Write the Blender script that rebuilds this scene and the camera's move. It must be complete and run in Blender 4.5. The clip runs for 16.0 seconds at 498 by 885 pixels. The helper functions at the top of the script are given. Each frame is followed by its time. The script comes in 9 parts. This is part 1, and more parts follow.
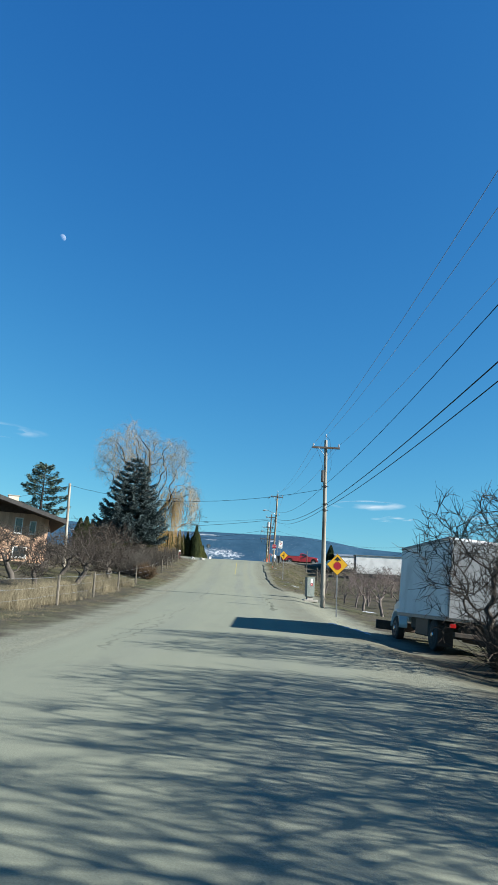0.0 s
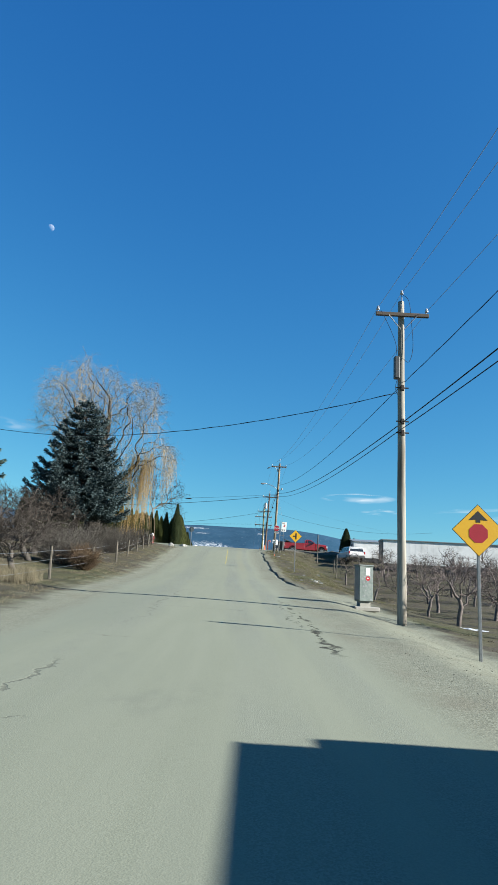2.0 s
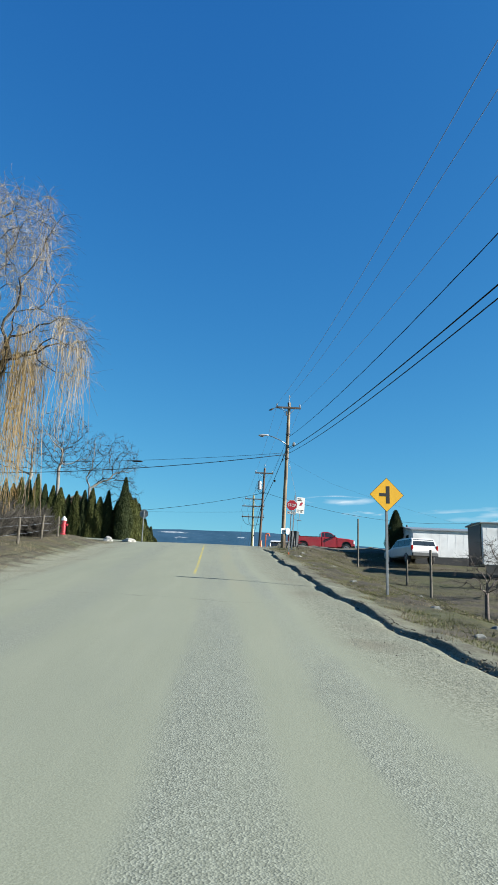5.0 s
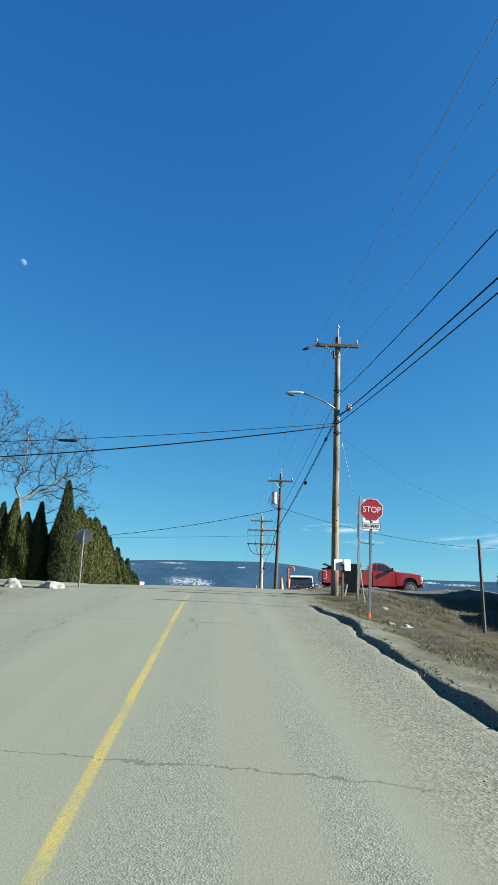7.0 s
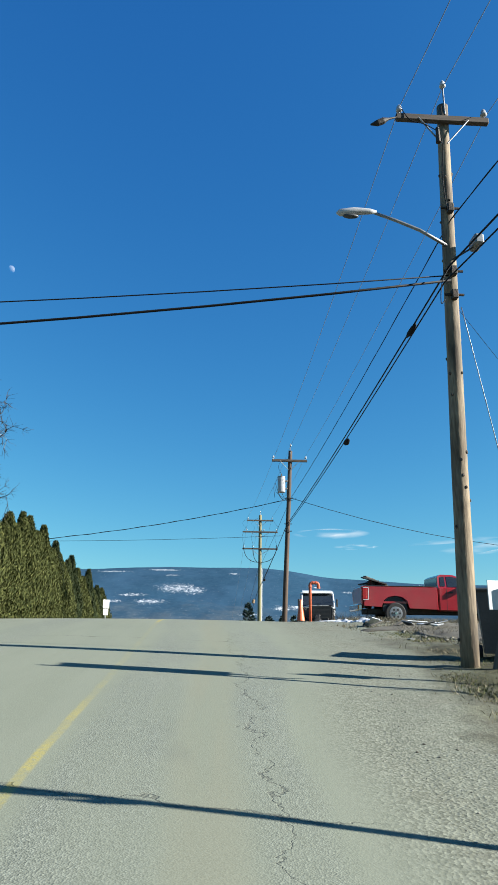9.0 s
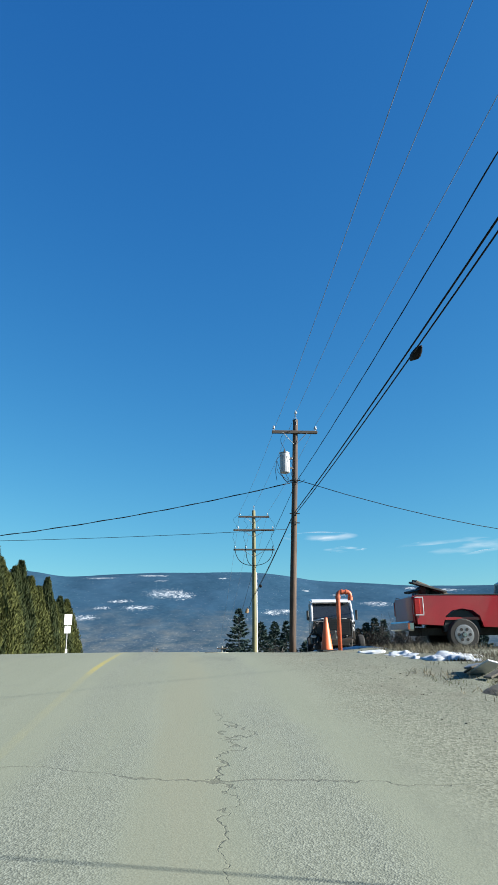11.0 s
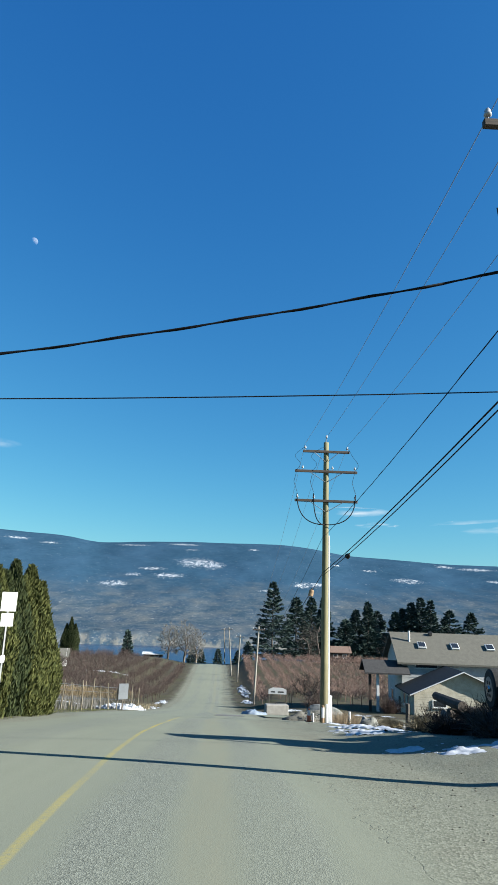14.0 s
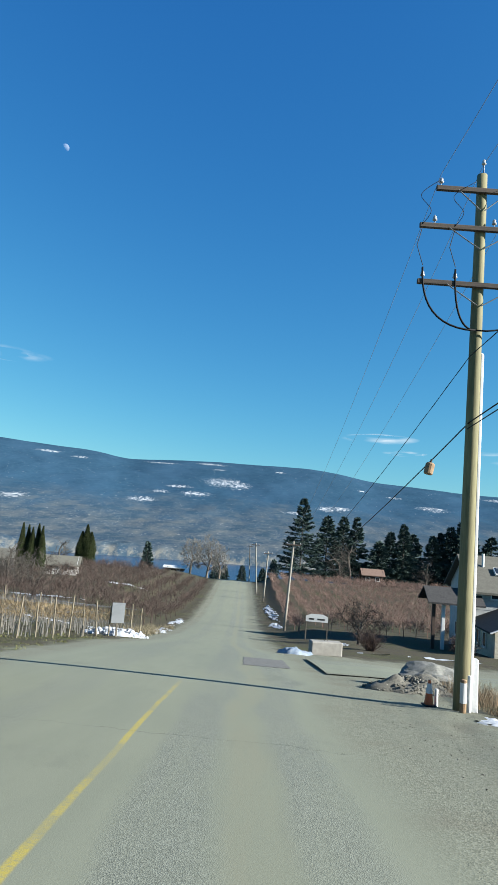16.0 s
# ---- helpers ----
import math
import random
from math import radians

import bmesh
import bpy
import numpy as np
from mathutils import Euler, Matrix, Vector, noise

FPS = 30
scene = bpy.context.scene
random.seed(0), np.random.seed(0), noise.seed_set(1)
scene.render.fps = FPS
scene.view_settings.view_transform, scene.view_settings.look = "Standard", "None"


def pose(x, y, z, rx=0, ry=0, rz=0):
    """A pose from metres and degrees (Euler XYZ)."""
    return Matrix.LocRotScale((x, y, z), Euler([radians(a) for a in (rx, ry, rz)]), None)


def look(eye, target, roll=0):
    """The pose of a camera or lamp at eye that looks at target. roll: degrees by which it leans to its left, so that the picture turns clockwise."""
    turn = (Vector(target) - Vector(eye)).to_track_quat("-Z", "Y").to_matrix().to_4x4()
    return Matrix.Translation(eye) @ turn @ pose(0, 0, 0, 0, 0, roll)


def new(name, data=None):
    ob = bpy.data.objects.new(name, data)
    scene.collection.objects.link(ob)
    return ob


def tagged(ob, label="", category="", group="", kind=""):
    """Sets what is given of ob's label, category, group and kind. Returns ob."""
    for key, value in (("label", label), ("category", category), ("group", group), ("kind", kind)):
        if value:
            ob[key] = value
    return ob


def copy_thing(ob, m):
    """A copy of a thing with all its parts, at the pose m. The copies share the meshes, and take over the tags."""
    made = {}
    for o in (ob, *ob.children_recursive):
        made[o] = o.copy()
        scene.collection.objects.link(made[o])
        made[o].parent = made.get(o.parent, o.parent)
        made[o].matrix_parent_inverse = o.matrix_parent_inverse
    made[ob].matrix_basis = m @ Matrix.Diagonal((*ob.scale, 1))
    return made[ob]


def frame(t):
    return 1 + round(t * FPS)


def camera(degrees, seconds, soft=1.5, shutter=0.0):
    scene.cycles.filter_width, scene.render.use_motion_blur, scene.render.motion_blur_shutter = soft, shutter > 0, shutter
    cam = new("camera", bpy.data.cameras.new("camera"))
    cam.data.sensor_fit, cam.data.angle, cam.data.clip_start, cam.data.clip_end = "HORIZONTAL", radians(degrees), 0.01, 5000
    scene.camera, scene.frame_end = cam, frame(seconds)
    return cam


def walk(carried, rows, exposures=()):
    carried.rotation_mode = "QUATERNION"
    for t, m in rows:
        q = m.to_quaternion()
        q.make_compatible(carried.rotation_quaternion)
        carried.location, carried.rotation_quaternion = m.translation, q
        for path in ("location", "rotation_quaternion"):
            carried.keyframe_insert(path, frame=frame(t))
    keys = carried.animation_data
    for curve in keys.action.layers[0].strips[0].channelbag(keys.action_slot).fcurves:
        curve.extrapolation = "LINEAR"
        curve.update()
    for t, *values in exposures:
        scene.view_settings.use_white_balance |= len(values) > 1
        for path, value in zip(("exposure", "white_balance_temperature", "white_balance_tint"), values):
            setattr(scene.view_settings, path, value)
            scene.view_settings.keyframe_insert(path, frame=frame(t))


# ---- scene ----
cam = camera(42.0, 16.0)
TILT = 1.5
PATH = [
    (0, (0.685, 1.428, 1.825), (0.669, 3.387, 2.231), 3.2),
    (0.5, (0.61, 6.355, 1.784), (0.597, 8.315, 2.183), 2.9),
    (1, (0.48, 11.396, 1.71), (0.473, 13.357, 2.102), 3.1),
    (1.5, (0.388, 16.538, 1.641), (0.388, 18.499, 2.033), 3.2),
    (2, (0.312, 21.567, 1.618), (0.327, 23.529, 2.006), 3.1),
    (2.5, (0.281, 26.617, 1.667), (0.314, 28.58, 2.051), 3.0),
    (3, (0.282, 31.664, 1.703), (0.331, 33.627, 2.086), 3.0),
    (3.5, (0.29, 36.394, 1.845), (0.35, 38.357, 2.225), 2.8),
    (3.7, (0.317, 38.26, 1.85), (0.378, 40.222, 2.231), 2.7),
    (5.8, (-0.024, 58.436, 2.532), (0.06, 60.38, 2.993), 1.9),
    (6, (0.06, 60.407, 2.713), (0.137, 62.345, 3.198), 1.9),
    (6.5, (0.115, 65.109, 3.063), (0.189, 67.047, 3.551), 1.6),
    (7, (0.151, 69.527, 3.423), (0.23, 71.465, 3.912), 1.4),
    (7.5, (0.193, 73.473, 3.715), (0.28, 75.409, 4.209), 1.1),
    (8, (0.237, 76.941, 4.01), (0.333, 78.876, 4.509), 0.9),
    (8.5, (0.326, 80.109, 4.325), (0.428, 82.042, 4.828), 0.6),
    (9, (0.433, 82.784, 4.556), (0.539, 84.716, 5.063), 0.7),
    (9.2, (0.523, 83.686, 4.637), (0.627, 85.619, 5.14), 1.0),
    (11.3, (0.641, 91.888, 5.167), (0.788, 93.813, 5.687), -0.5),
    (11.5, (0.631, 92.711, 5.246), (0.773, 94.638, 5.763), -0.2),
    (12, (0.589, 95.133, 5.375), (0.683, 97.062, 5.893), 0.5),
    (12.5, (0.474, 97.898, 5.527), (0.555, 99.829, 6.042), 0.6),
    (13, (0.387, 100.867, 5.593), (0.466, 102.8, 6.103), 1.1),
    (13.5, (0.207, 104.308, 5.72), (0.275, 106.244, 6.218), 1.3),
    (14, (0.069, 107.848, 5.651), (0.112, 109.8, 6.088), 2.0),
    (14.5, (-0.104, 111.474, 5.444), (-0.077, 113.443, 5.795), 3.2),
    (15, (-0.231, 115.506, 5.18), (-0.218, 117.49, 5.437), 3.8),
    (15.5, (-0.332, 119.481, 4.691), (-0.355, 121.471, 4.895), 4.3),
    (16, (-0.481, 123.554, 4.057), (-0.513, 125.544, 4.256), 4.5),
]
walk(cam, [(t, pose(0, 0, 0, TILT) @ look(eye, target, roll)) for t, eye, target, roll in PATH])

# ---- world, sun, exposure ----
SUN_TO = Vector((0.961, -0.279, 0.0)).normalized()
SUN_EL = radians(24.5)
world = bpy.data.worlds.new("sky")
scene.world = world
world.use_nodes = True
wn, wl = world.node_tree.nodes, world.node_tree.links
sky = wn.new("ShaderNodeTexSky")
sky.sky_type, sky.sun_disc = "NISHITA", False
sky.sun_elevation = SUN_EL
sky.sun_rotation = math.atan2(SUN_TO.x, SUN_TO.y)
sky.altitude, sky.air_density, sky.dust_density, sky.ozone_density = 450, 1.0, 0.4, 2.0
wn["Background"].inputs["Strength"].default_value = 0.06
# the clear winter sky, deeper blue overhead than the model gives
split, join = wn.new("ShaderNodeSeparateColor"), wn.new("ShaderNodeCombineColor")
wl.new(sky.outputs[0], split.inputs[0])
for i, (power, gain) in enumerate(((1.36, 0.205), (0.93, 0.735), (0.55, 1.66))):
    p, g = wn.new("ShaderNodeMath"), wn.new("ShaderNodeMath")
    p.operation, g.operation = "POWER", "MULTIPLY"
    p.inputs[1].default_value, g.inputs[1].default_value = power, gain
    wl.new(split.outputs[i], p.inputs[0])
    wl.new(p.outputs[0], g.inputs[0])
    wl.new(g.outputs[0], join.inputs[i])
wl.new(join.outputs[0], wn["Background"].inputs["Color"])
lamp = bpy.data.lights.new("sun", "SUN")
lamp.energy, lamp.angle, lamp.color = 5.0, radians(0.53), (1.0, 0.98, 0.91)
sun = new("sun", lamp)
sun.matrix_world = look((0, 0, 200), Vector((0, 0, 200)) - (SUN_TO * math.cos(SUN_EL) + Vector((0, 0, math.sin(SUN_EL)))))
scene.view_settings.exposure = 1.6

# ---- materials ----
def material(name, dark, light, scale=3.0, rough=0.8, bump=0.2, fine=40.0, metal=0.0, stain=None, stain_scale=0.6, stain_amount=0.4, coat=0.0, vary=0.0, stretch=(1, 1, 1), low=0.35, high=0.65):
    m = bpy.data.materials.new(name)
    m.use_nodes = True
    n, l = m.node_tree.nodes, m.node_tree.links
    b = n["Principled BSDF"]
    co = n.new("ShaderNodeTexCoord")
    mp = n.new("ShaderNodeMapping")
    mp.inputs["Scale"].default_value = stretch
    l.new(co.outputs["Object"], mp.inputs["Vector"])
    a = n.new("ShaderNodeTexNoise")
    a.inputs["Scale"].default_value, a.inputs["Detail"].default_value, a.inputs["Roughness"].default_value = scale, 6, 0.6
    f = n.new("ShaderNodeTexNoise")
    f.inputs["Scale"].default_value, f.inputs["Detail"].default_value = fine, 3
    for t in (a, f):
        l.new(mp.outputs[0], t.inputs["Vector"])
    mix = n.new("ShaderNodeMath")
    mix.operation = "MULTIPLY_ADD"
    mix.inputs[1].default_value = 0.4
    l.new(f.outputs[0], mix.inputs[0])
    ms = n.new("ShaderNodeMath")
    ms.operation = "MULTIPLY"
    ms.inputs[1].default_value = 0.6
    l.new(a.outputs[0], ms.inputs[0])
    l.new(ms.outputs[0], mix.inputs[2])
    ramp = n.new("ShaderNodeValToRGB")
    ramp.color_ramp.elements[0].position, ramp.color_ramp.elements[1].position = low, high
    ramp.color_ramp.elements[0].color, ramp.color_ramp.elements[1].color = (*dark, 1), (*light, 1)
    l.new(mix.outputs[0], ramp.inputs[0])
    out = ramp.outputs[0]
    if stain:
        s = n.new("ShaderNodeTexNoise")
        s.inputs["Scale"].default_value, s.inputs["Detail"].default_value = stain_scale, 5
        l.new(mp.outputs[0], s.inputs["Vector"])
        r = n.new("ShaderNodeMapRange")
        r.inputs[1].default_value, r.inputs[2].default_value, r.inputs[4].default_value = 0.48, 0.66, stain_amount
        l.new(s.outputs[0], r.inputs[0])
        x = n.new("ShaderNodeMix")
        x.data_type = "RGBA"
        l.new(r.outputs[0], x.inputs[0])
        l.new(out, x.inputs[6])
        x.inputs[7].default_value = (*stain, 1)
        out = x.outputs[2]
    if vary:
        oi = n.new("ShaderNodeObjectInfo")
        hv = n.new("ShaderNodeHueSaturation")
        r = n.new("ShaderNodeMapRange")
        r.inputs[3].default_value, r.inputs[4].default_value = 1 - vary, 1 + vary
        l.new(oi.outputs["Random"], r.inputs[0])
        l.new(r.outputs[0], hv.inputs["Value"])
        l.new(out, hv.inputs["Color"])
        out = hv.outputs[0]
    l.new(out, b.inputs["Base Color"])
    b.inputs["Roughness"].default_value, b.inputs["Metallic"].default_value, b.inputs["Coat Weight"].default_value = rough, metal, coat
    if bump:
        bp = n.new("ShaderNodeBump")
        bp.inputs["Strength"].default_value, bp.inputs["Distance"].default_value = bump, 0.02
        l.new(mix.outputs[0], bp.inputs["Height"])
        l.new(bp.outputs[0], b.inputs["Normal"])
    return m


def island(name, dark, light, rough=0.8):
    """Colour that varies from leaf to leaf or twig to twig."""
    m = bpy.data.materials.new(name)
    m.use_nodes = True
    n, l = m.node_tree.nodes, m.node_tree.links
    g = n.new("ShaderNodeNewGeometry")
    r = n.new("ShaderNodeValToRGB")
    r.color_ramp.elements[0].color, r.color_ramp.elements[1].color = (*dark, 1), (*light, 1)
    l.new(g.outputs["Random Per Island"], r.inputs[0])
    b = n["Principled BSDF"]
    l.new(r.outputs[0], b.inputs["Base Color"])
    b.inputs["Roughness"].default_value = rough
    b.inputs["Specular IOR Level"].default_value = 0.08
    return m


def glass_dark(name, tint=(0.0138, 0.0172, 0.0207)):
    m = material(name, tint, tuple(c * 1.6 for c in tint), rough=0.06, bump=0.0)
    m.node_tree.nodes["Principled BSDF"].inputs["Specular IOR Level"].default_value = 0.7
    return m


def road_material():
    m = bpy.data.materials.new("dusty_asphalt")
    m.use_nodes = True
    n, l = m.node_tree.nodes, m.node_tree.links
    b = n["Principled BSDF"]

    def node(kind, **kw):
        x = n.new(kind)
        for k, v in kw.items():
            x.inputs[k].default_value = v
        return x

    def math_(op, a, c):
        x = n.new("ShaderNodeMath")
        x.operation = op
        x.use_clamp = True
        for i, v in enumerate((a, c)):
            if isinstance(v, (int, float)):
                x.inputs[i].default_value = v
            else:
                l.new(v, x.inputs[i])
        return x.outputs[0]

    def span(v, a, c, lo=0.0, hi=1.0):
        x = n.new("ShaderNodeMapRange")
        x.interpolation_type = "SMOOTHSTEP"
        l.new(v, x.inputs[0])
        for i, q in enumerate((a, c, lo, hi)):
            x.inputs[i + 1].default_value = q
        return x.outputs[0]

    def mixc(f, a, c):
        x = n.new("ShaderNodeMix")
        x.data_type = "RGBA"
        l.new(f, x.inputs[0])
        for i, v in ((6, a), (7, c)):
            if isinstance(v, tuple):
                x.inputs[i].default_value = (*v, 1)
            else:
                l.new(v, x.inputs[i])
        return x.outputs[2]
    co = n.new("ShaderNodeTexCoord")
    uv = n.new("ShaderNodeSeparateXYZ")
    l.new(co.outputs["UV"], uv.inputs[0])
    pos = co.outputs["Object"]

    def noise_(scale, detail=4, rough=0.55, stretch=None):
        x = node("ShaderNodeTexNoise", Scale=scale, Detail=detail, Roughness=rough)
        if stretch:
            mp = n.new("ShaderNodeMapping")
            mp.inputs["Scale"].default_value = stretch
            l.new(pos, mp.inputs[0])
            l.new(mp.outputs[0], x.inputs["Vector"])
        else:
            l.new(pos, x.inputs["Vector"])
        return x.outputs[0]
    grit = noise_(70, 4, 0.6)
    vor = node("ShaderNodeTexVoronoi", Scale=88)
    l.new(pos, vor.inputs["Vector"])
    xyz = n.new("ShaderNodeSeparateXYZ")
    l.new(pos, xyz.inputs[0])
    X, Y, u = xyz.outputs[0], xyz.outputs[1], uv.outputs[0]

    def free(op, a, c):
        x = n.new("ShaderNodeMath")
        x.operation = op
        for i, v in enumerate((a, c)):
            if isinstance(v, (int, float)):
                x.inputs[i].default_value = v
            else:
                l.new(v, x.inputs[i])
        return x.outputs[0]

    def band(v, a, c, d, e):
        return math_("MULTIPLY", span(v, a, c), span(v, e, d))

    def stretch_of(y0, y1):
        return band(Y, y0 - 1, y0, y1, y1 + 1)
    # the way across the road, pushed to and fro a little along its length
    wander = noise_(0.35, 4, 0.6, (1, 0.35, 1))
    uw = free("ADD", u, free("MULTIPLY", free("SUBTRACT", wander, 0.5), 0.16))
    patches = noise_(0.30, 5, 0.6, (1, 0.22, 1))
    streak = noise_(2.6, 4, 0.6, (1, 0.035, 1))
    # bare aggregate between the wheel tracks, dust elsewhere
    bare = math_("MAXIMUM", band(uw, 0.16, 0.22, 0.33, 0.40), band(uw, 0.46, 0.52, 0.60, 0.68))
    bare = math_("MAXIMUM", bare, math_("MULTIPLY", band(uw, -0.52, -0.44, -0.30, -0.20), 0.6))
    bare = math_("MULTIPLY", bare, span(patches, 0.34, 0.56, 0.30, 1.0))
    bare = math_("MULTIPLY", bare, span(Y, 20, 60, 0.45, 1.0))
    bare = math_("MULTIPLY", bare, span(streak, 0.28, 0.62, 0.55, 1.0))
    stone = mixc(span(vor.outputs["Color"], 0.15, 0.85), (0.088, 0.096, 0.082), (0.212, 0.226, 0.190))
    dust = mixc(span(grit, 0.36, 0.64), (0.154, 0.165, 0.124), (0.184, 0.197, 0.150))
    dust = mixc(span(streak, 0.35, 0.70, 0.0, 0.45), dust, (0.192, 0.203, 0.156))
    dust = mixc(span(patches, 0.46, 0.70, 0.0, 0.55), dust, (0.146, 0.160, 0.128))
    col = mixc(math_("MULTIPLY", bare, 0.80), dust, stone)
    # the tan, driven-in track
    track = math_("MULTIPLY", math_("MULTIPLY", band(uw, 0.35, 0.40, 0.45, 0.51), span(streak, 0.32, 0.58, 0.25, 1.0)), span(Y, 55, 70))
    col = mixc(math_("MULTIPLY", track, 0.62), col, mixc(span(grit, 0.3, 0.7), (0.160, 0.160, 0.115), (0.188, 0.190, 0.140)))
    # old damp stains and scuffs
    col = mixc(span(noise_(0.55, 5, 0.68, (1, 0.4, 1)), 0.58, 0.74, 0.0, 0.30), col, (0.098, 0.104, 0.092))
    # cracks: some across, some along, each with its own place and lean
    w2 = free("SUBTRACT", noise_(0.8, 5, 0.65), 0.5)
    w3 = free("SUBTRACT", noise_(2.1, 5, 0.7), 0.5)
    thick = span(noise_(1.2, 3), 0.35, 0.65, 0.45, 1.25)

    def across(y0, lean, width, x0=-5.0, x1=4.0):
        v = free("ADD", free("SUBTRACT", Y, y0), free("MULTIPLY", X, lean))
        v = free("ABSOLUTE", free("ADD", free("ADD", v, free("MULTIPLY", w2, 0.9)), free("MULTIPLY", w3, 0.22)), 0.0)
        return math_("MULTIPLY", span(free("DIVIDE", v, thick), width, width * 0.35), band(X, x0 - 0.3, x0, x1, x1 + 0.3))

    def along(x0, width, y0, y1):
        v = free("ABSOLUTE", free("ADD", free("ADD", free("SUBTRACT", X, x0), free("MULTIPLY", w2, 1.3)), free("MULTIPLY", w3, 0.35)), 0.0)
        return math_("MULTIPLY", span(free("DIVIDE", v, thick), width, width * 0.35), stretch_of(y0, y1))
    crack = across(39.75, 0.21, 0.022)
    for y0, lean, width, x0, x1 in ((27.2, 0.1, 0.018, -4.5, -1.6), (33.0, 0.15, 0.014, -4.5, -1.0), (46.6, 0.2, 0.022, -2.2, 2.6), (52.5, 0.1, 0.016, -4.6, 0.5), (63.0, 0.2, 0.018, -5, 1.0), (73.9, 0.22, 0.030, -5, 3), (81.6, 0.24, 0.034, -5, 3.2), (86.8, 0.25, 0.026, -4, 1.2), (95.5, 0.2, 0.024, -3, 4), (110.8, 0.15, 0.022, -4, 2.5), (117.0, 0.2, 0.016, -4, 0.0), (132.5, 0.1, 0.018, -5, 2)):
        crack = math_("MAXIMUM", crack, across(y0, lean, width, x0, x1))
    for x0, width, y0, y1 in ((-2.0, 0.055, 15, 30), (-2.35, 0.035, 17, 26), (-1.85, 0.034, 36, 46), (-0.3, 0.032, 80.3, 81.9), (1.9, 0.018, 58, 74), (-2.6, 0.022, 76, 90), (0.9, 0.018, 84, 97), (1.3, 0.010, 112, 128)):
        crack = math_("MAXIMUM", crack, along(x0, width, y0, y1))
    col = mixc(math_("MULTIPLY", crack, 0.42), col, (0.042, 0.040, 0.035))
    # the broken right edge, where dirt takes over from bitumen
    old = stretch_of(22, 48)
    dirt = math_("MULTIPLY", math_("MULTIPLY", span(uw, 0.74, 0.92), old), span(noise_(1.3, 5, 0.65), 0.34, 0.62, 0.30, 0.95))
    col = mixc(dirt, col, mixc(span(grit, 0.3, 0.7), (0.120, 0.112, 0.083), (0.190, 0.180, 0.136)))
    # ragged cracks; the near-black also paints the shade inside the broken edge
    broken = math_("MAXIMUM", along(2.05, 0.085, 33, 43), math_("MAXIMUM", along(1.75, 0.030, 36, 44), along(2.5, 0.05, 43, 49)))
    broken = math_("MULTIPLY", broken, span(noise_(1.1, 3), 0.40, 0.50))
    col = mixc(math_("MULTIPLY", broken, 0.92), col, (0.018, 0.017, 0.014))
    crack = math_("MAXIMUM", crack, broken)
    # gravel drifts over both edges
    side = math_("MAXIMUM", span(uw, 0.64, 0.90), span(uw, -0.74, -0.92))
    gr = node("ShaderNodeTexVoronoi", Scale=44)
    l.new(pos, gr.inputs["Vector"])
    gravel = mixc(span(gr.outputs["Color"], 0.1, 0.9), (0.108, 0.112, 0.084), (0.196, 0.202, 0.156))
    gravel = mixc(span(noise_(0.7, 5, 0.62), 0.50, 0.72, 0.0, 0.6), gravel, (0.118, 0.108, 0.080))
    col = mixc(side, col, gravel)
    # a worn yellow line of paint
    line = band(Y, 68.0, 70.2, 138.0, 140.5)
    lx = free("ADD", u, free("MULTIPLY", free("SUBTRACT", noise_(0.4, 2), 0.5), 0.012))
    for y0, y1, shift in ((83, 106, 0.020), (109, 124, 0.054), (127, 140, -0.011)):
        lx = free("ADD", lx, span(Y, y0, y1, 0.0, shift))
    lu = band(lx, 0.135, 0.143, 0.155, 0.163)
    worn = math_("MULTIPLY", span(noise_(30, 4, 0.7), 0.30, 0.60, 0.32, 0.98), span(noise_(0.8, 5, 0.65), 0.32, 0.60, 0.32, 0.95))
    worn = math_("MULTIPLY", worn, span(band(Y, 84, 94, 99, 103), 0.0, 1.0, 1.0, 0.12))
    worn = math_("MULTIPLY", worn, span(band(Y, 99, 106, 118, 128), 0.0, 1.0, 1.0, 0.55))
    col = mixc(math_("MULTIPLY", math_("MULTIPLY", line, lu), worn), col, (0.335, 0.275, 0.062))
    l.new(col, b.inputs["Base Color"])
    b.inputs["Roughness"].default_value = 0.95
    b.inputs["Specular IOR Level"].default_value = 0.15
    bp = n.new("ShaderNodeBump")
    bp.inputs["Strength"].default_value, bp.inputs["Distance"].default_value = 0.34, 0.010
    hh = free("MULTIPLY", vor.outputs["Distance"], free("ADD", free("MULTIPLY", bare, 0.9), 0.22))
    hh = free("ADD", hh, free("MULTIPLY", free("MULTIPLY", gr.outputs["Distance"], side), 1.1))
    hh = free("SUBTRACT", free("ADD", hh, free("MULTIPLY", grit, 0.35)), free("MULTIPLY", crack, 1.4))
    l.new(hh, bp.inputs["Height"])
    l.new(bp.outputs[0], b.inputs["Normal"])
    return m


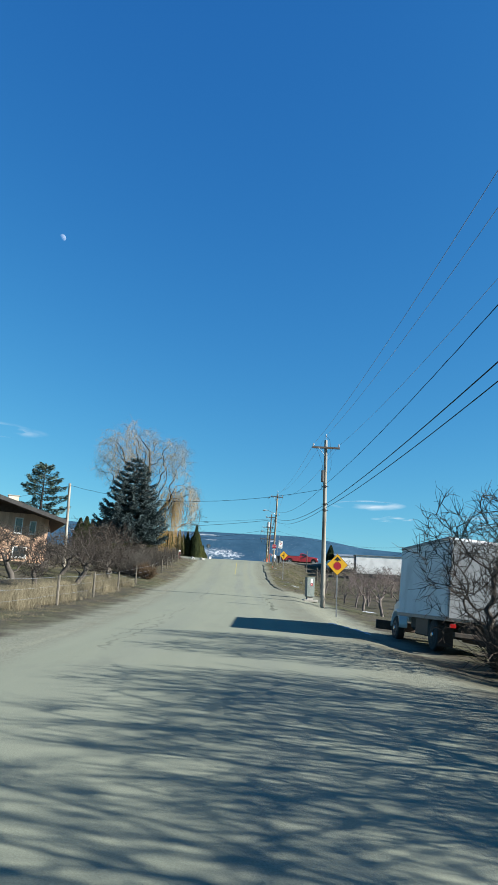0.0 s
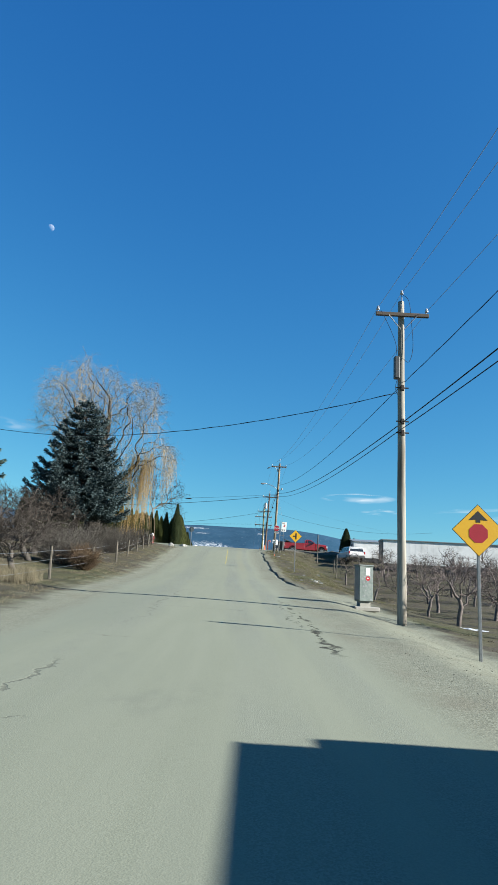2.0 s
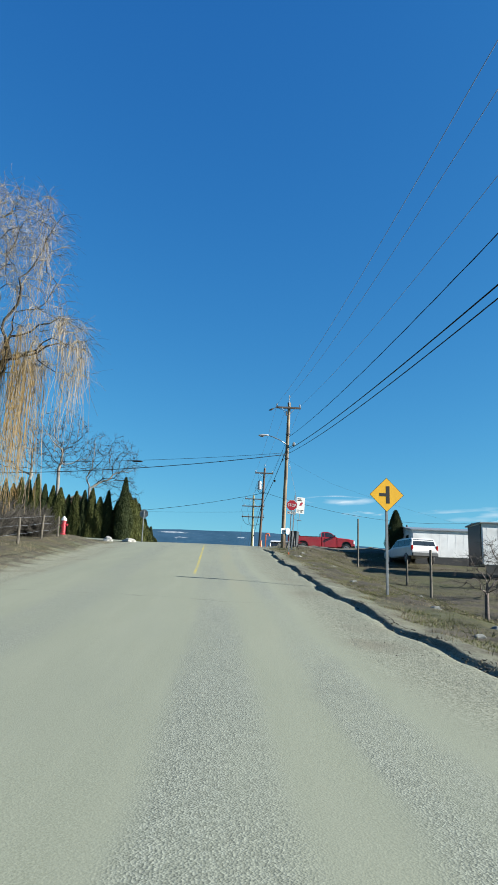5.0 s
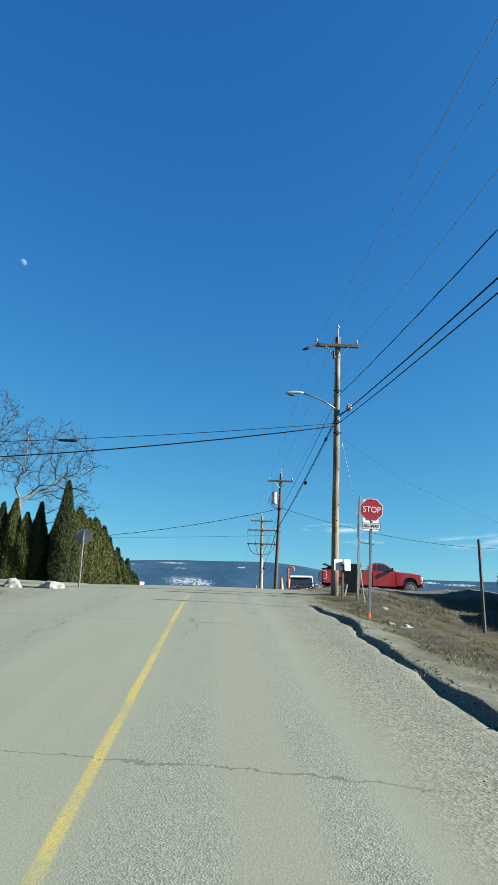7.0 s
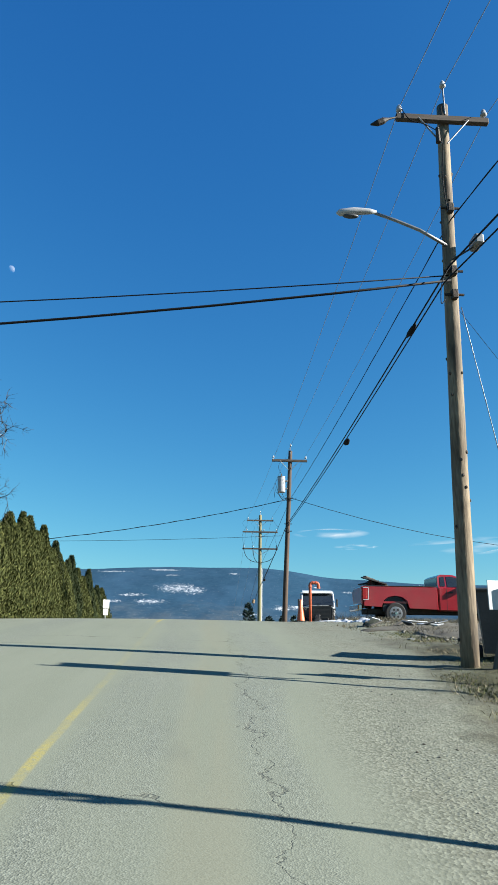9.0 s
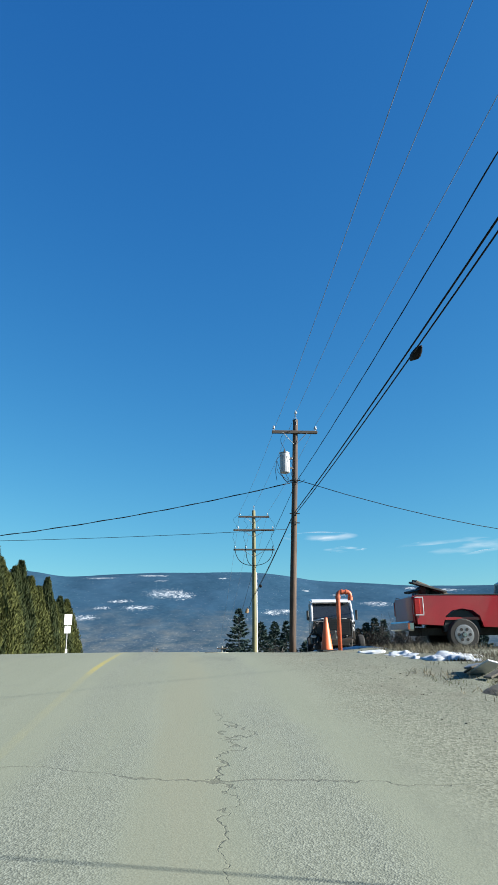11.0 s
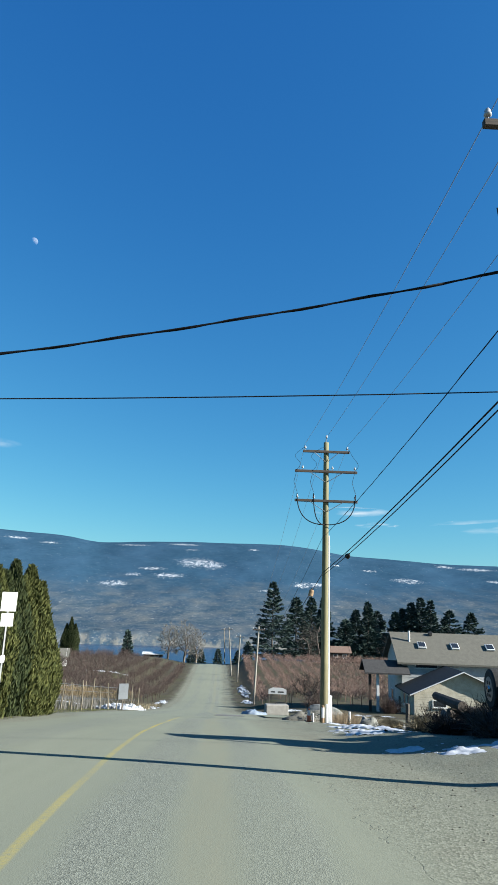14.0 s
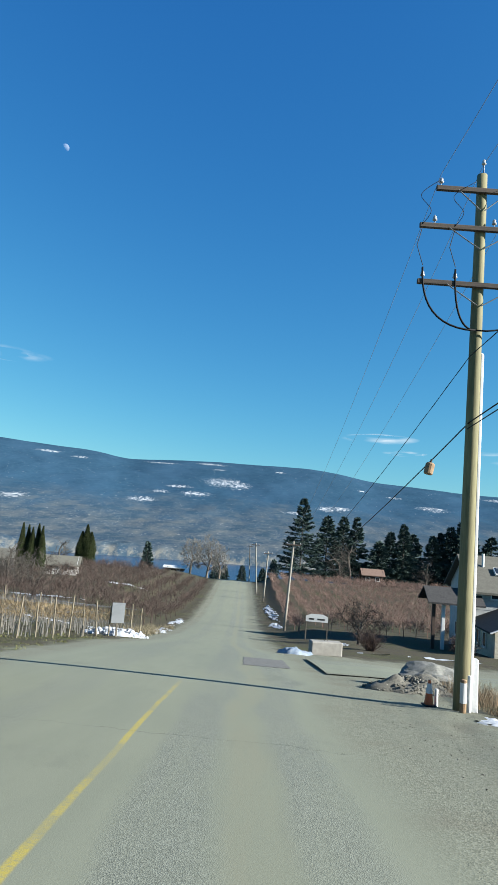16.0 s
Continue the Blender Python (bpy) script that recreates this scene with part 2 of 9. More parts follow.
def ground_material():
    m = bpy.data.materials.new("dry_ground")
    m.use_nodes = True
    n, l = m.node_tree.nodes, m.node_tree.links
    b = n["Principled BSDF"]
    geo = n.new("ShaderNodeNewGeometry")

    def noise_(scale, detail=5):
        x = n.new("ShaderNodeTexNoise")
        x.inputs["Scale"].default_value, x.inputs["Detail"].default_value, x.inputs["Roughness"].default_value = scale, detail, 0.62
        l.new(geo.outputs["Position"], x.inputs["Vector"])
        return x.outputs[0]

    def mixc(f, a, c):
        x = n.new("ShaderNodeMix")
        x.data_type = "RGBA"
        l.new(f, x.inputs[0])
        for i, v in ((6, a), (7, c)):
            if isinstance(v, tuple):
                x.inputs[i].default_value = (*v, 1)
            else:
                l.new(v, x.inputs[i])
        return x.outputs[2]

    def span(v, a, c, lo=0.0, hi=1.0):
        x = n.new("ShaderNodeMapRange")
        l.new(v, x.inputs[0])
        for i, q in enumerate((a, c, lo, hi)):
            x.inputs[i + 1].default_value = q
        return x.outputs[0]
    fine, mid, big = noise_(9, 6), noise_(1.1, 6), noise_(0.13, 4)
    soil = mixc(span(fine, 0.3, 0.7), (0.0270, 0.0232, 0.0172), (0.0760, 0.0665, 0.0500))
    grass = mixc(span(fine, 0.3, 0.7), (0.0310, 0.0290, 0.0155), (0.0830, 0.0765, 0.0420))
    col = mixc(span(mid, 0.44, 0.60), soil, grass)
    col = mixc(span(big, 0.50, 0.66, 0, 0.6), col, mixc(span(fine, 0.3, 0.7), (0.0273, 0.0342, 0.0114), (0.0683, 0.0773, 0.0273)))
    at = n.new("ShaderNodeAttribute")
    at.attribute_name = "dust"
    gr = n.new("ShaderNodeTexVoronoi")
    gr.inputs["Scale"].default_value = 44
    l.new(geo.outputs["Position"], gr.inputs["Vector"])
    gravel = mixc(span(gr.outputs["Color"], 0.1, 0.9), (0.108, 0.112, 0.084), (0.196, 0.202, 0.156))
    gravel = mixc(span(noise_(0.7, 5), 0.50, 0.72, 0, 0.6), gravel, (0.118, 0.108, 0.080))
    dm = n.new("ShaderNodeMath")
    dm.operation = "MULTIPLY_ADD"
    dm.use_clamp = True
    l.new(at.outputs["Fac"], dm.inputs[0])
    dm.inputs[1].default_value = 1.7
    sh = span(mid, 0.3, 0.7, -0.75, 0.15)
    l.new(sh, dm.inputs[2])
    col = mixc(dm.outputs[0], col, gravel)
    l.new(col, b.inputs["Base Color"])
    b.inputs["Roughness"].default_value = 0.95
    b.inputs["Specular IOR Level"].default_value = 0.15
    bp = n.new("ShaderNodeBump")
    bp.inputs["Strength"].default_value, bp.inputs["Distance"].default_value = 0.45, 0.03
    rough = n.new("ShaderNodeMath")
    rough.operation = "MULTIPLY_ADD"
    l.new(gr.outputs["Distance"], rough.inputs[0])
    rough.inputs[1].default_value = 0.35
    l.new(fine, rough.inputs[2])
    l.new(rough.outputs[0], bp.inputs["Height"])
    l.new(bp.outputs[0], b.inputs["Normal"])
    return m


RIDGE_AZ = [-62, -40, -30, -21.8, -17.3, -14.2, -11.4, -8.0, -4.0, 1.45, 5.0, 7.5, 10.0, 14.2, 18.0, 22.0, 40, 62]
RIDGE_EL = [4.2, 5.0, 5.4, 5.52, 5.32, 5.21, 4.77, 5.02, 5.2, 5.22, 5.2, 4.9, 4.42, 4.18, 3.88, 3.75, 3.6, 3.4]


def slope_height(r, az):
    """Mean height of the far slope, r from the shore (0) to the crest (1)."""
    def ease(a, b, x):
        t = min(1, max(0, (x - a) / (b - a)))
        return t * t * (3 - 2 * t)
    el = sum(float(np.interp(az + d, RIDGE_AZ, RIDGE_EL)) for d in (-0.9, -0.45, 0, 0.45, 0.9)) / 5
    top = math.tan(radians(el)) * 4230 + 6
    return -61 - 34 * (1 - ease(0.0, 0.02, r)) + (top + 61) * (0.20 * r + 0.80 * ease(0.12, 1.0, r))


def snow_fields():
    """Clearings that keep their snow: middle and half sizes in metres."""
    out = []
    for az, el, w, h in ((-2.9, 3.5, 2.1, 0.50), (-1.6, 3.3, 1.5, 0.42), (-9.9, 1.5, 1.5, 0.26), (-6.74, 2.83, 1.4, 0.16), (-8.3, 2.27, 1.0, 0.15), (-5.2, 2.3, 1.8, 0.24), (-8.4, 4.74, 1.8, 0.15), (-4.05, 4.98, 1.7, 0.16), (-3.4, 4.55, 0.8, 0.10), (6.4, 1.84, 1.3, 0.28), (-18.0, 4.85, 1.1, 0.16), (-15.5, 4.6, 0.9, 0.12), (-20.5, 0.95, 1.4, 0.28), (18.3, 3.66, 1.0, 0.18), (15.2, 2.45, 1.7, 0.26), (20.8, 3.48, 1.8, 0.2), (9.2, 3.6, 0.5, 0.12), (7.4, 1.95, 1.5, 0.18), (22.4, 2.5, 1.2, 0.14), (12.0, 3.2, 0.9, 0.10), (2.0, 4.75, 0.6, 0.10), (3.5, 1.3, 1.2, 0.14)):
        for i in range(400):
            r = i / 399
            d, z = 1480 + r * 2750, slope_height(r, az)
            if (z - 8) / d >= math.tan(radians(el)):
                break
        a = radians(az)
        out.append(((math.sin(a) * d, math.cos(a) * d + 120, z), (d * math.tan(radians(w)), 900, d * math.tan(radians(h * 1.25)))))
    return out


def mountain_material():
    m = bpy.data.materials.new("hazy_forested_slope")
    m.use_nodes = True
    n, l = m.node_tree.nodes, m.node_tree.links
    b = n["Principled BSDF"]
    geo = n.new("ShaderNodeNewGeometry")
    sep = n.new("ShaderNodeSeparateXYZ")
    l.new(geo.outputs["Position"], sep.inputs[0])

    def noise_(scale, detail=6, stretch=(1, 1, 1)):
        mp = n.new("ShaderNodeMapping")
        mp.inputs["Scale"].default_value = stretch
        l.new(geo.outputs["Position"], mp.inputs[0])
        x = n.new("ShaderNodeTexNoise")
        x.inputs["Scale"].default_value, x.inputs["Detail"].default_value, x.inputs["Roughness"].default_value = scale, detail, 0.65
        l.new(mp.outputs[0], x.inputs["Vector"])
        return x.outputs[0]

    def mixc(f, a, c):
        x = n.new("ShaderNodeMix")
        x.data_type = "RGBA"
        l.new(f, x.inputs[0])
        for i, v in ((6, a), (7, c)):
            if isinstance(v, tuple):
                x.inputs[i].default_value = (*v, 1)
            else:
                l.new(v, x.inputs[i])
        return x.outputs[2]

    def span(v, a, c, lo=0.0, hi=1.0):
        x = n.new("ShaderNodeMapRange")
        l.new(v, x.inputs[0])
        for i, q in enumerate((a, c, lo, hi)):
            x.inputs[i + 1].default_value = q
        return x.outputs[0]

    def mul(a, c):
        x = n.new("ShaderNodeMath")
        x.operation = "MULTIPLY"
        x.use_clamp = True
        l.new(a, x.inputs[0])
        l.new(c, x.inputs[1])
        return x.outputs[0]
    z = sep.outputs[2]
    # aerial haze is put into these blue forest and bench colours
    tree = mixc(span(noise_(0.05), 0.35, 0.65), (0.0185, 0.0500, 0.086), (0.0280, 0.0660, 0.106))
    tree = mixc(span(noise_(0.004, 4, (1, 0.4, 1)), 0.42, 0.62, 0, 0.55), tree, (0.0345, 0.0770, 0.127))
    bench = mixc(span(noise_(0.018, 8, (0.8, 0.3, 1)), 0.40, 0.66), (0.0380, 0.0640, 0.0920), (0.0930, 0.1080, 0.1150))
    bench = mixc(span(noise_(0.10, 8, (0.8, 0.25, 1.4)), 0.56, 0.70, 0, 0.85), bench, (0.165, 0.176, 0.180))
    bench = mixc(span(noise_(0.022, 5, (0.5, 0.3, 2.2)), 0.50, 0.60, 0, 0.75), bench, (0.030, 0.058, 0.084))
    # benches low down, forest above; the lower band also carries paler painted haze
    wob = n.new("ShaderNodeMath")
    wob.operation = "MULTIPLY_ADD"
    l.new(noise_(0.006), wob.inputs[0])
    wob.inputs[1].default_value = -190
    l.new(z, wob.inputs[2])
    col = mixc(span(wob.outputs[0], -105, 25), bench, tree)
    # pale bluffs along the shore
    bluff = mul(span(z, -60, -68), span(noise_(0.045, 6, (1, 0.3, 0.9)), 0.47, 0.60))
    col = mixc(bluff, col, (0.155, 0.155, 0.141))
    # snow in clearings, and along the crest
    spots = mul(span(noise_(0.19, 4, (0.7, 0.25, 1.2)), 0.60, 0.70), span(z, 60, -45))
    col = mixc(spots, col, (0.172, 0.188, 0.199))
    near = None
    for c, size in snow_fields():
        q, r = n.new("ShaderNodeVectorMath"), n.new("ShaderNodeVectorMath")
        q.operation, r.operation = "SUBTRACT", "DIVIDE"
        l.new(geo.outputs["Position"], q.inputs[0])
        q.inputs[1].default_value, r.inputs[1].default_value = c, size
        l.new(q.outputs[0], r.inputs[0])
        ln = n.new("ShaderNodeVectorMath")
        ln.operation = "LENGTH"
        l.new(r.outputs[0], ln.inputs[0])
        f = span(ln.outputs["Value"], 1.15, 0.35)
        if near:
            x = n.new("ShaderNodeMath")
            x.operation = "MAXIMUM"
            l.new(near, x.inputs[0])
            l.new(f, x.inputs[1])
            f = x.outputs[0]
        near = f
    v = n.new("ShaderNodeMath")
    v.operation = "MULTIPLY_ADD"
    v.inputs[1].default_value = 0.21
    l.new(near, v.inputs[0])
    l.new(noise_(0.20, 9, (0.5, 0.2, 2.2)), v.inputs[2])
    col = mixc(mul(mul(span(v.outputs[0], 0.64, 0.72), span(noise_(0.055, 8, (1.0, 0.3, 2.6)), 0.42, 0.56, 0.12, 1.0)), span(z, -50, 20)), col, (0.426, 0.451, 0.476))
    l.new(col, b.inputs["Base Color"])
    b.inputs["Roughness"].default_value = 1.0
    b.inputs["Specular IOR Level"].default_value = 0.0
    return m


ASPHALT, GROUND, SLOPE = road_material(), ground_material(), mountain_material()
WATER = material("lake_water", (0.00938, 0.0328, 0.0752), (0.0141, 0.0469, 0.103), scale=0.01, rough=0.25, bump=0.05, fine=0.2)
POLE_GREY = material("weathered_pole_wood", (0.148, 0.137, 0.114), (0.29, 0.273, 0.235), 2.0, 0.85, 0.4, 30, stretch=(1, 1, 0.08), stain=(0.0752, 0.0563, 0.0375), stain_scale=5, stain_amount=0.75)
POLE_TAN = material("knotty_pole_wood", (0.085, 0.060, 0.036), (0.300, 0.235, 0.155), 3.0, 0.85, 0.6, 34, stretch=(1, 1, 0.14), stain=(0.040, 0.028, 0.019), stain_scale=5, stain_amount=0.9)
POLE_BROWN = material("creosoted_pole_wood", (0.022, 0.0135, 0.0090), (0.115, 0.068, 0.041), 4.0, 0.8, 0.4, 30, stretch=(1, 1, 0.08), stain=(0.0207, 0.0127, 0.00869), stain_scale=6, stain_amount=0.8)
POLE_GREEN = material("treated_pole_wood", (0.112, 0.103, 0.0469), (0.216, 0.197, 0.103), 2.0, 0.8, 0.4, 30, stretch=(1, 1, 0.08), stain=(0.0657, 0.0516, 0.0282), stain_scale=3, stain_amount=0.5)
ARM_WOOD = material("dark_crossarm_wood", (0.0282, 0.0211, 0.0164), (0.08, 0.061, 0.0469), 6, 0.85, 0.3, 30, stretch=(0.1, 1, 1))
POST_WOOD = material("grey_post_wood", (0.0517, 0.0449, 0.0345), (0.121, 0.107, 0.0856), 5, 0.9, 0.4, 40, stretch=(1, 1, 0.12), vary=0.25)
WIRE = material("black_cable", (0.00563, 0.00563, 0.00657), (0.0141, 0.0141, 0.0155), rough=0.6, bump=0)
WIRE.node_tree.nodes["Principled BSDF"].inputs["Specular IOR Level"].default_value = 0.08
WIRE_GREY = material("aluminium_conductor", (0.130, 0.150, 0.180), (0.190, 0.212, 0.245), rough=0.6, bump=0)
PORCELAIN = material("grey_porcelain", (0.255, 0.26, 0.272), (0.417, 0.424, 0.437), rough=0.3, bump=0.02)
STEEL = material("galvanised_steel", (0.159, 0.164, 0.169), (0.258, 0.263, 0.268), 8, 0.45, 0.1, 60, metal=0.7)
RUST_STEEL = material("dark_rusty_metal", (0.00938, 0.0089, 0.00842), (0.0422, 0.0352, 0.0282), 5, 0.7, 0.5, 40, metal=0.3, stain=(0.0563, 0.0235, 0.00938), stain_scale=3)
SIGN_BACK = material("dull_sign_metal", (0.159, 0.169, 0.174), (0.235, 0.244, 0.248), 3, 0.5, 0.05, metal=0.5)
YELLOW = material("yellow_sign_sheeting", (0.540, 0.275, 0.004), (0.620, 0.340, 0.008), 2, 0.5, 0.03, stain=(0.400, 0.210, 0.010), stain_amount=0.25)
RED_SIGN = material("red_sign_sheeting", (0.235, 0.006, 0.014), (0.345, 0.012, 0.024), 2, 0.45, 0.03)
WHITE_SIGN = material("white_sign_sheeting", (0.484, 0.491, 0.484), (0.565, 0.565, 0.551), 3, 0.5, 0.03)
BLACK_PAINT = material("black_paint", (0.00563, 0.00563, 0.00563), (0.0141, 0.0141, 0.0141), rough=0.5, bump=0.02)
WHITE_PANEL = material("white_painted_panel", (0.508, 0.517, 0.517), (0.607, 0.607, 0.599), 1.2, 0.5, 0.06, 20, stain=(0.255, 0.249, 0.237), stain_scale=0.9, stain_amount=0.35)
SILVER_PANEL = material("grey_aluminium_panel", (0.169, 0.183, 0.197), (0.244, 0.258, 0.272), 1.0, 0.4, 0.05, 20, metal=0.3, stain=(0.141, 0.141, 0.141), stain_scale=0.8, stain_amount=0.3)
RED_PAINT = material("red_car_paint", (0.207, 0.00552, 0.0103), (0.276, 0.00966, 0.0152), 2, 0.3, 0.0, coat=0.6, stain=(0.17, 0.0453, 0.0339), stain_scale=1.5, stain_amount=0.3)
WHITE_CAR = material("white_car_paint", (0.458, 0.464, 0.471), (0.538, 0.538, 0.538), 2, 0.3, 0.0, coat=0.5, stain=(0.255, 0.237, 0.215), stain_amount=0.3)
RUBBER = material("tyre_rubber", (0.00704, 0.00704, 0.00704), (0.0211, 0.0201, 0.0188), 6, 0.85, 0.2)
CAN_TAN = material("rusty_tan_metal", (0.16, 0.095, 0.048), (0.30, 0.20, 0.11), 6, 0.7, 0.3, 30, stain=(0.07, 0.04, 0.02), stain_scale=7, stain_amount=0.6)
CHROME = material("chrome_trim", (0.311, 0.317, 0.322), (0.471, 0.471, 0.477), rough=0.15, bump=0, metal=1.0)
PLASTIC = material("black_plastic", (0.00704, 0.00752, 0.00842), (0.0188, 0.0197, 0.0211), 3, 0.5, 0.05)
BIN_GREY = material("dark_grey_plastic", (0.0282, 0.031, 0.0328), (0.0516, 0.054, 0.0563), 3, 0.5, 0.05)
GLASS = glass_dark("dark_window_glass")
LENS_RED = material("red_lamp_lens", (0.198, 0.00566, 0.00566), (0.283, 0.0113, 0.0113), rough=0.2, bump=0)
LENS_CLEAR = material("clear_lamp_lens", (0.311, 0.322, 0.328), (0.504, 0.511, 0.517), rough=0.15, bump=0)
ORANGE = material("orange_painted_pipe", (0.311, 0.0566, 0.0226), (0.484, 0.114, 0.0471), 4, 0.5, 0.1, stain=(0.198, 0.0453, 0.0226), stain_scale=3)
CONE_ORANGE = material("orange_cone_plastic", (0.525, 0.0877, 0.0202), (0.605, 0.134, 0.0403), 4, 0.5, 0.05, stain=(0.283, 0.0849, 0.0453), stain_scale=5)
GREEN_METAL = material("green_grey_cabinet", (0.0752, 0.0987, 0.089), (0.141, 0.169, 0.155), 5, 0.6, 0.1, 18, stain=(0.169, 0.188, 0.178), stain_scale=6, stain_amount=0.6)
CONCRETE = material("pale_concrete", (0.169, 0.159, 0.141), (0.258, 0.248, 0.225), 3, 0.9, 0.4, 40, stain=(0.131, 0.122, 0.103))
BOULDER = material("grey_granite", (0.085, 0.090, 0.080), (0.205, 0.205, 0.190), 4, 0.9, 0.8, 30, stain=(0.055, 0.055, 0.046), stain_scale=3, stain_amount=0.5)
PALE_STONE = material("pale_boulder", (0.207, 0.204, 0.19), (0.331, 0.324, 0.304), 4, 0.9, 0.5, 30)
IRON = material("worn_cast_iron", (0.141, 0.142, 0.11), (0.204, 0.205, 0.16), 8, 0.9, 0.3, 40)
RUBBLE = material("grey_gravel_heap", (0.062, 0.059, 0.049), (0.145, 0.138, 0.115), 14, 0.95, 1.0, 45)
PEBBLE = island("mixed_pebbles", (0.075, 0.072, 0.060), (0.215, 0.207, 0.178), 0.95)
SNOW = material("old_snow", (0.290, 0.320, 0.360), (0.480, 0.500, 0.530), 2, 0.7, 0.6, 20, stain=(0.226, 0.215, 0.198), stain_scale=2.5, stain_amount=0.35)
TARP = material("blue_grey_tarp", (0.0752, 0.122, 0.188), (0.258, 0.291, 0.328), 3, 0.5, 0.5, 20)
BARK = material("grey_bark", (0.0331, 0.0283, 0.0242), (0.0883, 0.0759, 0.0642), 5, 0.95, 0.8, 30, stretch=(1, 1, 0.3))
BARK_PALE = material("pale_willow_bark", (0.0842, 0.068, 0.0516), (0.178, 0.15, 0.117), 5, 0.95, 0.8, 30, stretch=(1, 1, 0.3))
BARK_WHITE = material("whitish_bark", (0.103, 0.0987, 0.0883), (0.228, 0.217, 0.197), 5, 0.95, 0.6, 30, stretch=(1, 1, 0.3))
BARK_ORCHARD = material("grey_pink_orchard_bark", (0.050, 0.040, 0.037), (0.165, 0.135, 0.122), 6, 0.9, 0.7, 30, stretch=(1, 1, 0.4))
BARK_WILLOW = material("dark_willow_bark", (0.010, 0.008, 0.0065), (0.032, 0.026, 0.020), 5, 0.95, 0.8, 30, stretch=(1, 1, 0.3))
TWIG_PINK = island("pinkish_grey_twigs", (0.075, 0.058, 0.054), (0.185, 0.150, 0.140))
TWIG_DARK = island("dark_twigs", (0.0193, 0.0166, 0.0145), (0.058, 0.049, 0.0421))
TWIG_GREY = island("grey_twigs", (0.0414, 0.0373, 0.0331), (0.0966, 0.0883, 0.0773))
TWIG_RED = island("reddish_twigs", (0.058, 0.0393, 0.0324), (0.128, 0.0911, 0.0745))
WILLOW_TWIG = island("yellow_willow_twigs", (0.150, 0.096, 0.035), (0.310, 0.215, 0.095))
WILLOW_PALE = island("pale_willow_twigs", (0.145, 0.113, 0.070), (0.290, 0.236, 0.160))
FIELD_TWIG = island("pinkish_orchard_twigs", (0.098, 0.066, 0.056), (0.215, 0.150, 0.124))
ORCHARD_TWIG = island("dark_orchard_twigs", (0.040, 0.030, 0.027), (0.096, 0.072, 0.062))
FAR_TWIG = island("far_willow_twigs", (0.115, 0.110, 0.100), (0.215, 0.205, 0.188))
SPRUCE = island("blue_spruce_needles", (0.034, 0.052, 0.055), (0.070, 0.098, 0.101), 1.0)
FIR = island("dark_fir_needles", (0.036, 0.058, 0.052), (0.054, 0.080, 0.070), 1.0)
PINE = island("pine_needles", (0.0287, 0.0533, 0.0451), (0.0902, 0.123, 0.0984))
CEDAR = island("cedar_fronds", (0.022, 0.030, 0.010), (0.078, 0.083, 0.027))
CEDAR_DARK = island("dark_cedar_fronds", (0.013, 0.021, 0.010), (0.042, 0.051, 0.020))
DRY_GRASS = island("dry_grass", (0.095, 0.080, 0.049), (0.215, 0.187, 0.128))
DEAD_WEED = island("grey_dead_weeds", (0.055, 0.048, 0.033), (0.165, 0.148, 0.108))
CANE_BROWN = island("brown_canes", (0.045, 0.030, 0.019), (0.125, 0.088, 0.055))
WEED_BROWN = island("reddish_dead_weeds", (0.110, 0.080, 0.050), (0.260, 0.200, 0.135))
ORCHARD_GRASS = island("dull_orchard_grass", (0.036, 0.036, 0.020), (0.105, 0.096, 0.056))
TALL_GRASS = island("tall_pale_grass", (0.095, 0.078, 0.048), (0.235, 0.205, 0.140))
GREEN_GRASS = island("green_grass", (0.048, 0.060, 0.020), (0.140, 0.138, 0.062))
VINE_POST = material("pale_vine_post_wood", (0.105, 0.088, 0.060), (0.215, 0.185, 0.135), 5, 0.9, 0.3, 40, stretch=(1, 1, 0.12), vary=0.2)
LEAF_RUST = island("straw_coloured_vine_canes", (0.105, 0.078, 0.046), (0.230, 0.178, 0.108))
TIMBER = material("orange_stained_boards", (0.29, 0.176, 0.114), (0.476, 0.316, 0.217), 3, 0.7, 0.2, 30, stretch=(1, 1, 0.1), vary=0.12)
DARK_TIMBER = material("dark_brown_boards", (0.0235, 0.0141, 0.0103), (0.061, 0.0375, 0.0258), 4, 0.8, 0.2, 30)
ROOF_DARK = material("dark_roof_shingles", (0.0164, 0.0164, 0.0178), (0.0399, 0.0389, 0.0375), 4, 0.9, 0.5, 12)
ROOF_GREY = material("weathered_grey_shingles", (0.0724, 0.0697, 0.0566), (0.103, 0.0994, 0.0814), 3, 0.9, 0.5, 12, vary=0.12)
SIDING = material("pale_grey_siding", (0.283, 0.294, 0.294), (0.43, 0.444, 0.437), 2, 0.6, 0.1, 20)
STUCCO = material("cream_siding", (0.311, 0.283, 0.215), (0.471, 0.437, 0.349), 2, 0.7, 0.15, 20)
DIRT = material("heaped_earth", (0.0414, 0.0359, 0.0262), (0.11, 0.0987, 0.0738), 3, 0.95, 0.9, 20)

